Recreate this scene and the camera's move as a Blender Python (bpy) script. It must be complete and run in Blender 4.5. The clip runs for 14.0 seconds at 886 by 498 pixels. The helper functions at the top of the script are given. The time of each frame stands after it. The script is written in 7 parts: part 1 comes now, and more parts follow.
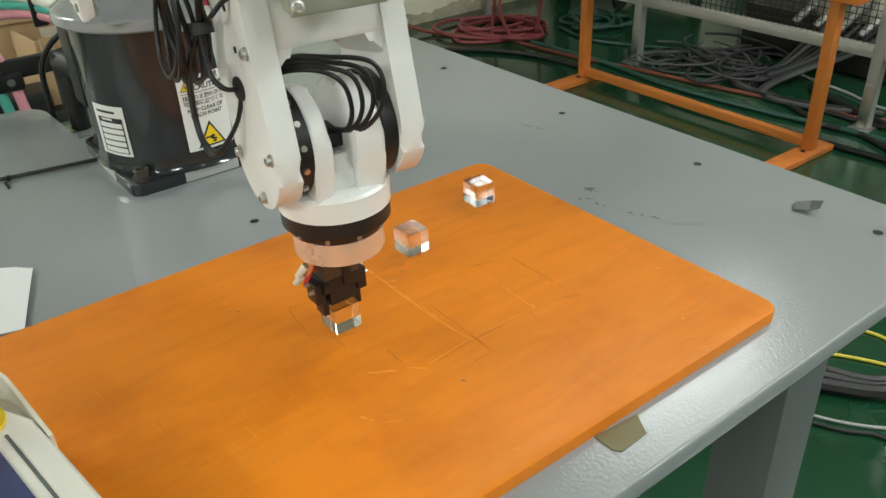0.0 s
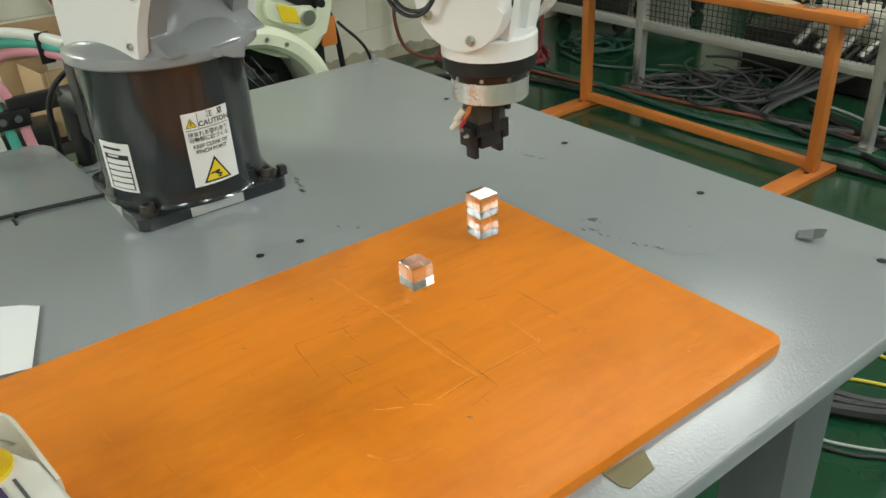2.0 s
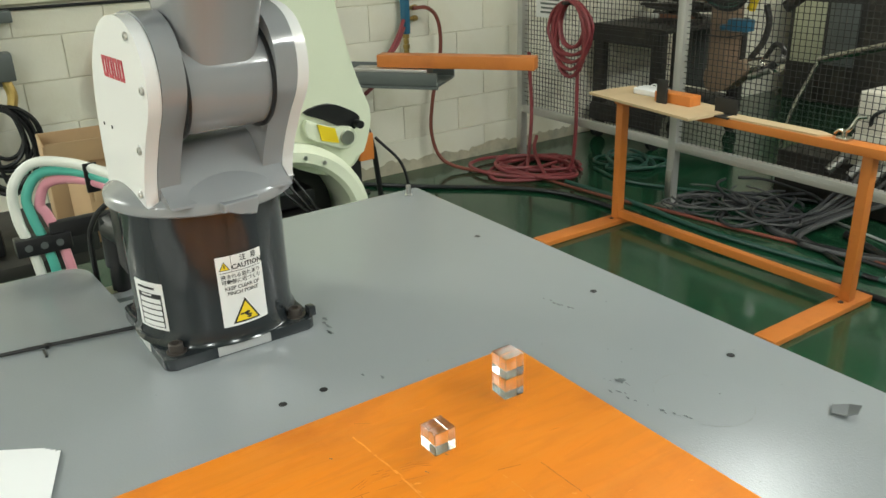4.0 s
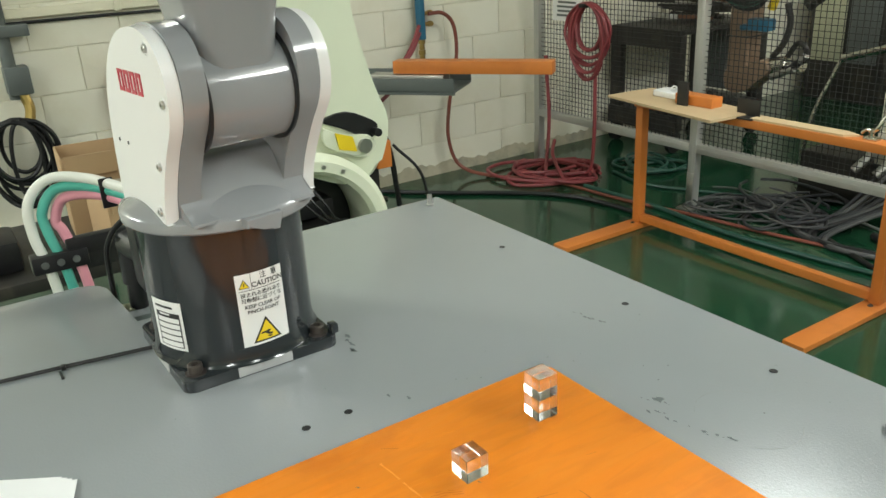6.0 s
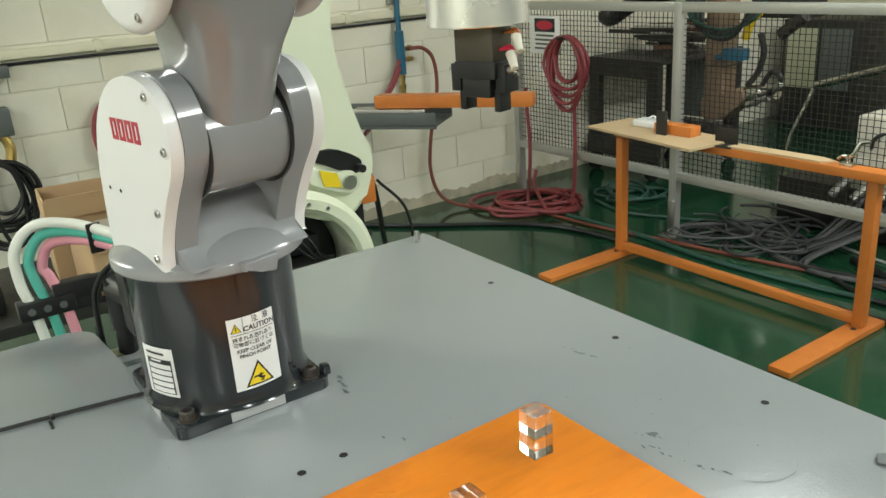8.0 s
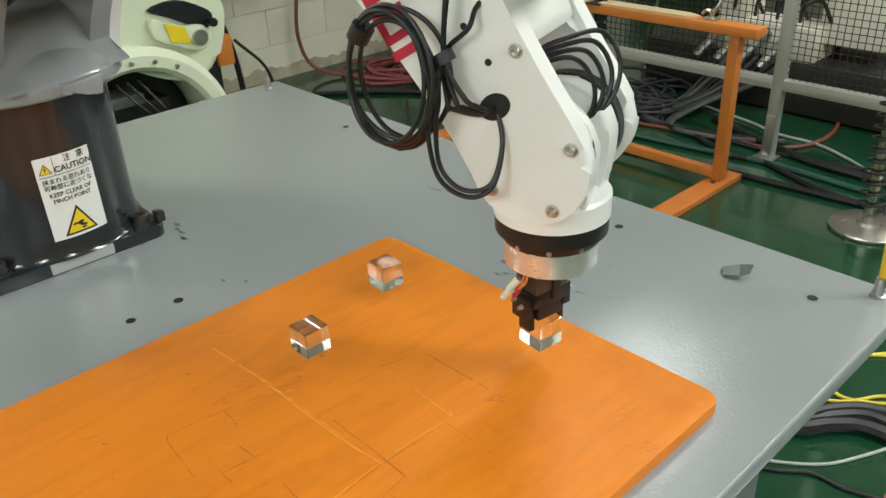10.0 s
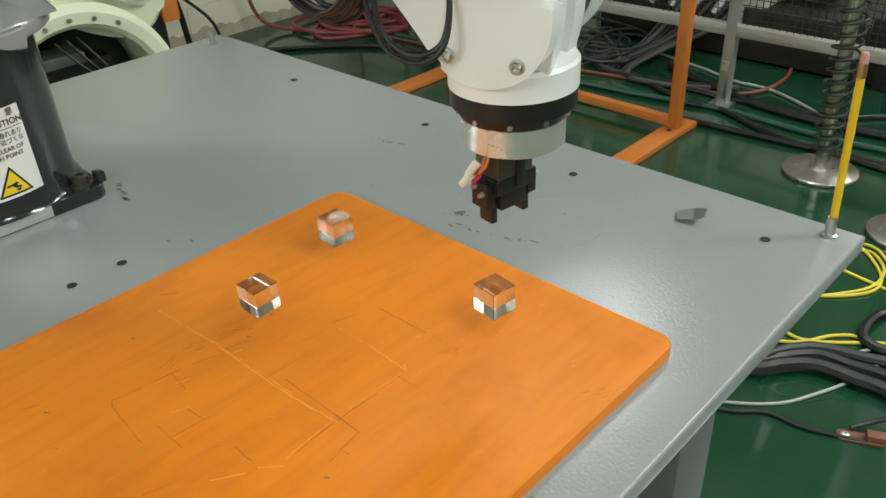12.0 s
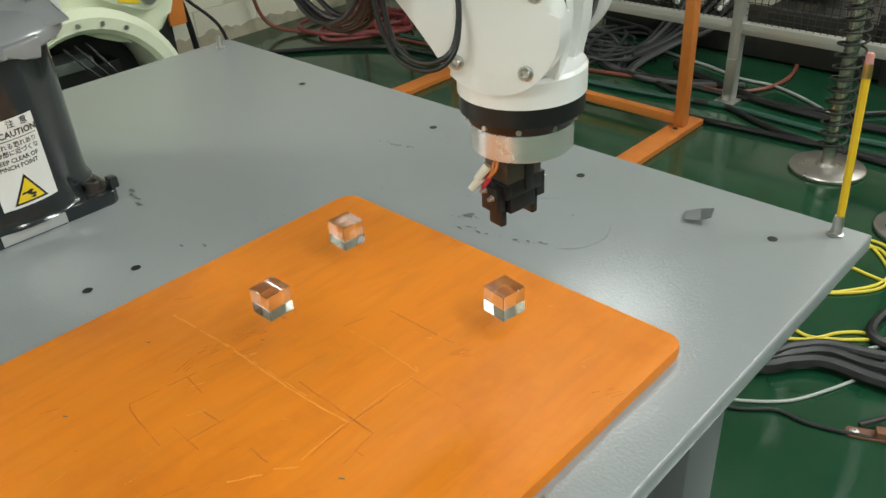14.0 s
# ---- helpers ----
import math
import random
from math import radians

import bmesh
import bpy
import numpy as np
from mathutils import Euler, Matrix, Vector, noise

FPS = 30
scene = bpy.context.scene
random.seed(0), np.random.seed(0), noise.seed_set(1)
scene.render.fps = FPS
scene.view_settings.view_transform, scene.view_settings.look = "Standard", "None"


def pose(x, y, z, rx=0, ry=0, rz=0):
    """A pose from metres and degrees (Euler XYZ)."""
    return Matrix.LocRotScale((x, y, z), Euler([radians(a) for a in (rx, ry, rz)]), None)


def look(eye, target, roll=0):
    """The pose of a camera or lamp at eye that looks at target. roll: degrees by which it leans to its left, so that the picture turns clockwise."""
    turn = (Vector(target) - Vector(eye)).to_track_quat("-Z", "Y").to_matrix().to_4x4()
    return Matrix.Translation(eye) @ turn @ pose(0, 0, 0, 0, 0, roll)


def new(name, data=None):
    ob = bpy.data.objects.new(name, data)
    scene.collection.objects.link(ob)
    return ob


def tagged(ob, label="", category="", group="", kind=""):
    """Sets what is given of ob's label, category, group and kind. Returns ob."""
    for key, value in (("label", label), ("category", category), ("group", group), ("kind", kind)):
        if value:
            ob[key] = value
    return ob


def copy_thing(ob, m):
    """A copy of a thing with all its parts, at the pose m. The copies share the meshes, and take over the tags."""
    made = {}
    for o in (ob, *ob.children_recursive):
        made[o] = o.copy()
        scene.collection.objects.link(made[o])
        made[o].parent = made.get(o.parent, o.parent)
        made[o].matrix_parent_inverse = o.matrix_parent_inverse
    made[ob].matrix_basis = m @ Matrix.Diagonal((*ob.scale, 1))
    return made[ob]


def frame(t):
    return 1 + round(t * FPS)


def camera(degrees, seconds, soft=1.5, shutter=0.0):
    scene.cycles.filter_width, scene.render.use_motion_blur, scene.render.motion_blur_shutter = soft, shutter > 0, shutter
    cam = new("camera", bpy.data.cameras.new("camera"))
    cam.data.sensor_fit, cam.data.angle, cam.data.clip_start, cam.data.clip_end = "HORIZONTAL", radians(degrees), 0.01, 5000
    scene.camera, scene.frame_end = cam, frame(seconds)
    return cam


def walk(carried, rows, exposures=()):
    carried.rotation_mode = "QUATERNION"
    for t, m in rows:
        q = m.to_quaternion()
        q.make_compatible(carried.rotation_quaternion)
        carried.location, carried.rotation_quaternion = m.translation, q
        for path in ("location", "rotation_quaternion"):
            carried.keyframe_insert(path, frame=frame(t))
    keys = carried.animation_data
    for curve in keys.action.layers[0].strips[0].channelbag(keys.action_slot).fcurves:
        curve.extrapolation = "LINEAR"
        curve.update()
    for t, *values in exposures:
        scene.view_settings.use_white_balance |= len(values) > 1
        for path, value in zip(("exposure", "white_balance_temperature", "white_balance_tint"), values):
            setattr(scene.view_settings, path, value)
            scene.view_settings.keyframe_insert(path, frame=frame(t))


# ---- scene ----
cam = camera(57.3, 14.0)
PATH = [
    (0, (1.035, -0.317, 0.43), (-0.358, 0.692, -0.59), -2.6),
    (0.5, (1.031, -0.315, 0.433), (-0.367, 0.698, -0.576), -2.7),
    (1, (1.029, -0.309, 0.433), (-0.373, 0.705, -0.569), -2.9),
    (1.5, (1.032, -0.308, 0.435), (-0.379, 0.706, -0.555), -3.1),
    (2, (1.033, -0.315, 0.441), (-0.388, 0.704, -0.53), -3.4),
    (2.5, (1.033, -0.313, 0.442), (-0.406, 0.712, -0.496), -3.6),
    (3, (1.032, -0.309, 0.444), (-0.409, 0.724, -0.482), -3.6),
    (3.5, (1.022, -0.316, 0.464), (-0.425, 0.721, -0.448), -3.5),
    (3.6, (1.027, -0.311, 0.47), (-0.456, 0.707, -0.405), -3.2),
    (3.8, (1.02, -0.309, 0.485), (-0.502, 0.718, -0.306), -2.1),
    (4, (1.013, -0.294, 0.5), (-0.528, 0.734, -0.253), -1.9),
    (4.2, (1.023, -0.27, 0.501), (-0.547, 0.74, -0.218), -2.1),
    (6.3, (0.962, -0.289, 0.495), (-0.603, 0.709, -0.249), -3.2),
    (6.5, (0.957, -0.295, 0.489), (-0.599, 0.719, -0.253), -2.9),
    (7, (0.967, -0.306, 0.504), (-0.59, 0.752, -0.171), -3.8),
    (7.2, (0.973, -0.298, 0.512), (-0.59, 0.75, -0.164), -3.9),
    (9.3, (0.964, -0.282, 0.48), (-0.594, 0.78, -0.187), -4.0),
    (9.5, (0.967, -0.266, 0.467), (-0.498, 0.846, -0.32), -3.7),
    (9.6, (0.96, -0.264, 0.469), (-0.457, 0.872, -0.369), -3.2),
    (10, (0.965, -0.239, 0.431), (-0.333, 0.944, -0.525), -2.5),
    (10.2, (0.965, -0.24, 0.423), (-0.256, 0.978, -0.59), -2.1),
    (10.5, (0.968, -0.23, 0.423), (-0.215, 0.985, -0.638), -2.3),
    (11, (0.969, -0.228, 0.428), (-0.211, 0.986, -0.636), -2.3),
    (11.5, (0.969, -0.226, 0.429), (-0.218, 0.985, -0.631), -2.5),
    (12, (0.963, -0.224, 0.419), (-0.234, 0.984, -0.634), -2.8),
    (12.5, (0.962, -0.229, 0.418), (-0.236, 0.977, -0.637), -2.9),
    (13, (0.967, -0.222, 0.421), (-0.234, 0.978, -0.635), -3.1),
    (13.5, (0.968, -0.226, 0.424), (-0.234, 0.974, -0.631), -3.2),
    (14, (0.965, -0.23, 0.426), (-0.243, 0.966, -0.627), -3.6),
]
walk(cam, [(t, look(eye, target, roll)) for t, eye, target, roll in PATH],
     [(0, -0.42), (3.3, -0.36), (4.2, -0.1), (9.3, -0.1), (10.3, -0.32), (14, -0.36)])

FLOOR_Z = -0.93      # the table top is z = 0
BOARD_Z = 0.0115
WALL_X = -3.1

# ---- light ----
world = bpy.data.worlds.new("room_world")
world.use_nodes = True
world.node_tree.nodes["Background"].inputs[0].default_value = (0.9, 0.95, 1.0, 1)
world.node_tree.nodes["Background"].inputs[1].default_value = 0.12
scene.world = world
# Unseen lamps: glint sets the first, shadows the fourth, the others are added fill.
LAMPS = [(-0.26, 2.35, 22, 90), (0.9, 5.5, 44, 0), (1.5, 3.6, 40, 90), (2.3, 1.9, 66, 0), (3.9, 0.2, 38, 0), (3.7, -2.2, 78, 0), (1.4, -3.4, 104, 0), (-2.5, -2.1, 84, 0)]
CEIL_Z = 2.15
for lx, ly, power, turn in LAMPS:
    lamp_data = bpy.data.lights.new("ceiling_tube_light", "AREA")
    lamp_data.shape, lamp_data.size, lamp_data.size_y = "RECTANGLE", 1.2, 0.34
    lamp_data.energy, lamp_data.color = power, (0.95, 1.0, 0.975)
    lamp = new("ceiling_tube_light", lamp_data)
    lamp.matrix_world = pose(lx, ly, CEIL_Z - 0.23, 0, 0, turn)


# ---- materials ----
def mat(name, color, rough=0.5, metal=0.0, vary=0.12, scale=6.0, bump=0.0, bump_scale=80.0, second=None, amount=0.5,
        stain_scale=2.0, rough_vary=0.1, coat=0.0, per_object=0.0):
    """A node material: base colour with broad and fine variation, optional second colour in patches, fine relief."""
    m = bpy.data.materials.new(name)
    m.use_nodes = True
    nt = m.node_tree
    bsdf = nt.nodes["Principled BSDF"]
    tex = nt.nodes.new("ShaderNodeTexCoord")
    n1 = nt.nodes.new("ShaderNodeTexNoise")
    n1.inputs["Scale"].default_value, n1.inputs["Detail"].default_value = scale, 6
    nt.links.new(tex.outputs["Object"], n1.inputs["Vector"])
    mix = nt.nodes.new("ShaderNodeMix")
    mix.data_type, mix.blend_type = "RGBA", "MIX"
    lo = tuple(max(0, c * (1 - vary)) for c in color[:3]) + (1,)
    hi = tuple(min(1, c * (1 + vary)) for c in color[:3]) + (1,)
    mix.inputs[6].default_value, mix.inputs[7].default_value = lo, hi
    nt.links.new(n1.outputs["Fac"], mix.inputs[0])
    out = mix.outputs[2]
    if second:
        n2 = nt.nodes.new("ShaderNodeTexNoise")
        n2.inputs["Scale"].default_value, n2.inputs["Detail"].default_value, n2.inputs["Roughness"].default_value = stain_scale, 8, 0.65
        nt.links.new(tex.outputs["Object"], n2.inputs["Vector"])
        ramp = nt.nodes.new("ShaderNodeValToRGB")
        ramp.color_ramp.elements[0].position, ramp.color_ramp.elements[1].position = 0.52, 0.72
        ramp.color_ramp.elements[1].color = (amount, amount, amount, 1)
        nt.links.new(n2.outputs["Fac"], ramp.inputs[0])
        mix2 = nt.nodes.new("ShaderNodeMix")
        mix2.data_type = "RGBA"
        mix2.inputs[7].default_value = (*second[:3], 1)
        nt.links.new(ramp.outputs["Color"], mix2.inputs[0])
        nt.links.new(out, mix2.inputs[6])
        out = mix2.outputs[2]
    if per_object:
        info = nt.nodes.new("ShaderNodeObjectInfo")
        hsv = nt.nodes.new("ShaderNodeHueSaturation")
        rng = nt.nodes.new("ShaderNodeMapRange")
        rng.inputs["To Min"].default_value, rng.inputs["To Max"].default_value = 1 - per_object, 1 + per_object
        nt.links.new(info.outputs["Random"], rng.inputs["Value"])
        nt.links.new(rng.outputs["Result"], hsv.inputs["Value"])
        nt.links.new(out, hsv.inputs["Color"])
        out = hsv.outputs["Color"]
    nt.links.new(out, bsdf.inputs["Base Color"])
    bsdf.inputs["Metallic"].default_value = metal
    bsdf.inputs["Coat Weight"].default_value = coat
    bsdf.inputs["Coat Roughness"].default_value = 0.08
    rr = nt.nodes.new("ShaderNodeMapRange")
    rr.inputs["To Min"].default_value, rr.inputs["To Max"].default_value = max(0.02, rough - rough_vary), min(1, rough + rough_vary)
    nt.links.new(n1.outputs["Fac"], rr.inputs["Value"])
    nt.links.new(rr.outputs["Result"], bsdf.inputs["Roughness"])
    if bump:
        n3 = nt.nodes.new("ShaderNodeTexNoise")
        n3.inputs["Scale"].default_value, n3.inputs["Detail"].default_value = bump_scale, 4
        nt.links.new(tex.outputs["Object"], n3.inputs["Vector"])
        b = nt.nodes.new("ShaderNodeBump")
        b.inputs["Strength"].default_value, b.inputs["Distance"].default_value = bump, 0.002
        nt.links.new(n3.outputs["Fac"], b.inputs["Height"])
        nt.links.new(b.outputs["Normal"], bsdf.inputs["Normal"])
    return m


def glass_mat(name, color=(1, 1, 1), rough=0.0, ior=1.49):
    m = bpy.data.materials.new(name)
    m.use_nodes = True
    b = m.node_tree.nodes["Principled BSDF"]
    b.inputs["Base Color"].default_value = (*color, 1)
    b.inputs["Roughness"].default_value, b.inputs["IOR"].default_value = rough, ior
    b.inputs["Transmission Weight"].default_value = 1.0
    return m


def glow_mat(name, color, strength):
    m = bpy.data.materials.new(name)
    m.use_nodes = True
    b = m.node_tree.nodes["Principled BSDF"]
    b.inputs["Base Color"].default_value = (*color, 1)
    b.inputs["Emission Color"].default_value = (*color, 1)
    b.inputs["Emission Strength"].default_value = strength
    return m


# glow added just above the lamps to brighten the ceiling
M_TUBEGLOW = glow_mat("lit_diffuser", (0.97, 1.0, 0.94), 4.2)
M_TABLE = mat("table_grey_enamel", (0.285, 0.303, 0.312), 0.16, 0, 0.04, 3, 0.12, 340, (0.265, 0.278, 0.282), 0.2, 5, 0.05)
M_BOARD = mat("orange_painted_plywood", (0.82, 0.239, 0.011), 0.45, 0, 0.07, 7, 0.08, 60, (0.56, 0.135, 0.008), 0.75, 5.0, 0.1)
M_BOARD.node_tree.nodes["Principled BSDF"].inputs["Specular IOR Level"].default_value = 0.25


def add_grain(m, stretch, scale, strength, tint, lo=0.45, hi=0.75, bend=0.8):
    """Streaks along one axis, laid over a material's base colour."""
    nt = m.node_tree
    bsdf = nt.nodes["Principled BSDF"]
    old = bsdf.inputs["Base Color"].links[0].from_socket
    tex = nt.nodes.new("ShaderNodeTexCoord")
    mp = nt.nodes.new("ShaderNodeMapping")
    mp.inputs["Scale"].default_value = stretch
    n = nt.nodes.new("ShaderNodeTexNoise")
    n.inputs["Scale"].default_value, n.inputs["Detail"].default_value, n.inputs["Distortion"].default_value = scale, 7, bend
    ramp = nt.nodes.new("ShaderNodeValToRGB")
    ramp.color_ramp.elements[0].position, ramp.color_ramp.elements[1].position = lo, hi
    ramp.color_ramp.elements[1].color = (strength, strength, strength, 1)
    mix = nt.nodes.new("ShaderNodeMix")
    mix.data_type = "RGBA"
    mix.inputs[7].default_value = (*tint, 1)
    nt.links.new(tex.outputs["Object"], mp.inputs["Vector"])
    nt.links.new(mp.outputs["Vector"], n.inputs["Vector"])
    nt.links.new(n.outputs["Fac"], ramp.inputs[0])
    nt.links.new(ramp.outputs["Color"], mix.inputs[0])
    nt.links.new(old, mix.inputs[6])
    nt.links.new(mix.outputs[2], bsdf.inputs["Base Color"])


add_grain(M_BOARD, (26, 3.5, 1), 1.6, 0.25, (0.5, 0.14, 0.012))
add_grain(M_BOARD, (60, 9, 1), 1.0, 0.18, (0.8, 0.33, 0.06))
add_grain(M_BOARD, (44, 7, 1), 0.9, 0.17, (0.6, 0.15, 0.01), 0.5, 0.62, 2.2)
add_grain(M_BOARD, (5, 5, 1), 1.1, 0.2, (0.66, 0.2, 0.012), 0.48, 0.7, 0.5)
# brushed relief along the plywood's grain
for node in list(M_BOARD.node_tree.nodes):
    if node.bl_idname == "ShaderNodeTexNoise" and abs(node.inputs["Scale"].default_value - 60) < 0.1:
        stretch_node = M_BOARD.node_tree.nodes.new("ShaderNodeMapping")
        stretch_node.inputs["Scale"].default_value = (1.6, 0.3, 1)
        stretch_node.inputs["Rotation"].default_value = (0, 0, 0.5)
        M_BOARD.node_tree.links.new(node.inputs["Vector"].links[0].from_socket, stretch_node.inputs["Vector"])
        M_BOARD.node_tree.links.new(stretch_node.outputs["Vector"], node.inputs["Vector"])
        node.inputs["Distortion"].default_value = 0.6
    if node.bl_idname == "ShaderNodeBump":
        node.inputs["Strength"].default_value = 0.22
# legs and foot plates take a darker grey than the table top
M_LEG = mat("dark_grey_leg", (0.12, 0.13, 0.135), 0.4, 0, 0.08, 6, 0.05, 90)
M_FLOOR = mat("green_floor_paint", (0.007, 0.05, 0.022), 0.13, 0, 0.25, 1.6, 0.08, 25, (0.06, 0.085, 0.06), 0.45, 0.9, 0.08, 0.2)
add_grain(M_FLOOR, (2.5, 2.5, 1), 2.2, 0.3, (0.03, 0.07, 0.04))
M_WALL = mat("cream_block_paint", (0.74, 0.7, 0.54), 0.55, 0, 0.05, 3, 0.5, 90, (0.6, 0.53, 0.34), 0.4, 1.2)
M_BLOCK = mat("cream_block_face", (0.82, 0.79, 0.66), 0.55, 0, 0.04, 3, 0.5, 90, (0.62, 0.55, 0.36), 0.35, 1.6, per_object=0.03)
M_MORTAR = mat("cream_joint_paint", (0.77, 0.74, 0.61), 0.7, 0, 0.08, 8, 0.3, 90)
M_PEEL = mat("peeling_plaster", (0.5, 0.45, 0.33), 0.8, 0, 0.2, 14, 0.8, 40, (0.25, 0.24, 0.2), 0.8, 6)
M_CEIL = mat("off_white_ceiling", (0.8, 0.8, 0.77), 0.8, 0, 0.05, 2)
M_DARKGREY = mat("dark_grey_robot_paint", (0.02, 0.0245, 0.027), 0.13, 0, 0.06, 9, 0.03, 90, None, 0, 2, 0.03, 0.3)
M_GREY = mat("mid_grey_robot_paint", (0.27, 0.278, 0.29), 0.12, 0, 0.05, 9, 0.03, 90, None, 0, 2, 0.03, 0.4)
M_WHITE = mat("white_robot_paint", (0.8, 0.8, 0.79), 0.3, 0, 0.03, 5, 0.04, 250, None, 0, 2, 0.04, 0.25)
M_BLACK = mat("black_anodised", (0.009, 0.009, 0.01), 0.42, 0, 0.2, 30)
M_RUBBER = mat("black_cable_jacket", (0.008, 0.008, 0.009), 0.42, 0, 0.25, 20)
M_ALU = mat("turned_aluminium", (0.82, 0.82, 0.81), 0.26, 0.75, 0.06, 20, 0.1, 300)
M_STEEL = mat("zinc_steel", (0.55, 0.54, 0.52), 0.34, 1, 0.12, 20)
M_BOLT = mat("weathered_black_bolt", (0.1, 0.085, 0.075), 0.45, 0.7, 0.25, 60)
M_BARE = mat("bare_grey_strip", (0.5, 0.51, 0.5), 0.35, 0.3, 0.1, 20)
M_PAPER = mat("white_paper", (0.82, 0.82, 0.82), 0.75, 0, 0.03, 8)
M_LABEL = mat("white_sticker", (0.8, 0.8, 0.78), 0.35, 0, 0.03, 20)
M_PANEL = mat("pendant_panel_plastic", (0.80, 0.77, 0.70), 0.45, 0, 0.03, 8, 0.04, 400)
M_INK = mat("black_print", (0.02, 0.02, 0.02), 0.5, 0, 0.1, 30)
M_YELLOW = mat("warning_yellow", (0.85, 0.62, 0.02), 0.4, 0, 0.05, 20)
M_RED = mat("dark_red_print", (0.5, 0.02, 0.05), 0.4, 0, 0.06, 20)
M_OLIVE = mat("bronze_grey_gripper", (0.085, 0.075, 0.058), 0.35, 0.5, 0.12, 30)
M_ACRYLIC = glass_mat("clear_acrylic", (0.985, 0.99, 0.99), 0.02)
M_ORANGE = mat("orange_steel_paint", (0.6, 0.19, 0.035), 0.4, 0, 0.1, 5, 0.1, 40, (0.4, 0.12, 0.03), 0.5, 5)
M_FENCE = mat("brushed_alu_profile", (0.5, 0.5, 0.47), 0.42, 0.6, 0.08, 12)
M_MESH = mat("black_wire_mesh", (0.03, 0.03, 0.03), 0.45, 0.3, 0.15, 15)
M_PLY = mat("bare_plywood", (0.58, 0.43, 0.25), 0.6, 0, 0.12, 9, 0.1, 60, (0.48, 0.33, 0.18), 0.5, 4)
M_REDHOSE = mat("faded_red_hose", (0.25, 0.045, 0.05), 0.45, 0, 0.2, 6)
M_BROWNHOSE = mat("brown_red_hose", (0.2, 0.055, 0.035), 0.45, 0, 0.2, 6)
M_GREENHOSE = mat("dark_green_hose", (0.02, 0.075, 0.055), 0.4, 0, 0.2, 6)
M_GREYCABLE = mat("grey_cable", (0.03, 0.031, 0.034), 0.5, 0, 0.3, 3)
M_CABLEMID = mat("mid_grey_cable", (0.075, 0.075, 0.074), 0.5, 0, 0.2, 5)
M_PALECABLE = mat("pale_grey_cable", (0.36, 0.37, 0.35), 0.5, 0, 0.15, 5)
M_YELLOWCABLE = mat("yellow_cable", (0.62, 0.5, 0.04), 0.45, 0, 0.1, 8)
M_CARD = mat("brown_cardboard", (0.46, 0.31, 0.17), 0.75, 0, 0.08, 10, 0.1, 60)
M_CREAM = mat("cream_robot_paint", (0.74, 0.78, 0.6), 0.35, 0, 0.04, 6, 0.04, 100)
M_CHROME = mat("chrome", (0.6, 0.59, 0.55), 0.22, 1, 0.08, 12)
M_DARKMETAL = mat("dark_grimy_metal", (0.034, 0.032, 0.029), 0.5, 0.4, 0.3, 9, 0.2, 40, (0.12, 0.1, 0.07), 0.5, 5)
M_BROWNARM = mat("brown_robot_paint", (0.21, 0.14, 0.09), 0.45, 0, 0.12, 9)
M_BLUE = mat("blue_teal_paint", (0.02, 0.12, 0.2), 0.4, 0, 0.15, 12)
M_TEAL = mat("teal_hose", (0.08, 0.42, 0.33), 0.4, 0, 0.08, 12)
M_PINK = mat("pink_hose", (0.72, 0.3, 0.36), 0.4, 0, 0.08, 12)
M_WHITEHOSE = mat("white_hose", (0.72, 0.73, 0.66), 0.4, 0, 0.06, 12)
M_BRASS = mat("brass", (0.5, 0.36, 0.13), 0.35, 1, 0.15, 25)
M_OLIVEBOX = mat("pale_olive_zinc", (0.5, 0.51, 0.36), 0.38, 0.35, 0.08, 15)
M_PENCIL = mat("pencil_yellow", (0.78, 0.5, 0.02), 0.35, 0, 0.05, 30)
M_PINKRUB = mat("pink_rubber", (0.6, 0.28, 0.25), 0.7, 0, 0.1, 40)
M_DUCT = mat("grey_tape", (0.14, 0.15, 0.155), 0.5, 0, 0.15, 30)
M_OLIVETAPE = mat("olive_tape", (0.2, 0.18, 0.09), 0.55, 0, 0.12, 25)
M_BEIGE = mat("beige_plastic", (0.66, 0.62, 0.52), 0.5, 0, 0.04, 20)
M_SCREEN = mat("dim_blue_screen", (0.06, 0.07, 0.16), 0.25, 0, 0.4, 18)
M_TRAY = mat("grey_green_steel", (0.12, 0.135, 0.128), 0.45, 0.2, 0.1, 8)
M_RUST = mat("rusty_steel", (0.2, 0.09, 0.05), 0.7, 0.3, 0.3, 20, 0.4, 60)
M_RING = mat("faint_ring_scuff", (0.2, 0.21, 0.212), 0.5, 0, 0.3, 90)
M_SMUDGE = mat("brown_smudge", (0.6, 0.16, 0.012), 0.6, 0, 0.25, 50)
M_WORNCHROME = mat("worn_steel_disc", (0.46, 0.43, 0.4), 0.3, 0.85, 0.2, 9, 0.1, 40, (0.3, 0.27, 0.24), 0.6, 6)
M_SCUFF = mat("dark_scuff", (0.11, 0.123, 0.127), 0.7, 0, 0.3, 60)
M_BOARDSCUFF = mat("pencil_line", (0.56, 0.15, 0.012), 0.6, 0, 0.3, 60)
M_BOARDPALE = mat("pale_scratch", (0.85, 0.3, 0.035), 0.6, 0, 0.15, 60)
# black stands in for the shade inside holes and the port; none is cut
M_HOLESHADE = mat("bore_shade", (0.01, 0.01, 0.01), 0.7, 0, 0.2, 30)


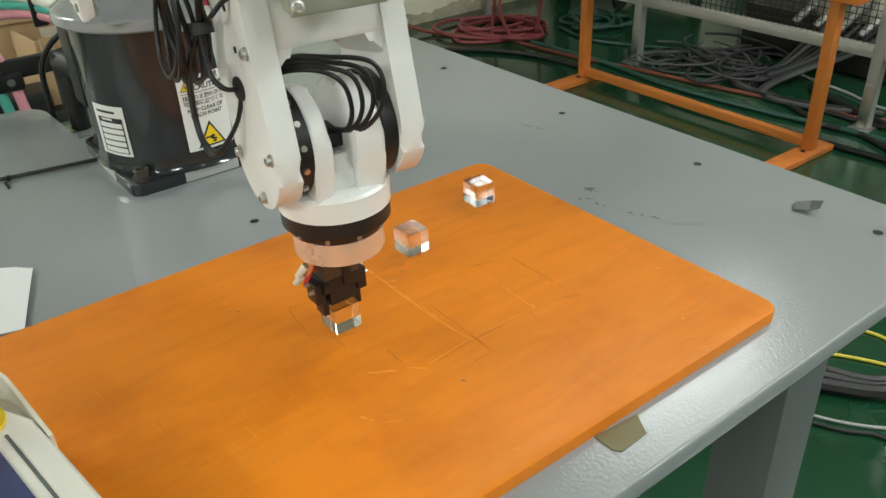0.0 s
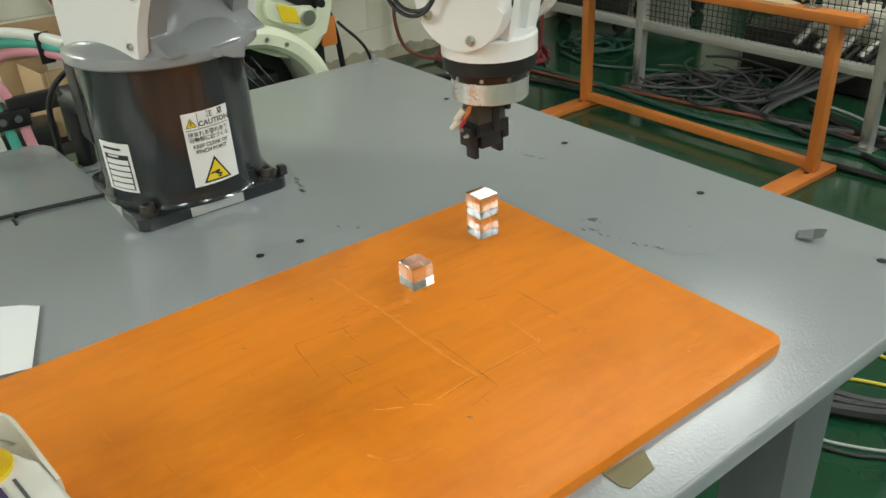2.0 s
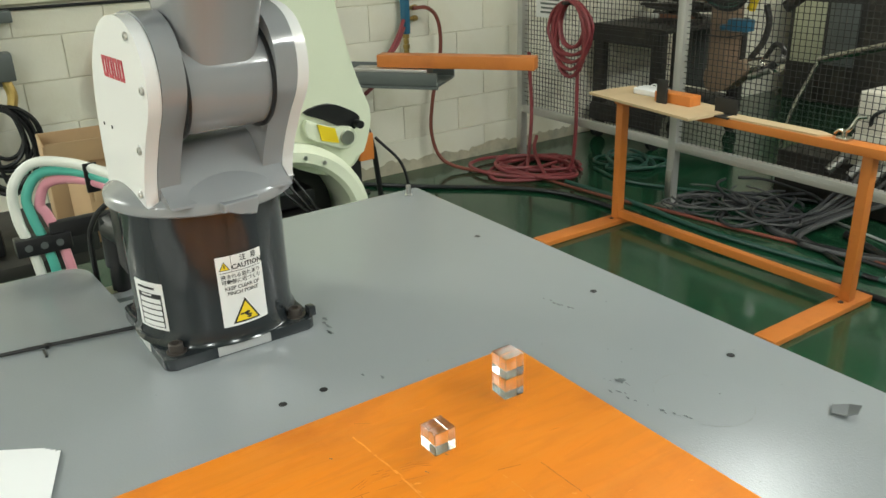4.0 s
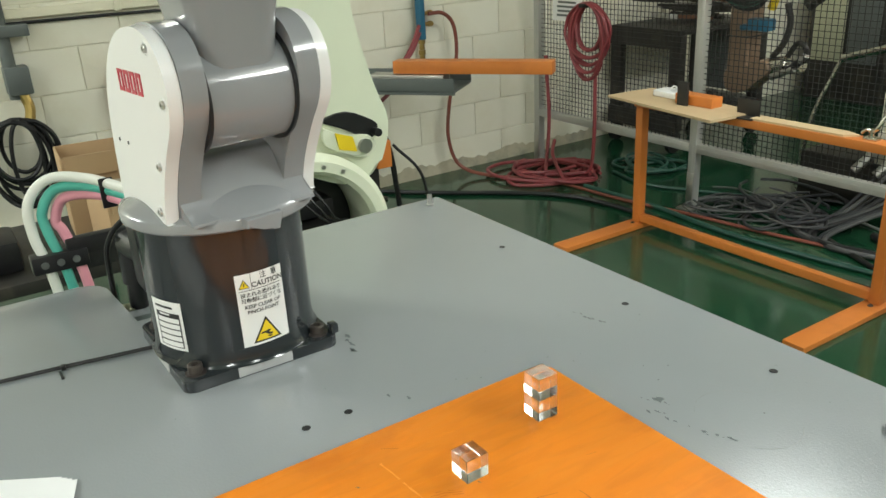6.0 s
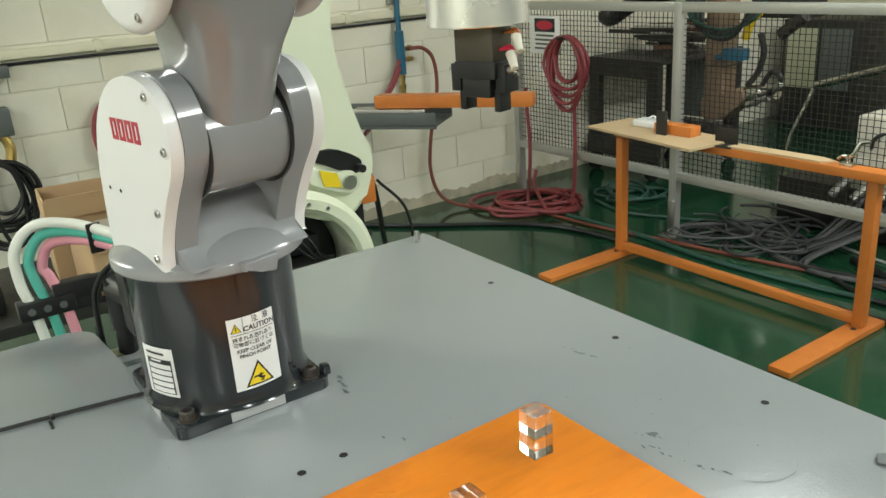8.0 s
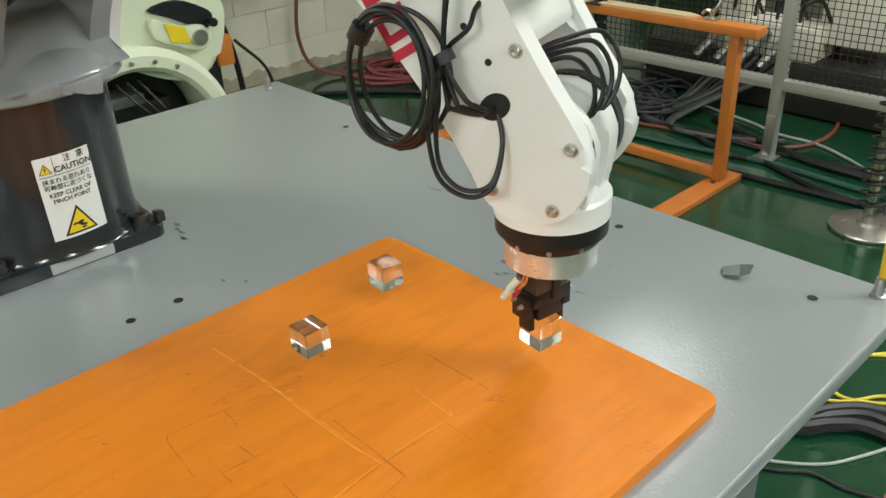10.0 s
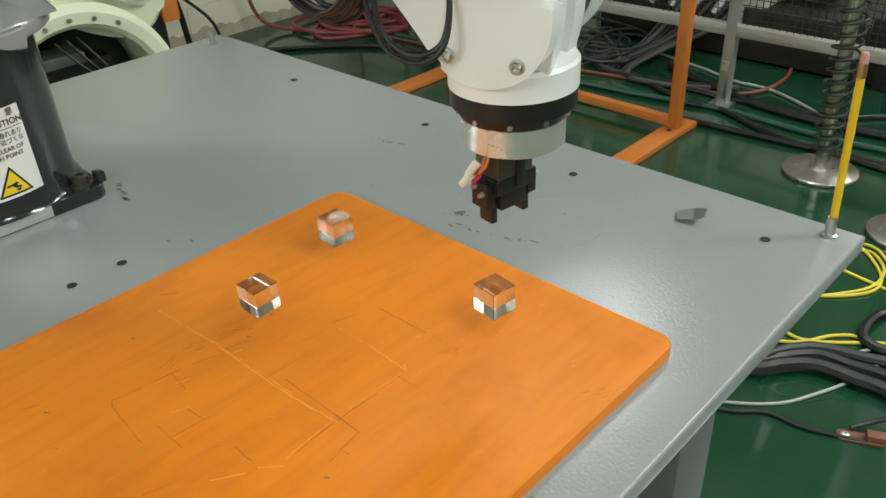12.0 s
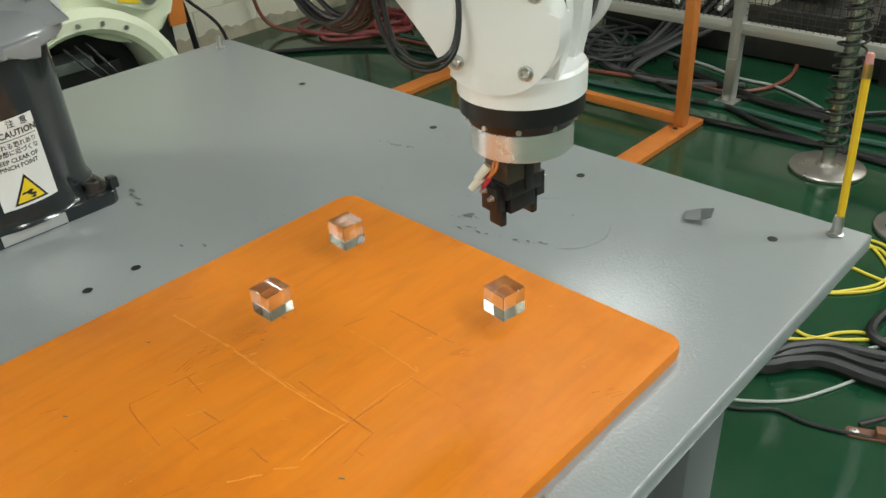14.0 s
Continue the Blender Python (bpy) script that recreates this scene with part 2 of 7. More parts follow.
# ---- geometry helpers ----
def box(bm, c, s, bevel=0.0, m=None, seg=2):
    made = bmesh.ops.create_cube(bm, size=1.0, matrix=Matrix.Translation(c) @ Matrix.Diagonal((*s, 1)))
    vs = made["verts"]
    if bevel:
        edges = list({e for v in vs for e in v.link_edges})
        r = bmesh.ops.bevel(bm, geom=edges, offset=bevel, segments=seg, profile=0.6, affect="EDGES", clamp_overlap=True)
        vs = list({v for f in r["faces"] for v in f.verts} | {v for v in vs if v.is_valid})
    if m is not None:
        bmesh.ops.transform(bm, matrix=m, verts=vs)
    return vs


def rod(bm, a, b, r, r2=None, seg=20, caps=True):
    a, b = Vector(a), Vector(b)
    d = b - a
    m = Matrix.Translation((a + b) / 2) @ d.to_track_quat("Z", "Y").to_matrix().to_4x4()
    return bmesh.ops.create_cone(bm, cap_ends=caps, segments=seg, radius1=r, radius2=r if r2 is None else r2, depth=d.length, matrix=m)["verts"]


def lathe(bm, profile, m=None, seg=40):
    """Turn (radius, height) pairs round z."""
    rings = []
    for r, z in profile:
        if r < 1e-5:
            rings.append([bm.verts.new((0, 0, z))])
        else:
            rings.append([bm.verts.new((r * math.cos(2 * math.pi * k / seg), r * math.sin(2 * math.pi * k / seg), z)) for k in range(seg)])
    for lo, hi in zip(rings, rings[1:]):
        for k in range(seg):
            n = (k + 1) % seg
            quad = [lo[k % len(lo)], lo[n % len(lo)], hi[n % len(hi)], hi[k % len(hi)]]
            quad = list(dict.fromkeys(quad))
            if len(quad) > 2:
                bm.faces.new(quad)
    for ring, flip in ((rings[0], True), (rings[-1], False)):
        if len(ring) > 2:
            bm.faces.new(ring[::-1] if flip else ring)
    vs = [v for ring in rings for v in ring]
    if m is not None:
        bmesh.ops.transform(bm, matrix=m, verts=vs)
    return vs


def smooth_loop(pts, n=4):
    """Round a closed outline by Catmull-Rom."""
    out, k = [], len(pts)
    for i in range(k):
        p0, p1, p2, p3 = (Vector(pts[(i + j - 1) % k]) for j in range(4))
        for s in range(n):
            t = s / n
            out.append(0.5 * ((2 * p1) + (p2 - p0) * t + (2 * p0 - 5 * p1 + 4 * p2 - p3) * t * t + (3 * p1 - p0 - 3 * p2 + p3) * t ** 3))
    return out


def slab(bm, outline, lo, hi, axis="y", bevel=0.0, m=None, seg=3):
    """Extrude a closed 2D outline from lo to hi along an axis (y: outline is x, z; z: x, y; x: y, z)."""
    def at(p, h):
        return (p[0], h, p[1]) if axis == "y" else (p[0], p[1], h) if axis == "z" else (h, p[0], p[1])
    a = [bm.verts.new(at(p, lo)) for p in outline]
    b = [bm.verts.new(at(p, hi)) for p in outline]
    k = len(outline)
    caps = [bm.faces.new(a), bm.faces.new(b[::-1])]
    for i in range(k):
        bm.faces.new((a[i], b[i], b[(i + 1) % k], a[(i + 1) % k]))
    vs = a + b
    if bevel:
        edges = list({e for f in caps for e in f.edges})
        r = bmesh.ops.bevel(bm, geom=edges, offset=bevel, segments=seg, profile=0.5, affect="EDGES", clamp_overlap=True)
        vs = list({v for v in vs if v.is_valid} | {v for f in r["faces"] for v in f.verts})
    if m is not None:
        bmesh.ops.transform(bm, matrix=m, verts=vs)
    return vs


def spline(pts, n=8):
    """An open Catmull-Rom line through the points."""
    pts = [Vector(p) for p in pts]
    ext = [2 * pts[0] - pts[1]] + pts + [2 * pts[-1] - pts[-2]]
    out = []
    for i in range(len(pts) - 1):
        p0, p1, p2, p3 = ext[i:i + 4]
        for s in range(n):
            t = s / n
            out.append(0.5 * ((2 * p1) + (p2 - p0) * t + (2 * p0 - 5 * p1 + 4 * p2 - p3) * t * t + (3 * p1 - p0 - 3 * p2 + p3) * t ** 3))
    return out + [pts[-1]]


def tube(bm, pts, r, seg=8, n=8, curved=True):
    """A round cable along a line."""
    line = spline(pts, n) if curved and len(pts) > 2 else [Vector(p) for p in pts]
    rings, side = [], None
    for i, p in enumerate(line):
        d = (line[min(i + 1, len(line) - 1)] - line[max(i - 1, 0)]).normalized()
        if side is None:
            side = d.orthogonal().normalized()
        side = (side - d * side.dot(d))
        side = side.normalized() if side.length > 1e-6 else d.orthogonal().normalized()
        up = d.cross(side)
        rings.append([bm.verts.new(p + r * (math.cos(2 * math.pi * k / seg) * side + math.sin(2 * math.pi * k / seg) * up)) for k in range(seg)])
    for lo, hi in zip(rings, rings[1:]):
        for k in range(seg):
            bm.faces.new((lo[k], lo[(k + 1) % seg], hi[(k + 1) % seg], hi[k]))
    bm.faces.new(rings[0][::-1])
    bm.faces.new(rings[-1])


def rounded_rect(sx, sy, r, n=5, cx=0.0, cy=0.0):
    out = []
    for qx, qy, a0 in ((1, 1, 0), (-1, 1, 90), (-1, -1, 180), (1, -1, 270)):
        for k in range(n + 1):
            a = radians(a0 + 90 * k / n)
            out.append((cx + qx * (sx / 2 - r) + r * math.cos(a), cy + qy * (sy / 2 - r) + r * math.sin(a)))
    return out


def finish(name, bm, material, smooth=True, angle=35):
    bmesh.ops.recalc_face_normals(bm, faces=bm.faces)
    me = bpy.data.meshes.new(name)
    if smooth:
        lim = radians(angle)
        for f in bm.faces:
            f.smooth = True
        for e in bm.edges:
            e.smooth = len(e.link_faces) == 2 and e.calc_face_angle(0) < lim
    bm.to_mesh(me)
    bm.free()
    me.materials.append(material)
    return me


def part(name, bm, material, parent=None, label="", smooth=True, m=None):
    """Link a bmesh as one mesh object, under a thing or a part."""
    ob = new(name, finish(name, bm, material, smooth))
    if parent is not None:
        ob.parent = parent
    if m is not None:
        ob.matrix_basis = m
    if label:
        tagged(ob, label)
    return ob


def thing(name, m, label, category, group="", kind=""):
    ob = new(name)
    ob.empty_display_size = 0.05
    ob.matrix_basis = m
    return tagged(ob, label, category, group, kind)


def solid(name, bm, material, label="", category="", group="", kind="", m=None, smooth=True):
    return tagged(part(name, bm, material, None, "", smooth, m), label, category, group, kind)


def text_mesh(body, size, material, name, parent, m, bold=0.0):
    """Lettering in the built-in font, as a thin mesh."""
    cu = bpy.data.curves.new(name, "FONT")
    cu.body, cu.size, cu.align_x, cu.align_y, cu.offset, cu.resolution_u = body, size, "CENTER", "CENTER", bold, 2
    tmp = bpy.data.objects.new(name, cu)
    me = bpy.data.meshes.new_from_object(tmp)
    bpy.data.objects.remove(tmp)
    me.materials.append(material)
    ob = new(name, me)
    ob.parent, ob.matrix_basis = parent, m
    return ob


# ---- setting ----
def build_setting():
    bm = bmesh.new()
    box(bm, (0.5, 2.0, FLOOR_Z - 0.05), (14, 14, 0.1))
    solid("floor", bm, M_FLOOR, "glossy dark green painted concrete floor with scuffs", "floor", kind="structure", smooth=False)
    bm = bmesh.new()
    box(bm, (0.5, 2.0, CEIL_Z + 0.05), (14, 14, 0.1))
    solid("ceiling", bm, M_CEIL, "plain off-white ceiling above the room", "ceiling", kind="structure", smooth=False)
    for nm, c, s in (("wall_east", (7.45, 2, 0.6), (0.1, 14, 3.1)), ("wall_south", (0.5, -4.95, 0.6), (14, 0.1, 3.1)), ("wall_north", (0.5, 6.6, 0.6), (14, 0.1, 3.1))):
        bm = bmesh.new()
        box(bm, c, s)
        solid(nm, bm, M_WALL, "cream painted plain wall closing the workshop", "wall", kind="structure", smooth=False)
    # block wall: a backing of joints with the painted blocks standing proud of it
    bm = bmesh.new()
    box(bm, (WALL_X - 0.108, 1.8, 0.6), (0.2, 9.6, 3.1))
    wall = solid("wall_west", bm, M_MORTAR, "cream painted concrete block wall, peeling near the floor", "wall", kind="structure", smooth=False)
    return wall


wall_west = build_setting()


def build_table():
    top_x0, top_x1, top_y0, top_y1, th = -0.32, 0.787, -0.95, 0.535, 0.02
    t = thing("work_table", pose(0, 0, 0), "grey painted steel work table with drilled, scuffed top", "table")
    bm = bmesh.new()
    rim = [(top_x0, top_y0), (top_x1, top_y0), (top_x1, top_y1), (top_x0, top_y1), (top_x0, 0.11), (-0.13, 0.11), (-0.13, -0.098), (-0.268, -0.102)]
    rim += [(top_x0 + 0.035 - 0.035 * math.sin(radians(a)), -0.138 + 0.035 * math.cos(radians(a))) for a in range(0, 91, 18)]
    slab(bm, rim, -th, 0, "z", 0.0032)
    part("tabletop", bm, M_TABLE, t, "grey enamelled steel plate with scuffs")
    bm = bmesh.new()
    x0, x1, y0, y1 = top_x0 + 0.1, top_x1 - 0.132, top_y0 + 0.1, top_y1 - 0.095
    for a, b in (((x0, y0), (x1, y0)), ((x1, y0), (x1, y1)), ((x1, y1), (x0, y1)), ((x0, y1), (x0, y0))):
        c = ((a[0] + b[0]) / 2, (a[1] + b[1]) / 2, -th - 0.032)
        box(bm, c, (abs(a[0] - b[0]) + 0.04 if a[0] != b[0] else 0.04, abs(a[1] - b[1]) + 0.04 if a[1] != b[1] else 0.04, 0.06), 0.003)
    part("apron", bm, M_TABLE, t)
    for lx in (x0, x1):
        for ly in (y0, y1):
            bm = bmesh.new()
            box(bm, (lx, ly, (FLOOR_Z - th) / 2 - 0.001), (0.082, 0.082, -FLOOR_Z - th - 0.004), 0.004)
            part("leg", bm, M_LEG, t, "dark grey leg")
            bm = bmesh.new()
            box(bm, (lx, ly, FLOOR_Z + 0.006), (0.13, 0.13, 0.012), 0.003)
            part("foot_plate", bm, M_LEG, t)
    for a, b in (((x1, y0), (x1, y1)), ((x0, y0), (x0, y1))):
        bm = bmesh.new()
        box(bm, (a[0], (a[1] + b[1]) / 2, -0.6), (0.05, b[1] - a[1] - 0.084, 0.05), 0.003)
        part("stretcher", bm, M_TABLE, t)
    # drilled holes: dark shallow cups laid on the top, their shade put in colour
    for hx, hy in ((0.26, -0.015), (0.26, 0.036), (0.258, 0.466), (0.491, 0.468), (0.717, 0.468), (-0.02, 0.466)):
        bm = bmesh.new()
        lathe(bm, [(0.005, 0.0005), (0.0044, 0.0008), (0.0038, 0.0005), (0.0, 0.0003)], pose(hx, hy, 0), 16)
        part("bolt_hole", bm, M_HOLESHADE, t)
    # threaded studs at the two far corners
    for sx, sy in ((-0.285, 0.495), (0.76, 0.513)):
        bm = bmesh.new()
        lathe(bm, [(0.0075, 0), (0.0075, 0.002), (0.0055, 0.003)] + [(0.0055 - 0.0007 * (k % 2), 0.003 + 0.0022 * k) for k in range(1, 8)] + [(0.0045, 0.021), (0, 0.021)], pose(sx, sy, 0), 16)
        part("threaded_stud", bm, M_STEEL, t)
    # chips in the enamel: ragged flakes, in clusters strung along a line
    rng = random.Random(4)

    def flake(x, y, r, flat):
        bm = bmesh.new()
        k, turn = 11, rng.uniform(-0.3, 0.3)
        vs = []
        for i in range(k):
            a = 2 * math.pi * i / k
            u, v = r * rng.uniform(0.35, 1.25) * math.cos(a), flat * r * rng.uniform(0.35, 1.25) * math.sin(a)
            vs.append(bm.verts.new((x + u * math.cos(turn) - v * math.sin(turn), y + u * math.sin(turn) + v * math.cos(turn), 0.0005)))
        bm.faces.new(vs)
        part("paint_chip", bm, M_SCUFF, t, smooth=False)

    flake(0.452, 0.321, 0.009, 0.6)
    for a, b, n, r in (((0.436, 0.305), (0.468, 0.325), 4, 0.0028), ((0.462, 0.297), (0.474, 0.303), 3, 0.0032), ((0.484, 0.301), (0.505, 0.309), 3, 0.0032), ((0.522, 0.311), (0.55, 0.323), 6, 0.003),
                       ((0.235, 0.395), (0.28, 0.405), 7, 0.0038), ((0.1, 0.118), (0.14, 0.105), 6, 0.0055), ((0.26, 0.09), (0.275, 0.1), 2, 0.004), ((0.276, 0.17), (0.292, 0.192), 3, 0.002)):
        for i in range(n):
            f = (i + rng.uniform(-0.3, 0.3)) / max(1, n - 1)
            flake(a[0] + (b[0] - a[0]) * f, a[1] + (b[1] - a[1]) * f + rng.uniform(-0.003, 0.003), r * rng.uniform(0.5, 1.3), rng.uniform(0.3, 0.6))
    for k in range(26):
        flake(rng.uniform(0.14, 0.77), rng.choice((rng.uniform(0.27, 0.52), rng.uniform(-0.3, 0.5))), rng.uniform(0.0007, 0.0016), 0.7)
    # a faint broken ring where something round has stood
    for a0, a1 in ((118, 205), (-58, 40), (212, 225)):
        bm = bmesh.new()
        prev = None
        for a in range(a0, a1 + 1, 6):
            w = 0.0007 * rng.uniform(0.2, 1.6)
            c, d = math.cos(radians(a)), math.sin(radians(a))
            pair = [bm.verts.new((0.533 + rr * c, 0.366 + 0.86 * rr * d, 0.0004)) for rr in (0.057 - w, 0.057 + w)]
            if prev:
                bm.faces.new((prev[0], prev[1], pair[1], pair[0]))
            prev = pair
        part("ring_scuff", bm, M_RING, t, smooth=False)
    return t


build_table()


def build_board():
    t = thing("plywood_board", pose(0, 0, 0), "orange painted plywood board lying flat on the grey table", "board")
    x0, x1, y0, y1 = 0.327, 0.738, -0.62, 0.262
    bm = bmesh.new()
    slab(bm, rounded_rect(x1 - x0, y1 - y0, 0.014, 6, (x0 + x1) / 2, (y0 + y1) / 2), 0.0, BOARD_Z, "z", 0.0012)
    part("panel", bm, M_BOARD, t)
    rng = random.Random(77)

    def mark(pts, material, w, name="scratch", gaps=0.0):
        """A worn line through the points, of uneven width, broken here and there."""
        for a, b in zip(pts, pts[1:]):
            a, b = Vector((*a, BOARD_Z + 0.0002)), Vector((*b, BOARD_Z + 0.0002))
            n = (b - a).cross(Vector((0, 0, 1))).normalized() * w * 0.5
            k = max(3, int((b - a).length / 0.006))
            bm = bmesh.new()
            left = [bm.verts.new(a.lerp(b, i / k) + n * rng.uniform(0.1, 1.3)) for i in range(k + 1)]
            right = [bm.verts.new(a.lerp(b, i / k) - n * rng.uniform(0.1, 1.3)) for i in range(k + 1)]
            for i in range(k):
                if rng.random() >= gaps:
                    bm.faces.new((left[i], right[i], right[i + 1], left[i + 1]))
            part(name, bm, material, t, smooth=False)

    pale, dark, smudge = M_BOARDPALE, M_BOARDSCUFF, M_SMUDGE
    # pencilled layout: two nested frames and their cross lines
    for pts in ([(0.357, 0.024), (0.367, 0.038)], [(0.467, 0.013), (0.474, 0.038)], [(0.456, -0.073), (0.462, -0.025), (0.469, 0.008)], [(0.454, -0.072), (0.462, -0.076), (0.52, -0.081)],
                [(0.505, -0.064), (0.539, -0.064)], [(0.524, -0.065), (0.527, -0.034)], [(0.505, -0.04), (0.528, -0.038)], [(0.456, -0.026), (0.488, -0.029)]):
        mark(pts, dark, 0.0011, "pencil_line", 0.12)
    for pts, w in (([(0.566, -0.039), (0.594, -0.039)], 0.0016), ([(0.536, 0.028), (0.622, 0.028)], 0.0014), ([(0.622, 0.028), (0.625, 0.007)], 0.0013), ([(0.624, 0.008), (0.633, 0.009)], 0.0012),
                   ([(0.602, 0.069), (0.601, 0.033), (0.602, -0.001), (0.606, -0.022)], 0.0011), ([(0.508, 0.097), (0.515, 0.12)], 0.0013), ([(0.524, 0.138), (0.597, 0.14)], 0.0015), ([(0.6, 0.087), (0.653, 0.088)], 0.0008)):
        mark(pts, dark, w, "pencil_line", 0.08)
    # scraped lines, down to paler paint
    mark([(0.378, 0.011), (0.449, 0.017), (0.507, 0.018), (0.559, 0.019), (0.602, 0.024)], pale, 0.0022, "scratch", 0.05)
    mark([(0.45, 0.0185), (0.56, 0.0215)], pale, 0.0012, "scratch", 0.3)
    mark([(0.517, 0.097), (0.554, 0.098), (0.6, 0.096)], pale, 0.0016, "scratch", 0.15)
    mark([(0.589, 0.102), (0.6, 0.096), (0.598, 0.058), (0.599, 0.019), (0.601, -0.007), (0.604, -0.03)], pale, 0.0015, "scratch", 0.08)
    mark([(0.603, 0.094), (0.602, 0.056), (0.603, 0.02)], pale, 0.0009, "scratch", 0.2)
    for pts in ([(0.475, -0.031), (0.479, -0.02)], [(0.501, -0.051), (0.507, -0.038)], [(0.595, -0.04), (0.607, -0.027)], [(0.58, -0.068), (0.593, -0.048)], [(0.575, 0.131), (0.578, 0.134)], [(0.625, 0.229), (0.628, 0.233)],
                [(0.694, 0.182), (0.695, 0.184)], [(0.62, -0.1), (0.63, -0.095)], [(0.478, 0.022), (0.481, 0.028)]):
        mark(pts, pale, 0.0022)
    # a thumb-wide arc of grime and a few dark nicks
    for k in range(4):
        d = 0.0036 * k
        mark([(0.446 + d, -0.03), (0.439 + d, -0.005), (0.444 + d, 0.017), (0.449 + d, 0.037), (0.457 + d, 0.051)], smudge, 0.0011, "grime_streak", 0.45)
    for x, y in ((0.637, -0.015), (0.396, -0.024), (0.43, -0.112), (0.459, 0.072), (0.47, 0.041), (0.61, 0.132), (0.612, 0.14)):
        mark([(x - 0.0015, y - 0.001), (x + 0.002, y + 0.0015)], M_SCUFF if x < 0.6 or y < 0 else smudge, 0.0012, "nick")
    for k in range(6):
        mark([(0.603 + 0.002 * k, 0.126 + 0.001 * k), (0.61 + 0.002 * k, 0.15 - 0.002 * k)], smudge, 0.0011, "grime_streak", 0.4)
        mark([(0.716 + 0.0022 * k, 0.162), (0.726 + 0.0018 * k, 0.178)], smudge, 0.001, "grime_streak", 0.5)
    # fine handling scratches, mostly along the grain
    for k in range(60):
        x, y, a = rng.uniform(0.36, 0.72), rng.uniform(-0.3, 0.24), rng.choice((1.5, 1.65, 1.2, 0.3)) + rng.uniform(-0.25, 0.25)
        d = rng.uniform(0.004, 0.022)
        mark([(x, y), (x + d * math.cos(a), y + d * math.sin(a))], rng.choice((pale, pale, smudge)), rng.uniform(0.0004, 0.0009), "scratch", 0.2)
    return t


build_board()


# ---- the six-axis robot ----
ROBOT = Vector((0.012, 0.0, 0.0))
J2_R, J2_Z, L1, FORE, OFF, TIP = 0.084, 0.342, 0.36, 0.34, 0.075, 0.162
FLANGE = (0.003, 0.006)
robot = thing("industrial_robot", pose(*ROBOT), "six-axis robot arm, white and grey, bolted to the grey table", "robot arm")


def bolt_head(parent, m, r=0.004, material=M_STEEL, name="cover_bolt"):
    bm = bmesh.new()
    lathe(bm, [(r * 1.35, 0), (r * 1.35, 0.0008), (r, 0.001), (r, 0.0035), (r * 0.85, 0.0042), (r * 0.5, 0.0042), (r * 0.45, 0.002), (0, 0.002)], None, 14)
    return part(name, bm, material, parent, m=m)


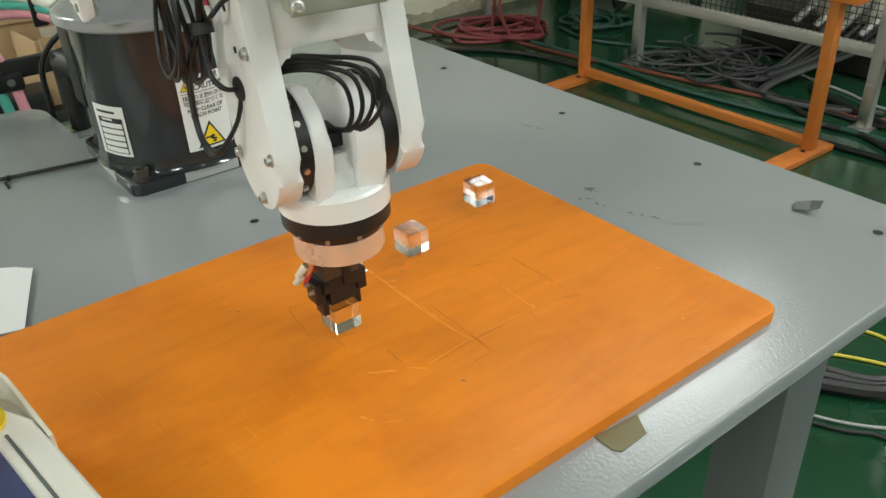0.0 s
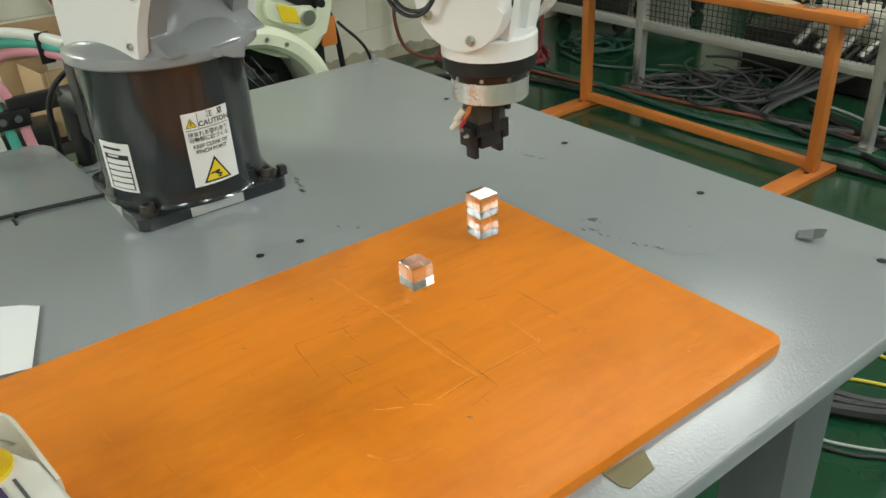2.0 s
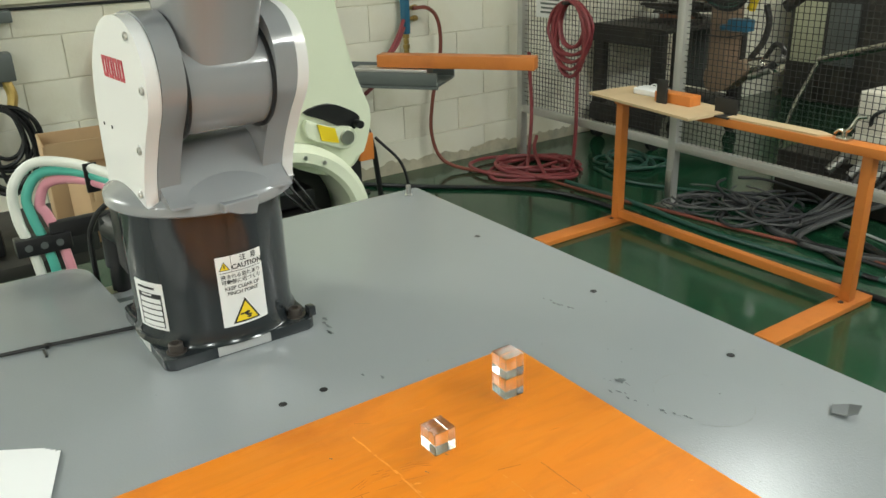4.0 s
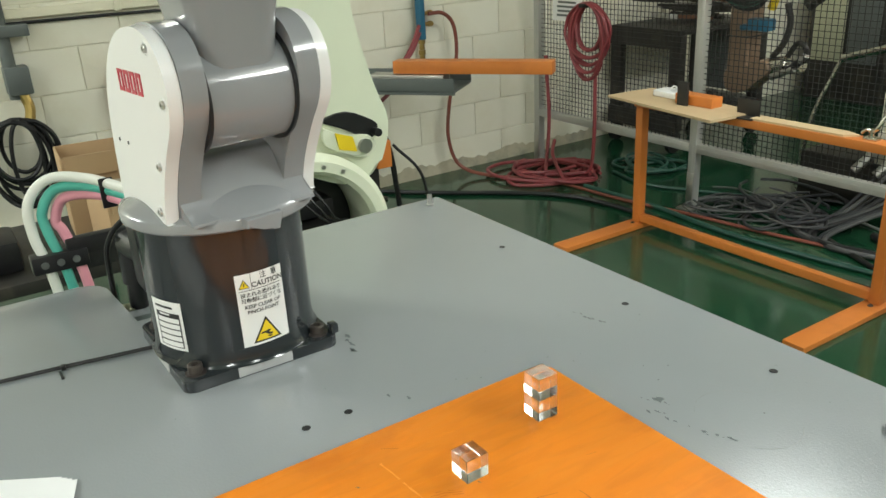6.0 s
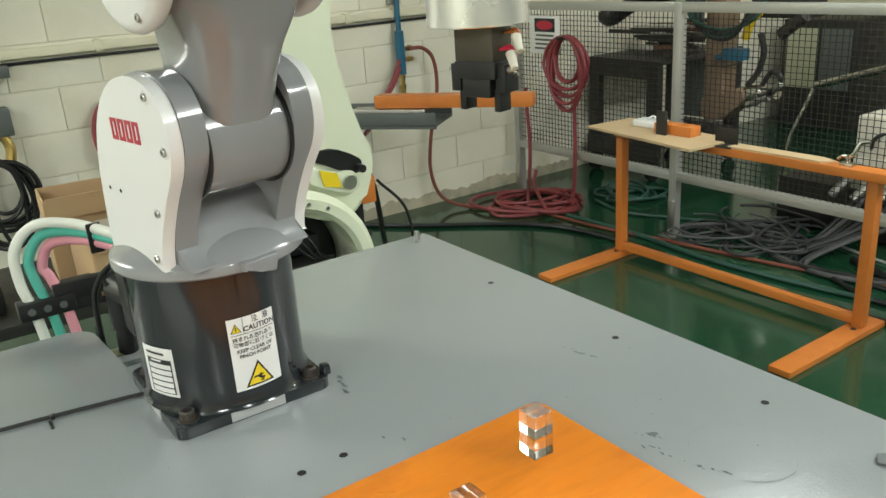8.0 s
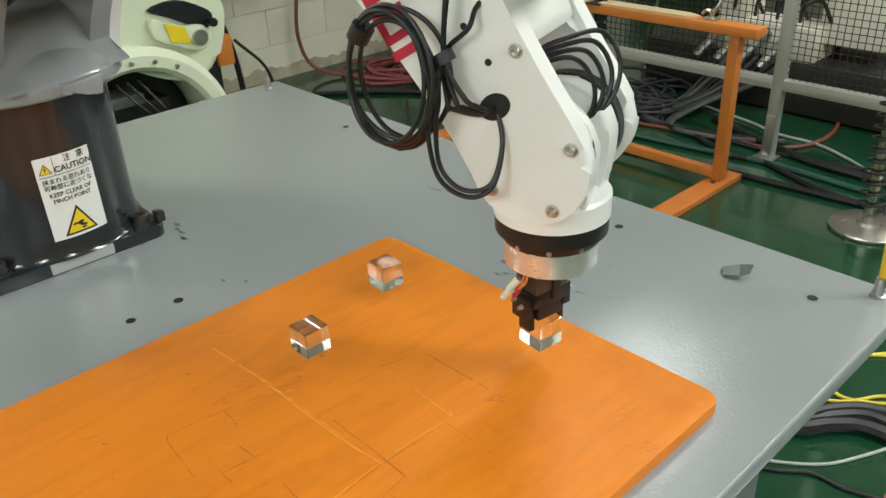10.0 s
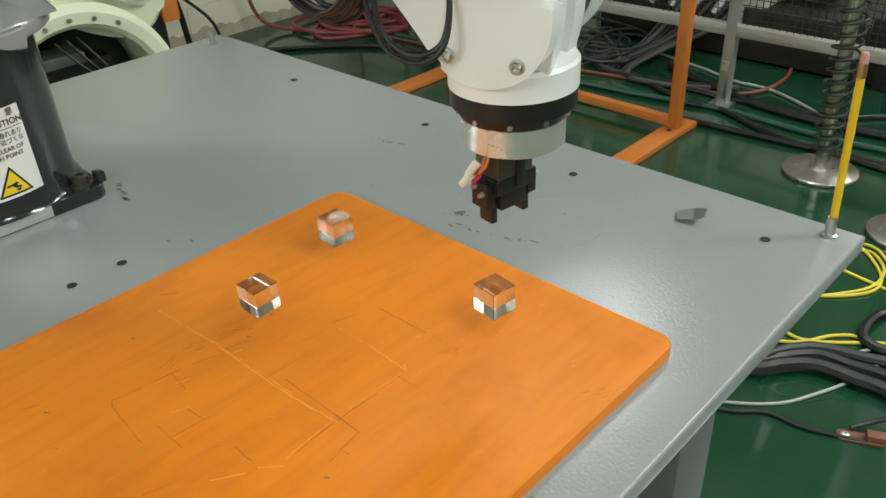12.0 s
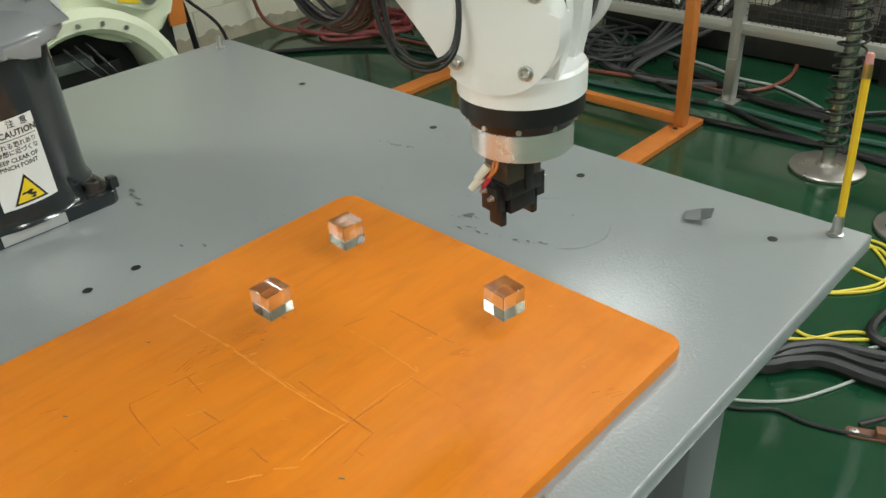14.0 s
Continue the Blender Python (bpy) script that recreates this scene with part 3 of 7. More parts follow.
def build_base():
    bm = bmesh.new()
    slab(bm, rounded_rect(0.2, 0.2, 0.012), 0.0, 0.015, "z", 0.0015)
    base = part("base_plate", bm, M_DARKGREY, robot, "dark grey mounting plate with black bolts")
    bm = bmesh.new()
    lathe(bm, [(0.106, 0.0145), (0.1035, 0.018), (0.1015, 0.024), (0.1005, 0.04), (0.101, 0.175), (0.102, 0.1915), (0.09, 0.1915)], None, 64)
    box(bm, (-0.07, 0, 0.1), (0.11, 0.15, 0.17), 0.012)
    col = part("column", bm, M_DARKGREY, robot, "glossy dark grey base column")
    for sx in (-1, 1):
        for sy in (-1, 1):
            bm = bmesh.new()
            lathe(bm, [(0.0125, 0), (0.0125, 0.002), (0.009, 0.0022), (0.009, 0.0115), (0.008, 0.0125), (0.005, 0.0125), (0.0045, 0.006), (0, 0.006)], None, 20)
            part("anchor_bolt", bm, M_BOLT, base, m=pose(sx * 0.08, sy * 0.08, 0.015))
    bm = bmesh.new()
    box(bm, (0.1004, 0.0, 0.0075), (0.0012, 0.07, 0.0125), 0.0003)
    part("machined_face", bm, M_BARE, base, "bare milled strip")
    bm = bmesh.new()
    box(bm, (0.0, -0.1004, 0.0075), (0.07, 0.0012, 0.0125), 0.0003)
    part("machined_face", bm, M_BARE, base, "bare milled strip")
    bm = bmesh.new()
    box(bm, (0.087, 0.047 + 0.052, 0.021), (0.014, 0.01, 0.013), 0.002)
    part("grounding_lug", bm, M_DARKGREY, base)

    def wrap(name, ang0, ang1, z0, z1, material, parent, r=0.1016, label=""):
        bm = bmesh.new()
        k = 12
        lo = [bm.verts.new((r * math.cos(radians(ang0 + (ang1 - ang0) * i / k)), r * math.sin(radians(ang0 + (ang1 - ang0) * i / k)), z0)) for i in range(k + 1)]
        hi = [bm.verts.new((v.co.x, v.co.y, z1)) for v in lo]
        for i in range(k):
            bm.faces.new((lo[i], lo[i + 1], hi[i + 1], hi[i]))
        return part(name, bm, material, parent, label)

    def bent(body, ang, z, size, r=0.1021, bold=0.0):
        """Lettering laid on the round column."""
        ob = text_mesh(body, size, M_INK, "lettering", sticker, Matrix.Identity(4), bold)
        for v in ob.data.vertices:
            a = radians(ang) + v.co.x / r
            v.co = Vector((r * math.cos(a), r * math.sin(a), z + v.co.y))
        return ob

    def poly(name, pts, ang, z, material, r=0.102):
        """A flat shape of (across, up) points laid on the column."""
        bm = bmesh.new()
        bm.faces.new([bm.verts.new((u, w, 0)) for u, w in pts])
        us = [u for u, w in pts]
        cut = math.floor(min(us) / 0.003) * 0.003
        while cut < max(us):
            bmesh.ops.bisect_plane(bm, geom=list(bm.verts) + list(bm.edges) + list(bm.faces), plane_co=(cut, 0, 0), plane_no=(1, 0, 0))
            cut += 0.003
        for v in bm.verts:
            u, w = v.co.x, v.co.y
            v.co = Vector((r * math.cos(radians(ang) + u / r), r * math.sin(radians(ang) + u / r), z + w))
        return part(name, bm, material, sticker, smooth=False)

    A = 4.0
    sticker = wrap("warning_sticker", A - 17.0, A + 17.0, 0.037, 0.131, M_LABEL, col, 0.1016, "white caution sticker with yellow triangle")
    bent("CAUTION", A + 5.2, 0.1155, 0.0092, bold=0.0002)
    bent("KEEP CLEAR OF", A, 0.0885, 0.0066, bold=0.00012)
    bent("PINCH POINT", A, 0.0815, 0.0066, bold=0.00012)
    bent("注", A - 0.4 + 2.6, 0.1252, 0.0088, bold=0.0001)
    bent("意", A + 10.4, 0.1252, 0.0088, bold=0.0001)
    bent("挟まれる恐れあり", A, 0.1038, 0.0066, bold=0.00008)
    bent("可動部に近づくな", A, 0.0966, 0.0066, bold=0.00008)
    poly("rule", [(-0.0275, 0), (0.0275, 0), (0.0275, 0.0007), (-0.0275, 0.0007)], A, 0.1095, M_INK)
    poly("rule", [(0, 0), (0.0006, 0), (0.0006, 0.021), (0, 0.021)], A - 6.6, 0.1095, M_INK)

    def triangle(ang, z, s):
        poly("warning_triangle", [(-s, 0), (s, 0), (0, s * 1.74)], ang, z, M_INK, 0.1019)
        poly("warning_triangle", [(-s * 0.8, s * 0.12), (s * 0.8, s * 0.12), (0, s * 1.5)], ang, z, M_YELLOW, 0.1022)
    triangle(A, 0.04, 0.0185)
    poly("pictogram", [(-0.009, 0.012), (-0.003, 0.0125), (0.001, 0.009), (0.006, 0.0085), (0.007, 0.0105), (0.002, 0.012), (0.005, 0.0145), (0.0015, 0.016), (-0.002, 0.0145), (-0.007, 0.0145)], A, 0.038, M_INK, 0.1025)
    poly("pictogram", [(-0.001, 0.0055), (0.004, 0.0065), (0.006, 0.0048), (0.003, 0.0035)], A, 0.04, M_INK, 0.1025)
    triangle(A - 11.5, 0.1128, 0.0068)
    poly("pictogram", [(-0.0006, 0.003), (0.0006, 0.003), (0.0008, 0.0075), (-0.0008, 0.0075)], A - 11.5, 0.1128, M_INK, 0.1025)
    # rating plate
    sticker = wrap("rating_plate", -81, -52, 0.036, 0.1, M_LABEL, col, 0.1016, "white rating plate with black ruled bars")
    poly("print_field", [(-0.019, 0), (0.021, 0), (0.021, 0.0455), (-0.019, 0.0455)], -66, 0.0395, M_INK)
    for k in range(5):
        poly("print_cell", [(-0.0165, 0), (0.0195, 0), (0.0195, 0.0062), (-0.0165, 0.0062)], -66, 0.0408 + k * 0.0079, M_LABEL, 0.1023)
    poly("print_cell", [(-0.012, 0), (0.006, 0), (0.006, 0.0024), (-0.012, 0.0024)], -66, 0.0815, M_LABEL, 0.1023)
    poly("print_bar", [(-0.019, 0), (0.012, 0), (0.012, 0.003), (-0.019, 0.003)], -66, 0.0905, M_INK)
    # rear connectors
    bm = bmesh.new()
    box(bm, (-0.15, -0.045, 0.1), (0.05, 0.07, 0.11), 0.006)
    box(bm, (-0.185, -0.05, 0.1), (0.03, 0.04, 0.05), 0.006)
    part("connector_box", bm, M_BLACK, robot, "black rear connector block")


build_base()

CHEEK = [(-0.049, 0.2075), (-0.048, 0.207), (0.02, 0.207), (0.082, 0.207), (0.083, 0.2075), (0.0838, 0.216), (0.089, 0.236), (0.101, 0.262), (0.121, 0.295), (0.142, 0.325), (0.15, 0.353), (0.146, 0.383), (0.129, 0.407)]
CHEEK += [(0.1, 0.42), (0.066, 0.421), (0.03, 0.412), (-0.002, 0.39), (-0.028, 0.355), (-0.043, 0.305), (-0.049, 0.25)]


def grow(outline, f, about):
    return [(about[0] + (x - about[0]) * f, about[1] + (z - about[1]) * f) for x, z in outline]


def mark_frame(parent, cx, cy, cz, w, h, stroke, along, material=M_RED):
    """A plain hollow upright in the colour of the print, lying in an x, z plane."""
    bm = bmesh.new()
    if along == "x":
        sizes = ((cx - w / 2 + stroke / 2, cz, stroke, h), (cx + w / 2 - stroke / 2, cz, stroke, h), (cx, cz + h / 2 - stroke / 2, w - 2 * stroke, stroke), (cx, cz - h / 2 + stroke / 2, w - 2 * stroke, stroke))
    else:
        sizes = ((cx, cz - h / 2 + stroke / 2, w, stroke), (cx, cz + h / 2 - stroke / 2, w, stroke))
    for x, z, sx, sz in sizes:
        box(bm, (x, cy, z), (sx, 0.0008, sz), 0)
    return part("mark_bar", bm, material, parent, "dark red printed shape")


def build_shoulder():
    sh = new("shoulder")
    sh.parent = robot
    sh.empty_display_size = 0.03
    bm = bmesh.new()
    # skirt: a thick disc set a little forward, with a domed top
    lathe(bm, [(0.09, 0.1922), (0.1135, 0.1925), (0.116, 0.195), (0.116, 0.2045), (0.1145, 0.207), (0.11, 0.2095), (0.102, 0.215), (0.09, 0.2225), (0.074, 0.2305), (0.05, 0.2385), (0.0, 0.243)], pose(0.009, 0, 0), 72)
    # ramp between the cheeks, falling from under the hub to the dome
    ramp = [(-0.045, 0.2055), (0.113, 0.2055), (0.112, 0.2085), (0.1015, 0.2125), (0.0935, 0.2185), (0.086, 0.2275), (0.077, 0.241), (0.066, 0.2575), (0.06, 0.2645), (0.05, 0.2685), (0.03, 0.272), (-0.02, 0.278), (-0.042, 0.27)]
    slab(bm, ramp, -0.0765, 0.0765, "y", 0.002)
    for s in (-1, 1):
        lo, hi = sorted((s * 0.052, s * 0.0785))
        slab(bm, smooth_loop(CHEEK, 4), lo, hi, "y", 0.006)
    # pointer tooth hanging from the skirt's rim
    slab(bm, [(-0.034, 0.2065), (0.012, 0.2065), (0.0115, 0.198), (0.007, 0.1855), (-0.003, 0.1865), (-0.014, 0.193), (-0.034, 0.196)], 0.098, 0.1225, "x", 0.0025, pose(0.009, 0, 0, 0, 0, 5))
    part("housing", bm, M_GREY, sh, "glossy mid grey shoulder casting")
    for s in (-1, 1):
        bm = bmesh.new()
        lo, hi = sorted((s * 0.079, s * 0.0935))
        slab(bm, smooth_loop(grow(CHEEK, 0.985, (0.04, 0.21)), 4), lo, hi, "y", 0.0065, None, 5)
        cv = part("side_cover", bm, M_WHITE, sh, "white moulded side cover")
        for x, z in ((0.114, 0.4), (0.136, 0.347), (0.095, 0.276), (0.073, 0.2205)):
            bm = bmesh.new()
            lathe(bm, [(0.0085, 0), (0.0085, 0.0006), (0.0065, 0.0016), (0.0062, 0.0004), (0, 0.0004)], pose(x, s * 0.0925, z, 90 if s < 0 else -90), 18)
            part("bolt_seat", bm, M_WHITE, cv)
            bolt_head(cv, pose(x, s * 0.0925, z, 90 if s < 0 else -90), 0.0044)
        for x, z in ((-0.02, 0.288), (0.008, 0.288)):
            bm = bmesh.new()
            rod(bm, (x, s * 0.093, z), (x, s * 0.094, z), 0.0022, seg=10)
            part("screw_hole", bm, M_HOLESHADE, cv)
    # printed mark on the cover, as plain shapes
    for k in range(4):
        mark_frame(sh, 0.025 + k * 0.0178, -0.0939, 0.3605, 0.0138, 0.0235, 0.0042, "x")
    return sh


def build_upper_arm():
    ua = new("upper_arm")
    ua.parent = robot
    ua.empty_display_size = 0.03
    bm = bmesh.new()
    # lower hub between the cheeks
    hub = [(0.06 * math.cos(2 * math.pi * k / 48), 0.06 * math.sin(2 * math.pi * k / 48)) for k in range(48)]
    slab(bm, hub, -0.0485, 0.0485, "y", 0.004)
    # neck: rings that widen into the arm body
    rings = []
    for z, hx, hy in ((0.0, 0.05, 0.0482), (0.03, 0.052, 0.0482), (0.05, 0.0525, 0.0482), (0.08, 0.055, 0.049), (0.11, 0.06, 0.054), (0.14, 0.068, 0.066), (0.17, 0.073, 0.077), (0.2, 0.075, 0.079), (0.36, 0.075, 0.079), (0.4, 0.064, 0.08), (0.425, 0.04, 0.07)):
        lean = 0.004 if 0.06 < z < 0.15 else 0.0
        rings.append([bm.verts.new((x + lean, y, z)) for x, y in rounded_rect(2 * hx, 2 * hy, min(hx, hy) * 0.6, 6)])
    for lo, hi in zip(rings, rings[1:]):
        k = len(lo)
        for i in range(k):
            bm.faces.new((lo[i], lo[(i + 1) % k], hi[(i + 1) % k], hi[i]))
    bm.faces.new(rings[0][::-1])
    bm.faces.new(rings[-1])
    part("casting", bm, M_GREY, ua, "glossy mid grey arm casting")
    # black discs put the shade of the hub gaps into colour
    for y in (-0.0519, 0.0482):
        bm = bmesh.new()
        rod(bm, (0, y, 0), (0, y + 0.0037, 0), 0.064, seg=48)
        part("gap_shade_disc", bm, M_BLACK, ua, "black disc standing in for the shaded gap")
    stadium = [(0.073 * math.cos(radians(a)), 0.36 + 0.073 * math.sin(radians(a))) for a in range(0, 181, 12)] + [(0.073 * math.cos(radians(a)), 0.195 + 0.073 * math.sin(radians(a))) for a in range(180, 361, 12)]
    for s in (-1, 1):
        bm = bmesh.new()
        lo, hi = sorted((s * 0.076, s * 0.101))
        slab(bm, stadium, lo, hi, "y", 0.012)
        cv = part("arm_cover", bm, M_WHITE, ua, "white rounded arm cover")
        for x, z in ((0.035, 0.145), (-0.05, 0.2), (0.058, 0.27), (0.0, 0.39)):
            bolt_head(cv, pose(x, s * 0.099, z, 90 if s < 0 else -90), 0.0042)
    return ua


FORE_OUT = [(-0.085, 0.03), (-0.07, 0.088), (-0.02, 0.104), (0.06, 0.106), (0.15, 0.102), (0.24, 0.1), (0.29, 0.1005), (0.325, 0.1025)]
FORE_OUT += [(0.34 + 0.0445 * math.cos(radians(a)), 0.059 + 0.0445 * math.sin(radians(a))) for a in range(75, -106, -20)]
FORE_OUT += [(0.28, 0.015), (0.2, 0.005), (0.1, -0.012), (0.0, -0.028), (-0.06, -0.02)]


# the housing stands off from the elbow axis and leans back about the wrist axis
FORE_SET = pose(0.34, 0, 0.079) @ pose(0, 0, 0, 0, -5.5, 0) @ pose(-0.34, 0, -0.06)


def build_forearm():
    fo = new("forearm")
    fo.parent = robot
    fo.empty_display_size = 0.03
    bm = bmesh.new()
    for s in (-1, 1):
        lo, hi = sorted((s * 0.041, s * 0.06))
        slab(bm, smooth_loop(FORE_OUT, 3), lo, hi, "y", 0.007)
    mid = smooth_loop([(-0.07, 0.03), (-0.055, 0.082), (-0.01, 0.099), (0.08, 0.102), (0.17, 0.099), (0.25, 0.098), (0.27, 0.094), (0.264, 0.082), (0.252, 0.06), (0.244, 0.035), (0.24, 0.018), (0.19, 0.008), (0.1, -0.012), (0.0, -0.022), (-0.05, -0.015)], 3)
    slab(bm, mid, -0.043, 0.043, "y", 0.003)
    # webs that flare from the fork's root into the prongs
    for s in (-1, 1):
        slab(bm, [(0.225, s * 0.044), (0.225, s * 0.006), (0.247, s * 0.012), (0.262, s * 0.024), (0.274, s * 0.034), (0.292, s * 0.044)], 0.022, 0.094, "z", 0.004)
    body = part("housing", bm, M_WHITE, fo, "white two-pronged forearm housing")
    for s in (-1, 1):
        for x, z in ((0.342, 0.094), (0.345, 0.025), (0.376, 0.06), (0.268, 0.092), (-0.06, 0.01), (-0.02, 0.1), (-0.05, 0.07), (0.12, -0.008)):
            bolt_head(body, pose(x, s * 0.0598, z, 90 if s < 0 else -90), 0.0038)
        for x, z in ((0.266, 0.0705), (0.238, 0.067)):
            bm = bmesh.new()
            rod(bm, (x, s * 0.0597, z), (x, s * 0.0606, z), 0.0025, seg=10)
            part("screw_hole", bm, M_HOLESHADE, body)
    bm = bmesh.new()
    slab(bm, [(0.294 + 0.009 * math.cos(k * math.pi / 10), 0.059 + 0.012 * math.sin(k * math.pi / 10)) for k in range(20)], -0.0612, -0.0595, "y", 0.0004)
    part("cable_port", bm, M_HOLESHADE, body, "dark oval disc standing in for the shaded cable opening")
    # rows of dark vent plugs on the front face
    for k in range(6):
        bm = bmesh.new()
        lathe(bm, [(0.0042, 0), (0.0042, 0.001), (0.003, 0.002), (0, 0.002)], None, 12)
        part("vent_plug", bm, M_TRAY, body, m=pose(0.055 + k * 0.0135, -0.012 + 0.008 * (k % 2), 0.1068 - 0.0003 * k))
    # printed mark on the side, as plain bars
    for x, w in ((0.121, 0.024), (0.152, 0.026), (0.183, 0.024), (0.213, 0.022)):
        mark_frame(fo, x, -0.0604, 0.02, w, 0.026, 0.0058, "x")
    mark_frame(fo, 0.2325, -0.0604, 0.02, 0.007, 0.026, 0.013, "z")
    # valve box on the front with its round plug
    bx, by, bz = 0.217, -0.01, 0.133
    turned = pose(bx, by, bz, 12) @ pose(-bx, -by, -bz)
    bm = bmesh.new()
    box(bm, (bx, by, bz), (0.055, 0.058, 0.044), 0.003)
    box(bm, (bx - 0.01, by, bz - 0.029), (0.042, 0.044, 0.018), 0.002)
    vb = part("valve_box", bm, M_OLIVEBOX, fo, "pale olive metal junction box")
    bm = bmesh.new()
    box(bm, (bx, by, bz + 0.0235), (0.059, 0.062, 0.003), 0.001)
    part("lid", bm, M_STEEL, vb, "zinc plated lid")
    for dx in (-0.0245, 0.0245):
        for dy in (-0.026, 0.026):
            bolt_head(vb, pose(bx + dx, by + dy, bz + 0.025), 0.0034)
    for dx in (-0.0105, 0.0105):
        for dz in (-0.0105, 0.0105):
            bolt_head(vb, pose(bx + dx, by - 0.0315, bz + dz, 90), 0.0022)
    bm = bmesh.new()
    box(bm, (bx, by - 0.0302, bz), (0.026, 0.003, 0.026), 0.001)
    rod(bm, (bx, by - 0.03, bz), (bx, by - 0.047, bz), 0.0105, seg=24)
    rod(bm, (bx, by - 0.043, bz + 0.003), (bx + 0.006, by - 0.043, bz - 0.018), 0.0088, 0.0075, seg=20)
    rod(bm, (bx + 0.0055, by - 0.043, bz - 0.016), (bx + 0.009, by - 0.0435, bz - 0.03), 0.009, seg=20)
    part("cable_plug", bm, M_BLACK, vb, "black angled cable plug")
    bm = bmesh.new()
    rod(bm, (bx - 0.027, 0.0, bz + 0.002), (bx - 0.036, 0.0, bz + 0.002), 0.014, seg=20)
    rod(bm, (bx - 0.034, 0.0, bz + 0.002), (bx - 0.046, 0.0, bz + 0.002), 0.0105, seg=20)
    part("round_gland", bm, M_BLACK, vb)
    vb.matrix_basis = turned
    # cable bundle: from the box down the side to a tie, a coil beside it, and on into the port
    port = Vector((0.294, -0.058, 0.059))
    tie = Vector((0.248, -0.07, 0.049))
    rc = 0.0018
    for k, e in enumerate([tuple(turned @ Vector((bx + 0.009, by - 0.0435, bz - 0.03))), (0.15, -0.045, 0.108), (0.158, -0.05, 0.108)]):
        bm = bmesh.new()
        sag = 0.01 * k
        out = [Vector(e) + Vector((0.006, -0.016, -0.012))] if k == 0 else []
        tube(bm, [e, *out, Vector(e).lerp(tie, 0.5) + Vector((0.004, -0.014, 0.004)), tie + Vector((0, -0.003 * k, 0.002 * k)), tie + Vector((0.03, -0.006, -0.012 + 0.007 * k)), (0.28 + 0.004 * k, -0.074, 0.036 + 0.01 * k), (0.293, -0.068, 0.05 + 0.004 * k), port], rc)
        part("cable", bm, M_RUBBER, fo)
    # the coil: a ring of strands that lie close together
    for k in range(6):
        bm = bmesh.new()
        ra, rb = 0.046 + 0.0035 * math.sin(2.3 * k), 0.033 + 0.0035 * math.cos(1.7 * k)
        c0 = tie + Vector((-0.003 + 0.003 * math.sin(1.1 * k), -0.006 - 0.0022 * k, -0.038 + 0.003 * math.cos(2.9 * k)))
        ring = []
        for a in range(0, 360, 24):
            u, v = ra * math.cos(radians(a)), rb * math.sin(radians(a))
            w = radians(-32 + 5 * math.sin(3.1 * k))
            ring.append(c0 + Vector((u * math.cos(w) - v * math.sin(w), 0.006 * math.sin(radians(a + 50 * k)), u * math.sin(w) + v * math.cos(w))))
        tube(bm, ring + [ring[0] + Vector((0.001, 0, 0.001))], rc)
        part("cable", bm, M_RUBBER, fo)
    for k in range(2):
        bm = bmesh.new()
        tube(bm, [tie + Vector((0.002, -0.006, -0.002 * k)), tie + Vector((0.03, -0.014, -0.018 - 0.008 * k)), tie + Vector((0.062 + 0.006 * k, -0.014, -0.036 - 0.006 * k)), tie + Vector((0.084 + 0.006 * k, -0.014, -0.03)), tie + Vector((0.09 + 0.002 * k, -0.01, -0.01)), (0.318, -0.066, 0.054), port], rc)
        part("cable", bm, M_RUBBER, fo)
    bm = bmesh.new()
    rod(bm, tie + Vector((-0.003, -0.004, 0)), tie + Vector((0.005, -0.004, 0)), 0.009, seg=12)
    part("cable_tie", bm, M_BLACK, fo)
    bm = bmesh.new()
    rod(bm, tie + Vector((-0.043, -0.012, -0.036)), tie + Vector((-0.038, -0.012, -0.046)), 0.008, seg=12)
    part("cable_tie", bm, M_BLACK, fo)
    # inside the fork the strands bow out of the gap and back to the wrist
    for k in range(4):
        bm = bmesh.new()
        tube(bm, [(0.292, -0.042, 0.062 + 0.002 * k), (0.286 - 0.003 * k, -0.03, 0.082 + 0.002 * k), (0.289 - 0.0035 * k, -0.012, 0.097 + 0.003 * k), (0.3 - 0.004 * k, 0.001 + 0.006 * k, 0.102 + 0.0055 * k), (0.32 - 0.002 * k, 0.005 + 0.006 * k, 0.1 + 0.006 * k), (0.335, 0.003 + 0.003 * k, 0.088 + 0.004 * k), (0.337, 0.0, 0.064)], rc)
        part("cable", bm, M_RUBBER, fo)
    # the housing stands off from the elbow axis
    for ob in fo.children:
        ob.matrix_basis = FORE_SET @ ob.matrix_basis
    return fo


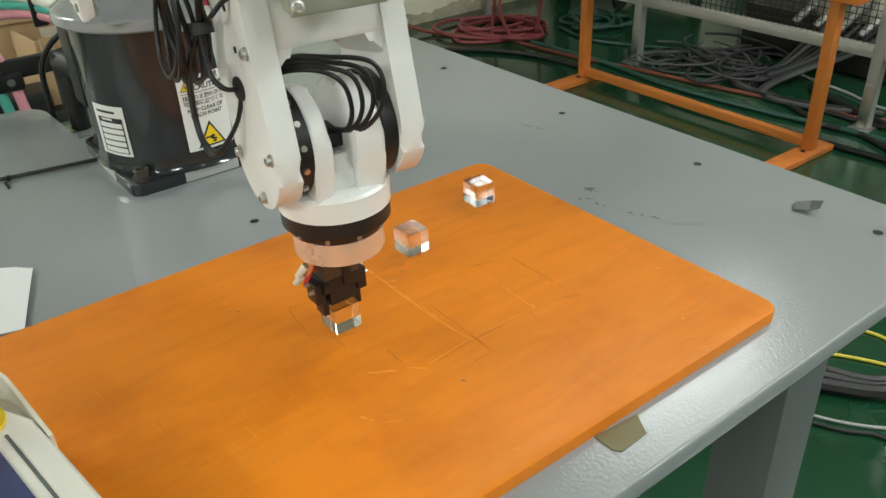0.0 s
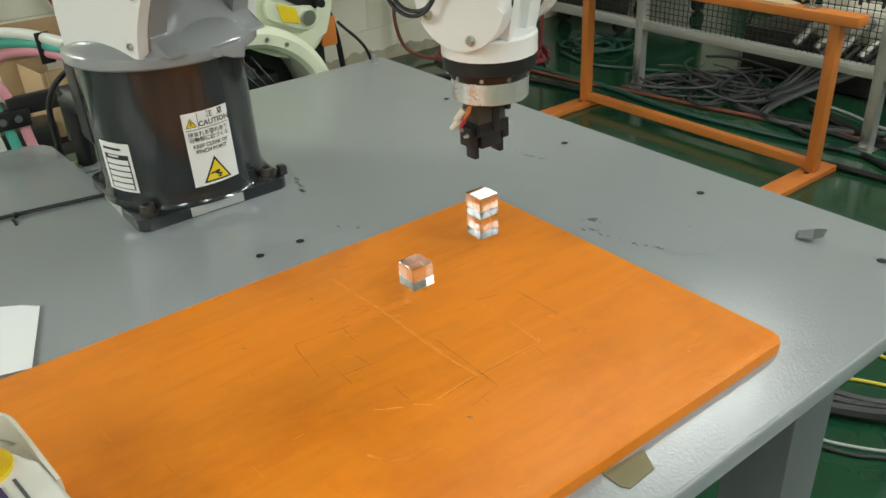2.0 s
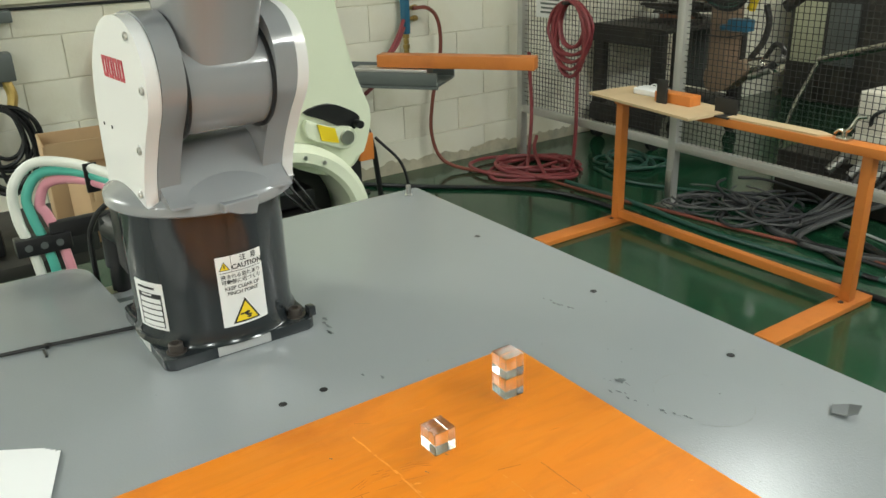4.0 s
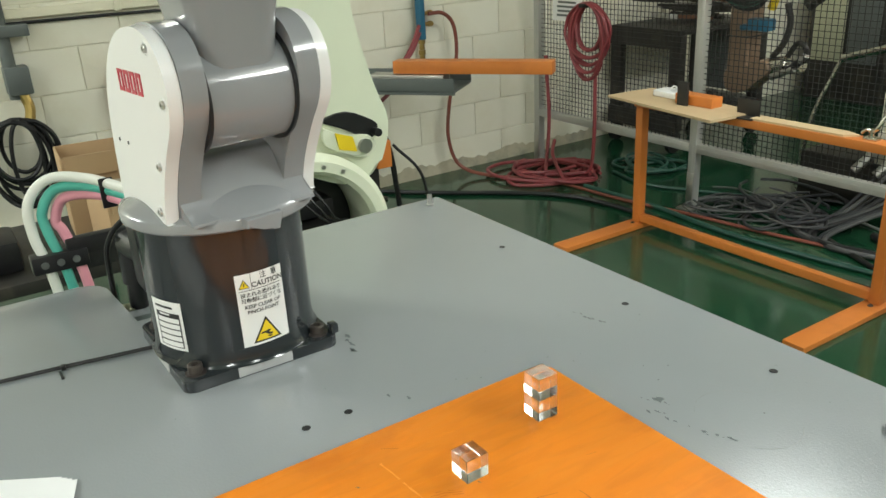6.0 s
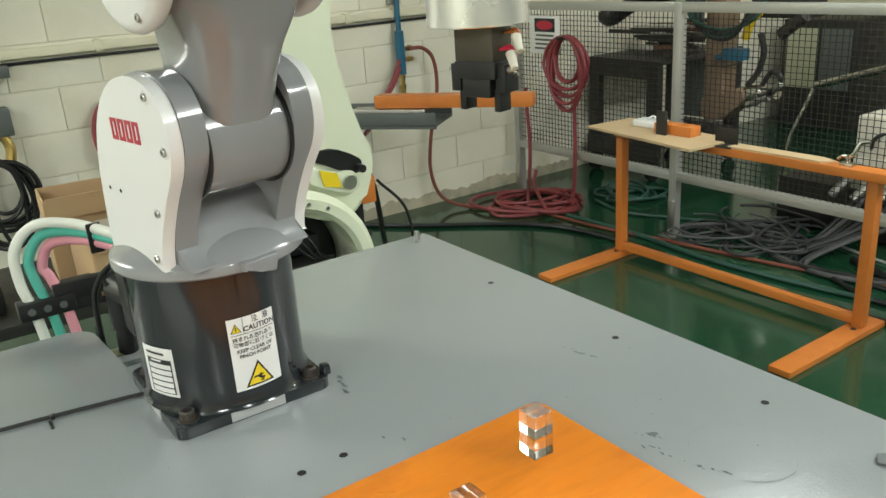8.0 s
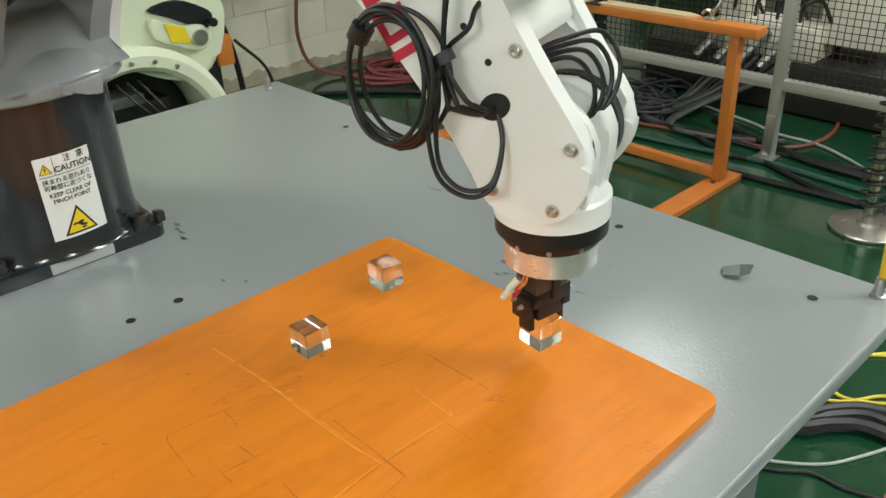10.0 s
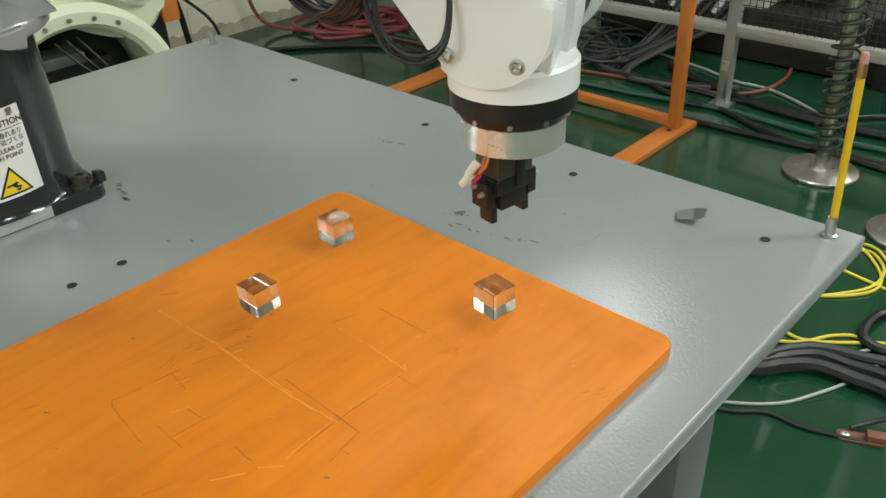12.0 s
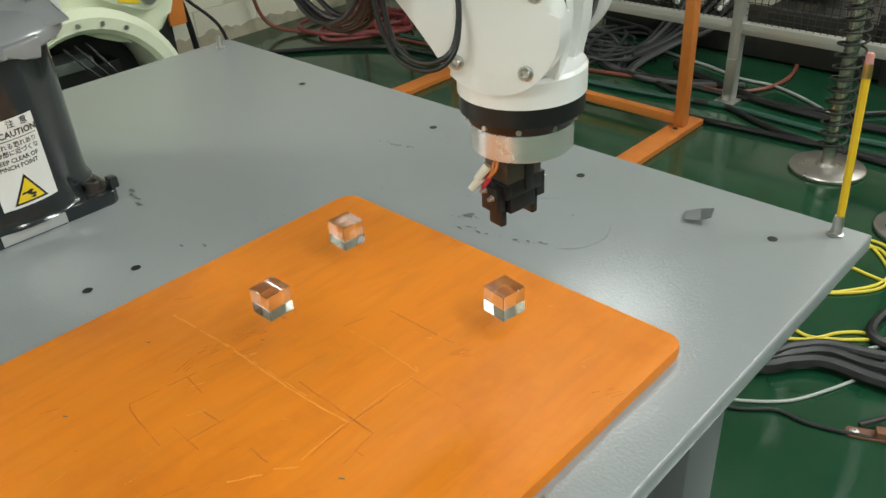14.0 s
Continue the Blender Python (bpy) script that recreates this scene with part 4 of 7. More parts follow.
def build_wrist():
    wr = new("wrist")
    wr.parent = robot
    wr.empty_display_size = 0.03
    bm = bmesh.new()
    for s in (-1, 1):
        # upright ears that carry the wrist axis and run down into the round foot
        ear = [(0.0405 * math.cos(radians(a)), 0.0405 * math.sin(radians(a))) for a in range(0, 181, 10)] + [(-0.0395, -0.015), (-0.0365, -0.032), (-0.035, -0.05), (0.035, -0.05), (0.0365, -0.032), (0.0395, -0.015)]
        lo, hi = (-0.0295, -0.014) if s < 0 else (0.006, 0.0295)
        slab(bm, ear, lo, hi, "y", 0.004, None, 4)
    lathe(bm, [(0.0, -0.036), (0.034, -0.036), (0.0435, -0.0385), (0.0455, -0.041), (0.0455, -0.0585), (0.0, -0.0585)], None, 56)
    slab(bm, [(-0.03, -0.038), (0.03, -0.038), (0.03, -0.022), (0.02, -0.012), (-0.03, -0.012)], -0.016, 0.01, "y", 0.004)
    part("wrist_body", bm, M_WHITE, wr, "white cast wrist body")
    bm = bmesh.new()
    rod(bm, (0, 0.029, 0), (0, 0.0405, 0), 0.0415, seg=48)
    part("axis_ring", bm, M_BLACK, wr, "black ring on the wrist axis")
    bm = bmesh.new()
    rod(bm, (0, -0.0405, 0), (0, -0.029, 0), 0.0415, seg=48)
    axis = part("axis_ring", bm, M_BLACK, wr, "black ring on the wrist axis")
    for a in range(-60, 120, 24):
        bm = bmesh.new()
        rod(bm, (0.0385 * math.cos(radians(a)), -0.036, 0.0385 * math.sin(radians(a))), (0.0435 * math.cos(radians(a)), -0.036, 0.0435 * math.sin(radians(a))), 0.0024, seg=10)
        part("ring_screw", bm, M_STEEL, axis)
    bm = bmesh.new()
    box(bm, (0.0, 0.0, -0.003), (0.03, 0.024, 0.012), 0.002)
    part("cable_entry", bm, M_BLACK, wr)
    bm = bmesh.new()
    lathe(bm, [(0.0, -0.0585), (0.0445, -0.0585), (0.0445, -0.072), (0.0405, -0.0735), (0.0385, -0.08), (0.0, -0.08)], None, 48)
    ring = part("black_collar", bm, M_BLACK, wr, "matt black collar")
    for k in range(10):
        a = 2 * math.pi * k / 10
        bm = bmesh.new()
        rod(bm, (0.0385 * math.cos(a), 0.0385 * math.sin(a), -0.0765), (0.0412 * math.cos(a), 0.0412 * math.sin(a), -0.0765), 0.002, seg=8)
        part("set_screw", bm, M_STEEL, ring)
    for a in (20, -25):
        bm = bmesh.new()
        rod(bm, (0.0385 * math.cos(radians(a)), 0.0385 * math.sin(radians(a)), -0.0415), (0.0395 * math.cos(radians(a)), 0.0395 * math.sin(radians(a)), -0.0405), 0.002, seg=8)
        part("screw_hole", bm, M_HOLESHADE, ring)
    return wr


def build_tool():
    to = new("gripper_tool")
    to.parent = robot
    to.empty_display_size = 0.03
    bm = bmesh.new()
    lathe(bm, [(0.0, -0.0805), (0.0365, -0.0805), (0.0372, -0.0812), (0.0372, -0.1005), (0.0365, -0.1012), (0.0, -0.1012)], None, 56)
    part("adapter_disc", bm, M_ALU, to, "turned aluminium adapter disc")
    bm = bmesh.new()
    box(bm, (0, 0, -0.1135), (0.024, 0.034, 0.0245), 0.001)
    part("gripper_body", bm, M_OLIVE, to, "bronze grey gripper body")
    bm = bmesh.new()
    box(bm, (0, 0, -0.132), (0.0235, 0.0365, 0.0125), 0.001)
    box(bm, (0, 0, -0.1445), (0.021, 0.025, 0.0145), 0.001)
    box(bm, (0.0125, 0.004, -0.118), (0.003, 0.008, 0.033), 0.0006)
    box(bm, (0.013, 0.019, -0.113), (0.005, 0.005, 0.008), 0.0008)
    box(bm, (0.012, -0.016, -0.131), (0.003, 0.005, 0.006), 0.0006)
    part("jaw_guide", bm, M_BLACK, to, "black jaw guide block")
    for s in (-1, 1):
        fm = bmesh.new()
        box(fm, (0, s * 0.0202, -0.138), (0.017, 0.0085, 0.02), 0.0008)
        box(fm, (0, s * 0.0158, -0.154), (0.0135, 0.0054, 0.016), 0.0006)
        fg = part("finger", fm, M_BLACK, to, "black gripper finger")
        for x in (-0.004, 0.004):
            bolt_head(fg, pose(x, s * 0.0245, -0.134 - 0.002 * x / 0.004, 90 if s < 0 else -90), 0.0017, M_STEEL, "finger_screw")
    for k, (dx, dz) in enumerate(((0.004, 0.0), (-0.003, -0.011))):
        bm = bmesh.new()
        tube(bm, [(dx, -0.016, -0.107 + dz), (dx + 0.002, -0.024, -0.107 + dz), (dx + 0.003, -0.027, -0.112 + dz), (dx, -0.028, -0.118 + dz)], 0.0011, 6)
        tube(bm, [(dx + 0.003, -0.016, -0.107 + dz), (dx + 0.005, -0.023, -0.105 + dz), (dx + 0.006, -0.026, -0.11 + dz), (dx + 0.002, -0.028, -0.116 + dz)], 0.0011, 6)
        part("sensor_wire", bm, M_RED if k else M_ORANGE, to, "red and orange sensor wires")
        bm = bmesh.new()
        rod(bm, (dx - 0.001, -0.027, -0.109 + dz), (dx - 0.006, -0.034, -0.119 + dz), 0.0038, 0.0026, seg=12)
        part("sleeve", bm, M_BEIGE, to, "off-white cable sleeve")
    # the jaws sit a little off the flange's axis
    for ob in to.children:
        if not ob.name.startswith("adapter"):
            ob.matrix_basis = pose(-FLANGE[0], -FLANGE[1], 0) @ ob.matrix_basis
    return to


shoulder, upper_arm, forearm, wrist, tool = build_shoulder(), build_upper_arm(), build_forearm(), build_wrist(), build_tool()


def joints(j1, r, z, yaw):
    """Poses of the moving parts, in the robot's space, for a tool that hangs straight down with its tip at radius r and height z."""
    wx, wz = r - J2_R, z + TIP - J2_Z
    l2, d = math.hypot(FORE, OFF), math.hypot(wx, wz)
    d = min(d, L1 + l2 - 1e-4)
    up = math.atan2(wz, wx) + math.acos((L1 * L1 + d * d - l2 * l2) / (2 * L1 * d))
    ex, ez = L1 * math.cos(up), L1 * math.sin(up)
    fore = math.degrees(math.atan2(wz - ez, wx - ex) - math.atan2(OFF, FORE))
    turn = pose(0, 0, 0, 0, 0, j1)
    return (turn,
            turn @ pose(J2_R, 0, J2_Z, 0, 90 - math.degrees(up), 0),
            turn @ pose(J2_R + ex, 0, J2_Z + ez, 0, -fore, 0),
            turn @ pose(r, 0, z + TIP),
            turn @ pose(r, 0, z + TIP, 0, 0, yaw - j1))


# ---- things on the table ----
def acrylic_cube(m, label):
    bm = bmesh.new()
    box(bm, (0, 0, 0.0125), (0.025, 0.025, 0.025), 0.0004, seg=1)
    return solid("acrylic_cube", bm, M_ACRYLIC, label, "cube", "acrylic cubes on the board", m=m, smooth=False)


moved_cube = acrylic_cube(pose(0.508, -0.049, BOARD_Z), "clear acrylic cube carried by the robot gripper")
acrylic_cube(pose(0.443, 0.073, BOARD_Z + 0.0003, 0, 0, 1), "clear acrylic cube standing on the orange board")
acrylic_cube(pose(0.406, 0.191, BOARD_Z + 0.0003, 0, 0, -3), "clear acrylic cube standing near the board's far corner")


def paper_stack():
    t = thing("paper_stack", pose(0, 0, 0), "small fanned stack of white paper sheets on the table", "paper")
    for k in range(4):
        bm = bmesh.new()
        slab(bm, [(0, 0), (0, -0.28), (0.115, -0.28), (0.115, 0)], 0, 0.0006, "z")
        part("sheet", bm, M_PAPER, t, smooth=False, m=pose(0.186 + 0.006 * k, -0.25 + 0.004 * k, 0.0003 + 0.0009 * k, 0, 0, -32 + 5 * k))


paper_stack()


def teach_pendant():
    # its casing leans up over the near edge of the board
    t = thing("teach_pendant", pose(0.603, -0.3825, BOARD_Z + 0.0005, 0, 0, 8.5), "beige teach pendant with a dim blue screen on the board", "pendant")
    bm = bmesh.new()
    slab(bm, rounded_rect(0.28, 0.19, 0.04, 8), 0.0, 0.042, "z", 0.01)
    part("casing", bm, M_BEIGE, t)
    # raised guard round the corner by the stop button
    bm = bmesh.new()
    arc = [(-0.1 - 0.04 * math.sin(a), 0.055 + 0.04 * math.cos(a)) for a in (math.pi / 2 * i / 10 for i in range(11))]
    way = [(-0.03, 0.095), (-0.045, 0.095), (-0.06, 0.095), (-0.075, 0.095), (-0.09, 0.095)] + arc + [(-0.14, 0.03), (-0.14, 0.0)]
    crest = [0.0545, 0.0565, 0.059, 0.0615, 0.063] + [0.0635] * (len(way) - 5)
    rings = []
    for (x, y), top in zip(way, crest):
        dx, dy = max(-0.1 - x, 0) / 0.04, max(y - 0.055, 0) / 0.04
        xi, yi = x + 0.0028 * dx, y - 0.0028 * dy
        rings.append([bm.verts.new(v) for v in ((x, y, 0.03), (x, y, top), (xi, yi, top), (xi, yi, 0.03))])
    for lo, hi in zip(rings, rings[1:]):
        for i in range(4):
            bm.faces.new((lo[i], lo[(i + 1) % 4], hi[(i + 1) % 4], hi[i]))
    bm.faces.new(rings[0])
    bm.faces.new(rings[-1][::-1])
    bmesh.ops.recalc_face_normals(bm, faces=bm.faces)
    part("guard_wall", bm, M_BEIGE, t, "thin beige guard wall")
    bm = bmesh.new()
    slab(bm, [(-0.126, 0.02), (-0.118, 0.05), (-0.085, 0.08), (-0.055, 0.0918), (0.128, 0.0918), (0.134, 0.086), (0.134, -0.084), (0.13, -0.0885), (-0.112, -0.0885), (-0.126, -0.08)], 0.04, 0.056, "z", 0.003)
    fp = part("front_panel", bm, M_PANEL, t, "pale front panel")
    bm = bmesh.new()
    # grey strip laid on the panel puts the groove's shade into colour
    box(bm, (0.0375, 0.073, 0.0562), (0.175, 0.0022, 0.0008), 0)
    part("groove_shade", bm, M_TRAY, fp)
    bm = bmesh.new()
    box(bm, (0.037, -0.003, 0.0562), (0.17, 0.135, 0.003), 0.001)
    part("screen", bm, M_SCREEN, fp, "dim blue screen")
    bm = bmesh.new()
    lathe(bm, [(0.021, 0.0555), (0.021, 0.0585), (0, 0.0585)], pose(-0.074, 0.06, 0), 28)
    part("yellow_ring", bm, M_YELLOW, fp, "yellow button surround")
    bm = bmesh.new()
    lathe(bm, [(0.008, 0.054), (0.008, 0.062), (0.015, 0.064), (0.016, 0.07), (0.014, 0.076), (0, 0.078)], pose(-0.074, 0.06, 0.003), 28)
    part("stop_button", bm, M_RED, fp, "red mushroom stop button")


teach_pendant()


def duct_tape():
    bm = bmesh.new()
    flat = [(-0.014, 0.006, 0.0), (0.002, 0.012, 0.003), (0.004, -0.011, 0.002), (-0.011, -0.011, 0.0)]
    bent = [(0.002, 0.012, 0.003), (0.015, 0.006, 0.0085), (0.014, -0.009, 0.007), (0.004, -0.011, 0.002)]
    for quad in (flat, bent):
        bm.faces.new([bm.verts.new(p) for p in quad])
    bmesh.ops.remove_doubles(bm, verts=bm.verts, dist=1e-5)
    bmesh.ops.solidify(bm, geom=list(bm.faces), thickness=0.0012)
    solid("tape_scrap", bm, M_DUCT, "crumpled scrap of grey tape on the table", "tape", m=pose(0.641, 0.461, 0.0016, 0, 0, 20), smooth=False)
    bm = bmesh.new()
    slab(bm, [(0.0, 0.0), (0.004, 0.042), (0.022, 0.032), (0.0235, 0.004), (0.018, 0.0)], 0.0, 0.0006, "z")
    solid("tape_strip", bm, M_OLIVETAPE, "torn strip of olive adhesive tape beside the board", "tape", m=pose(0.7385, 0.028, 0.0004), smooth=False)


duct_tape()


def pencil():
    t = thing("pencil", pose(0.7605, 0.5135, 0.0215, 1.0, -2.0), "yellow wooden pencil standing upright in a stud at the table corner", "pencil")
    bm = bmesh.new()
    rod(bm, (0, 0, 0), (0, 0, 0.138), 0.0038, seg=6)
    part("shaft", bm, M_PENCIL, t, smooth=False)
    bm = bmesh.new()
    lathe(bm, [(0.0039, 0.138), (0.0042, 0.14), (0.0039, 0.143), (0.0042, 0.146), (0.0039, 0.149), (0.004, 0.151)], None, 14)
    part("ferrule", bm, M_BRASS, t, "green-gold metal band")
    bm = bmesh.new()
    lathe(bm, [(0.0037, 0.151), (0.0037, 0.158), (0.0028, 0.1605), (0, 0.161)], None, 12)
    part("eraser", bm, M_PINKRUB, t, "worn pink eraser")


pencil()


def table_cable():
    t = thing("table_cable", pose(0, 0, 0), "thin black cable with a tie lying on the table", "cable")
    bm = bmesh.new()
    tube(bm, [(-0.1, -0.5, 0.0032), (-0.064, -0.279, 0.0032), (-0.053, -0.207, 0.0032), (-0.043, -0.152, 0.0032), (-0.034, -0.1005, 0.0032)], 0.0026)
    part("lead", bm, M_RUBBER, t)
    bm = bmesh.new()
    rod(bm, (-0.051, -0.209, 0.0037), (-0.05, -0.204, 0.0037), 0.0042, seg=10)
    box(bm, (-0.046, -0.208, 0.006), (0.006, 0.004, 0.004), 0.0005)
    box(bm, (-0.035, -0.212, 0.0014), (0.022, 0.003, 0.0012), 0)
    part("cable_tie", bm, M_BLACK, t)


table_cable()


def hose_set():
    """Three coloured air hoses from the robot's back, over and down behind the table."""
    t = thing("air_hoses", pose(0, 0, 0), "white, teal and pink air hoses held by a black clamp", "hose")
    for k, (m, nm) in enumerate(((M_WHITEHOSE, "white air hose"), (M_TEAL, "teal air hose"), (M_PINK, "pink air hose"))):
        o = 0.022 * k
        bm = bmesh.new()
        tube(bm, [(-0.12, 0.01, 0.148 - 0.45 * o), (-0.25, -0.045, 0.155 - 0.45 * o), (-0.34, -0.09 + 0.1 * o, 0.163 - 0.6 * o), (-0.39, -0.138 + 0.35 * o, 0.16 - 0.8 * o), (-0.4, -0.172 + 0.75 * o, 0.125 - 0.8 * o), (-0.395, -0.176 + 1.0 * o, 0.07), (-0.385, -0.165 + 1.05 * o, 0.01), (-0.38, -0.155 + 1.05 * o, -0.12), (-0.4, -0.13 + o, -0.5), (-0.42, -0.1 + o, FLOOR_Z + 0.02)], 0.0082, 12)
        part("hose", bm, m, t, nm)
    for x, y, z in ((-0.3, -0.07, 0.145), (-0.235, -0.04, 0.14)):
        bm = bmesh.new()
        box(bm, (x, y, z), (0.005, 0.021, 0.047), 0.002)
        part("hose_tie", bm, M_BLACK, t)
    bm = bmesh.new()
    box(bm, (-0.388, -0.148, 0.028), (0.03, 0.085, 0.03), 0.004)
    box(bm, (-0.388, -0.085, 0.045), (0.02, 0.1, 0.03), 0.004)
    clamp = part("clamp_block", bm, M_BLACK, t, "black plastic hose clamp")
    for k in range(3):
        bm = bmesh.new()
        rod(bm, (-0.373, -0.172 + 0.0235 * k, 0.028), (-0.3715, -0.172 + 0.0235 * k, 0.028), 0.006, seg=12)
        part("clamp_screw", bm, M_TRAY, clamp)


hose_set()


def rear_cables():
    t = thing("robot_power_cable", pose(0, 0, 0), "thick black power cable with elbow plug behind the robot", "cable")
    bm = bmesh.new()
    rod(bm, (-0.17, -0.055, 0.085), (-0.24, -0.065, 0.08), 0.021, seg=20)
    rod(bm, (-0.235, -0.065, 0.095), (-0.235, -0.067, 0.02), 0.019, seg=20)
    part("elbow_plug", bm, M_BLACK, t)
    bm = bmesh.new()
    tube(bm, [(-0.235, -0.067, 0.03), (-0.237, -0.066, -0.06), (-0.26, -0.03, -0.3), (-0.3, 0.02, FLOOR_Z + 0.02)], 0.014, 12)
    part("lead", bm, M_RUBBER, t)
    bm = bmesh.new()
    tube(bm, [(-0.17, -0.04, 0.125), (-0.23, -0.055, 0.125), (-0.27, -0.085, 0.085), (-0.28, -0.095, 0.02), (-0.28, -0.09, -0.2)], 0.0045, 8)
    part("lead", bm, M_RUBBER, t)
    bm = bmesh.new()
    box(bm, (-0.24, 0.0, -0.12), (0.012, 0.15, 0.26), 0.003)
    for s in (-1, 1):
        box(bm, (-0.24, s * 0.085, -0.2), (0.03, 0.02, 0.36), 0.002)
    box(bm, (-0.24, 0.0, -0.65), (0.03, 0.03, 0.6), 0.002)
    solid("backing_plate", bm, M_OLIVEBOX, "pale olive zinc plate mounted behind the table notch", "plate")


rear_cables()


# ---- orange stand and what lies on it ----
def build_stand():
    t = thing("steel_stand", pose(0, 0, 0), "orange painted steel stand with long flat feet", "stand")
    y, z0, z1 = 2.55, FLOOR_Z, -0.315
    for x in (-1.67, -0.46):
        bm = bmesh.new()
        box(bm, (x, y - 0.2, z0 + 0.013), (0.085, 0.62, 0.024), 0.003)
        foot = part("foot", bm, M_ORANGE, t)
        bm = bmesh.new()
        box(bm, (x, y, (z0 + z1) / 2 + 0.004), (0.04, 0.045, z1 - z0 - 0.044), 0.003)
        part("upright", bm, M_ORANGE, t)
        bolt_head(foot, pose(x, y - 0.04, z0 + 0.025), 0.008, M_BOLT, "foot_bolt")
    bm = bmesh.new()
    box(bm, (-1.065, y, z0 + 0.05), (1.17, 0.036, 0.036), 0.003)
    part("lower_rail", bm, M_ORANGE, t)
    bm = bmesh.new()
    box(bm, (-1.03, y, z1), (1.32, 0.075, 0.035), 0.003)
    part("top_rail", bm, M_ORANGE, t)
    top = z1 + 0.0175
    bm = bmesh.new()
    slab(bm, [(-1.8, 2.45), (-1.13, 2.36), (-1.1, 2.62), (-1.77, 2.72)], top + 0.0005, top + 0.0125, "z", 0.001)
    solid("plywood_sheet", bm, M_PLY, "bare plywood sheet lying on the orange stand", "plywood", smooth=False)
    bm = bmesh.new()
    slab(bm, [(-1.06, 2.515), (-0.66, 2.52), (-0.62, 2.56), (-0.68, 2.585), (-1.06, 2.585)], top + 0.0005, top + 0.009, "z", 0.001)
    solid("plywood_strip", bm, M_PLY, "pale plywood strip lying on the stand's top rail", "plywood", smooth=False)
    ptop = top + 0.0127
    bm = bmesh.new()
    box(bm, (-1.36, 2.56, ptop + 0.022), (0.2, 0.07, 0.044), 0.003)
    ob = solid("orange_block", bm, M_ORANGE, "orange painted steel block on the plywood sheet", "block", m=None)
    bm = bmesh.new()
    box(bm, (-1.4, 2.505, ptop + 0.052), (0.055, 0.012, 0.104), 0.002)
    solid("steel_plate_piece", bm, M_DARKMETAL, "small dark steel plate standing on the plywood", "plate")
    bm = bmesh.new()
    slab(bm, rounded_rect(0.16, 0.1, 0.02, 4), 0, 0.028, "z", 0.006)
    tube(bm, [(-0.02, 0, 0.028), (0.0, 0.01, 0.045), (0.03, 0.0, 0.04), (0.05, -0.02, 0.03)], 0.004, 6)
    solid("white_fixture", bm, M_LABEL, "white plastic fixture lying on the plywood", "fixture", m=pose(-1.56, 2.62, ptop))
    bm = bmesh.new()
    box(bm, (0, 0, 0.003), (0.11, 0.06, 0.006), 0.001)
    box(bm, (0, 0.028, 0.036), (0.11, 0.006, 0.072), 0.002)
    solid("angle_bracket", bm, M_DARKMETAL, "dark steel angle bracket on the stand", "bracket", m=pose(-1.1, 2.53, top + 0.0003))
    bm = bmesh.new()
    box(bm, (0, 0, 0.006), (0.05, 0.035, 0.012), 0.002)
    rod(bm, (0, 0, 0.012), (0, 0, 0.04), 0.009, seg=12)
    tube(bm, [(0, 0, 0.03), (0.02, 0.0, 0.05), (0.035, 0.01, 0.085), (0.065, 0.015, 0.095)], 0.008, 8)
    tube(bm, [(0, 0, 0.025), (-0.02, 0.0, 0.035), (-0.04, 0.0, 0.02)], 0.006, 8)
    solid("toggle_clamp", bm, M_CHROME, "bright toggle clamp bolted to the stand's top rail", "clamp", m=pose(-0.57, 2.55, top + 0.0003))


build_stand()


# ---- fence ----
FENCE_Y = 2.95
FENCE_X = (-2.9, -1.68, -0.455, 0.77, 2.0)


def build_fence():
    t = thing("safety_fence", pose(0, 0, 0), "aluminium framed safety fence with black wire mesh", "fence")
    y = FENCE_Y
    for x in FENCE_X:
        bm = bmesh.new()
        box(bm, (x, y, (FLOOR_Z + 0.24) / 2 + 0.003), (0.045, 0.045, 0.24 - FLOOR_Z - 0.006), 0.003)
        for s in (-1, 1):
            box(bm, (x, y + s * 0.0228, -0.35), (0.009, 0.0016, 1.1), 0)
        post = part("post", bm, M_FENCE, t)
        bm = bmesh.new()
        box(bm, (x, y - 0.02, FLOOR_Z + 0.004), (0.09, 0.1, 0.008), 0.002)
        box(bm, (x, y - 0.0255, FLOOR_Z + 0.1), (0.04, 0.005, 0.18), 0.001)
        part("base_bracket", bm, M_STEEL, post)
    for a, b in zip(FENCE_X, FENCE_X[1:]):
        for z in (-0.61, 0.22):
            bm = bmesh.new()
            box(bm, ((a + b) / 2, y, z), (b - a - 0.046, 0.042, 0.045), 0.003)
            box(bm, ((a + b) / 2, y - 0.0212, z), (b - a - 0.05, 0.0016, 0.009), 0)
            part("rail", bm, M_FENCE, t)
        # welded mesh: thin wires both ways
        verts, faces = [], []

        def wire(c, s):
            k = len(verts)
            verts.extend([(c[0] + dx * s[0] / 2, c[1] + dy * s[1] / 2, c[2] + dz * s[2] / 2) for dx in (-1, 1) for dy in (-1, 1) for dz in (-1, 1)])
            faces.extend([tuple(k + i for i in f) for f in ((0, 1, 3, 2), (4, 6, 7, 5), (0, 4, 5, 1), (2, 3, 7, 6), (0, 2, 6, 4), (1, 5, 7, 3))])
        w = 0.0028
        n = int((b - a - 0.05) / 0.027)
        for k in range(1, n):
            wire((a + 0.025 + k * (b - a - 0.05) / n, y + 0.002, -0.195), (w, w, 0.785))
        for k in range(1, 29):
            wire(((a + b) / 2, y - 0.0015, -0.5875 + k * 0.027), (b - a - 0.05, w, w))
        me = bpy.data.meshes.new("wire_panel")
        me.from_pydata(verts, [], faces)
        me.materials.append(M_MESH)
        ob = new("wire_panel", me)
        ob.parent = t
        tagged(ob, "black welded wire mesh", kind="stuff")


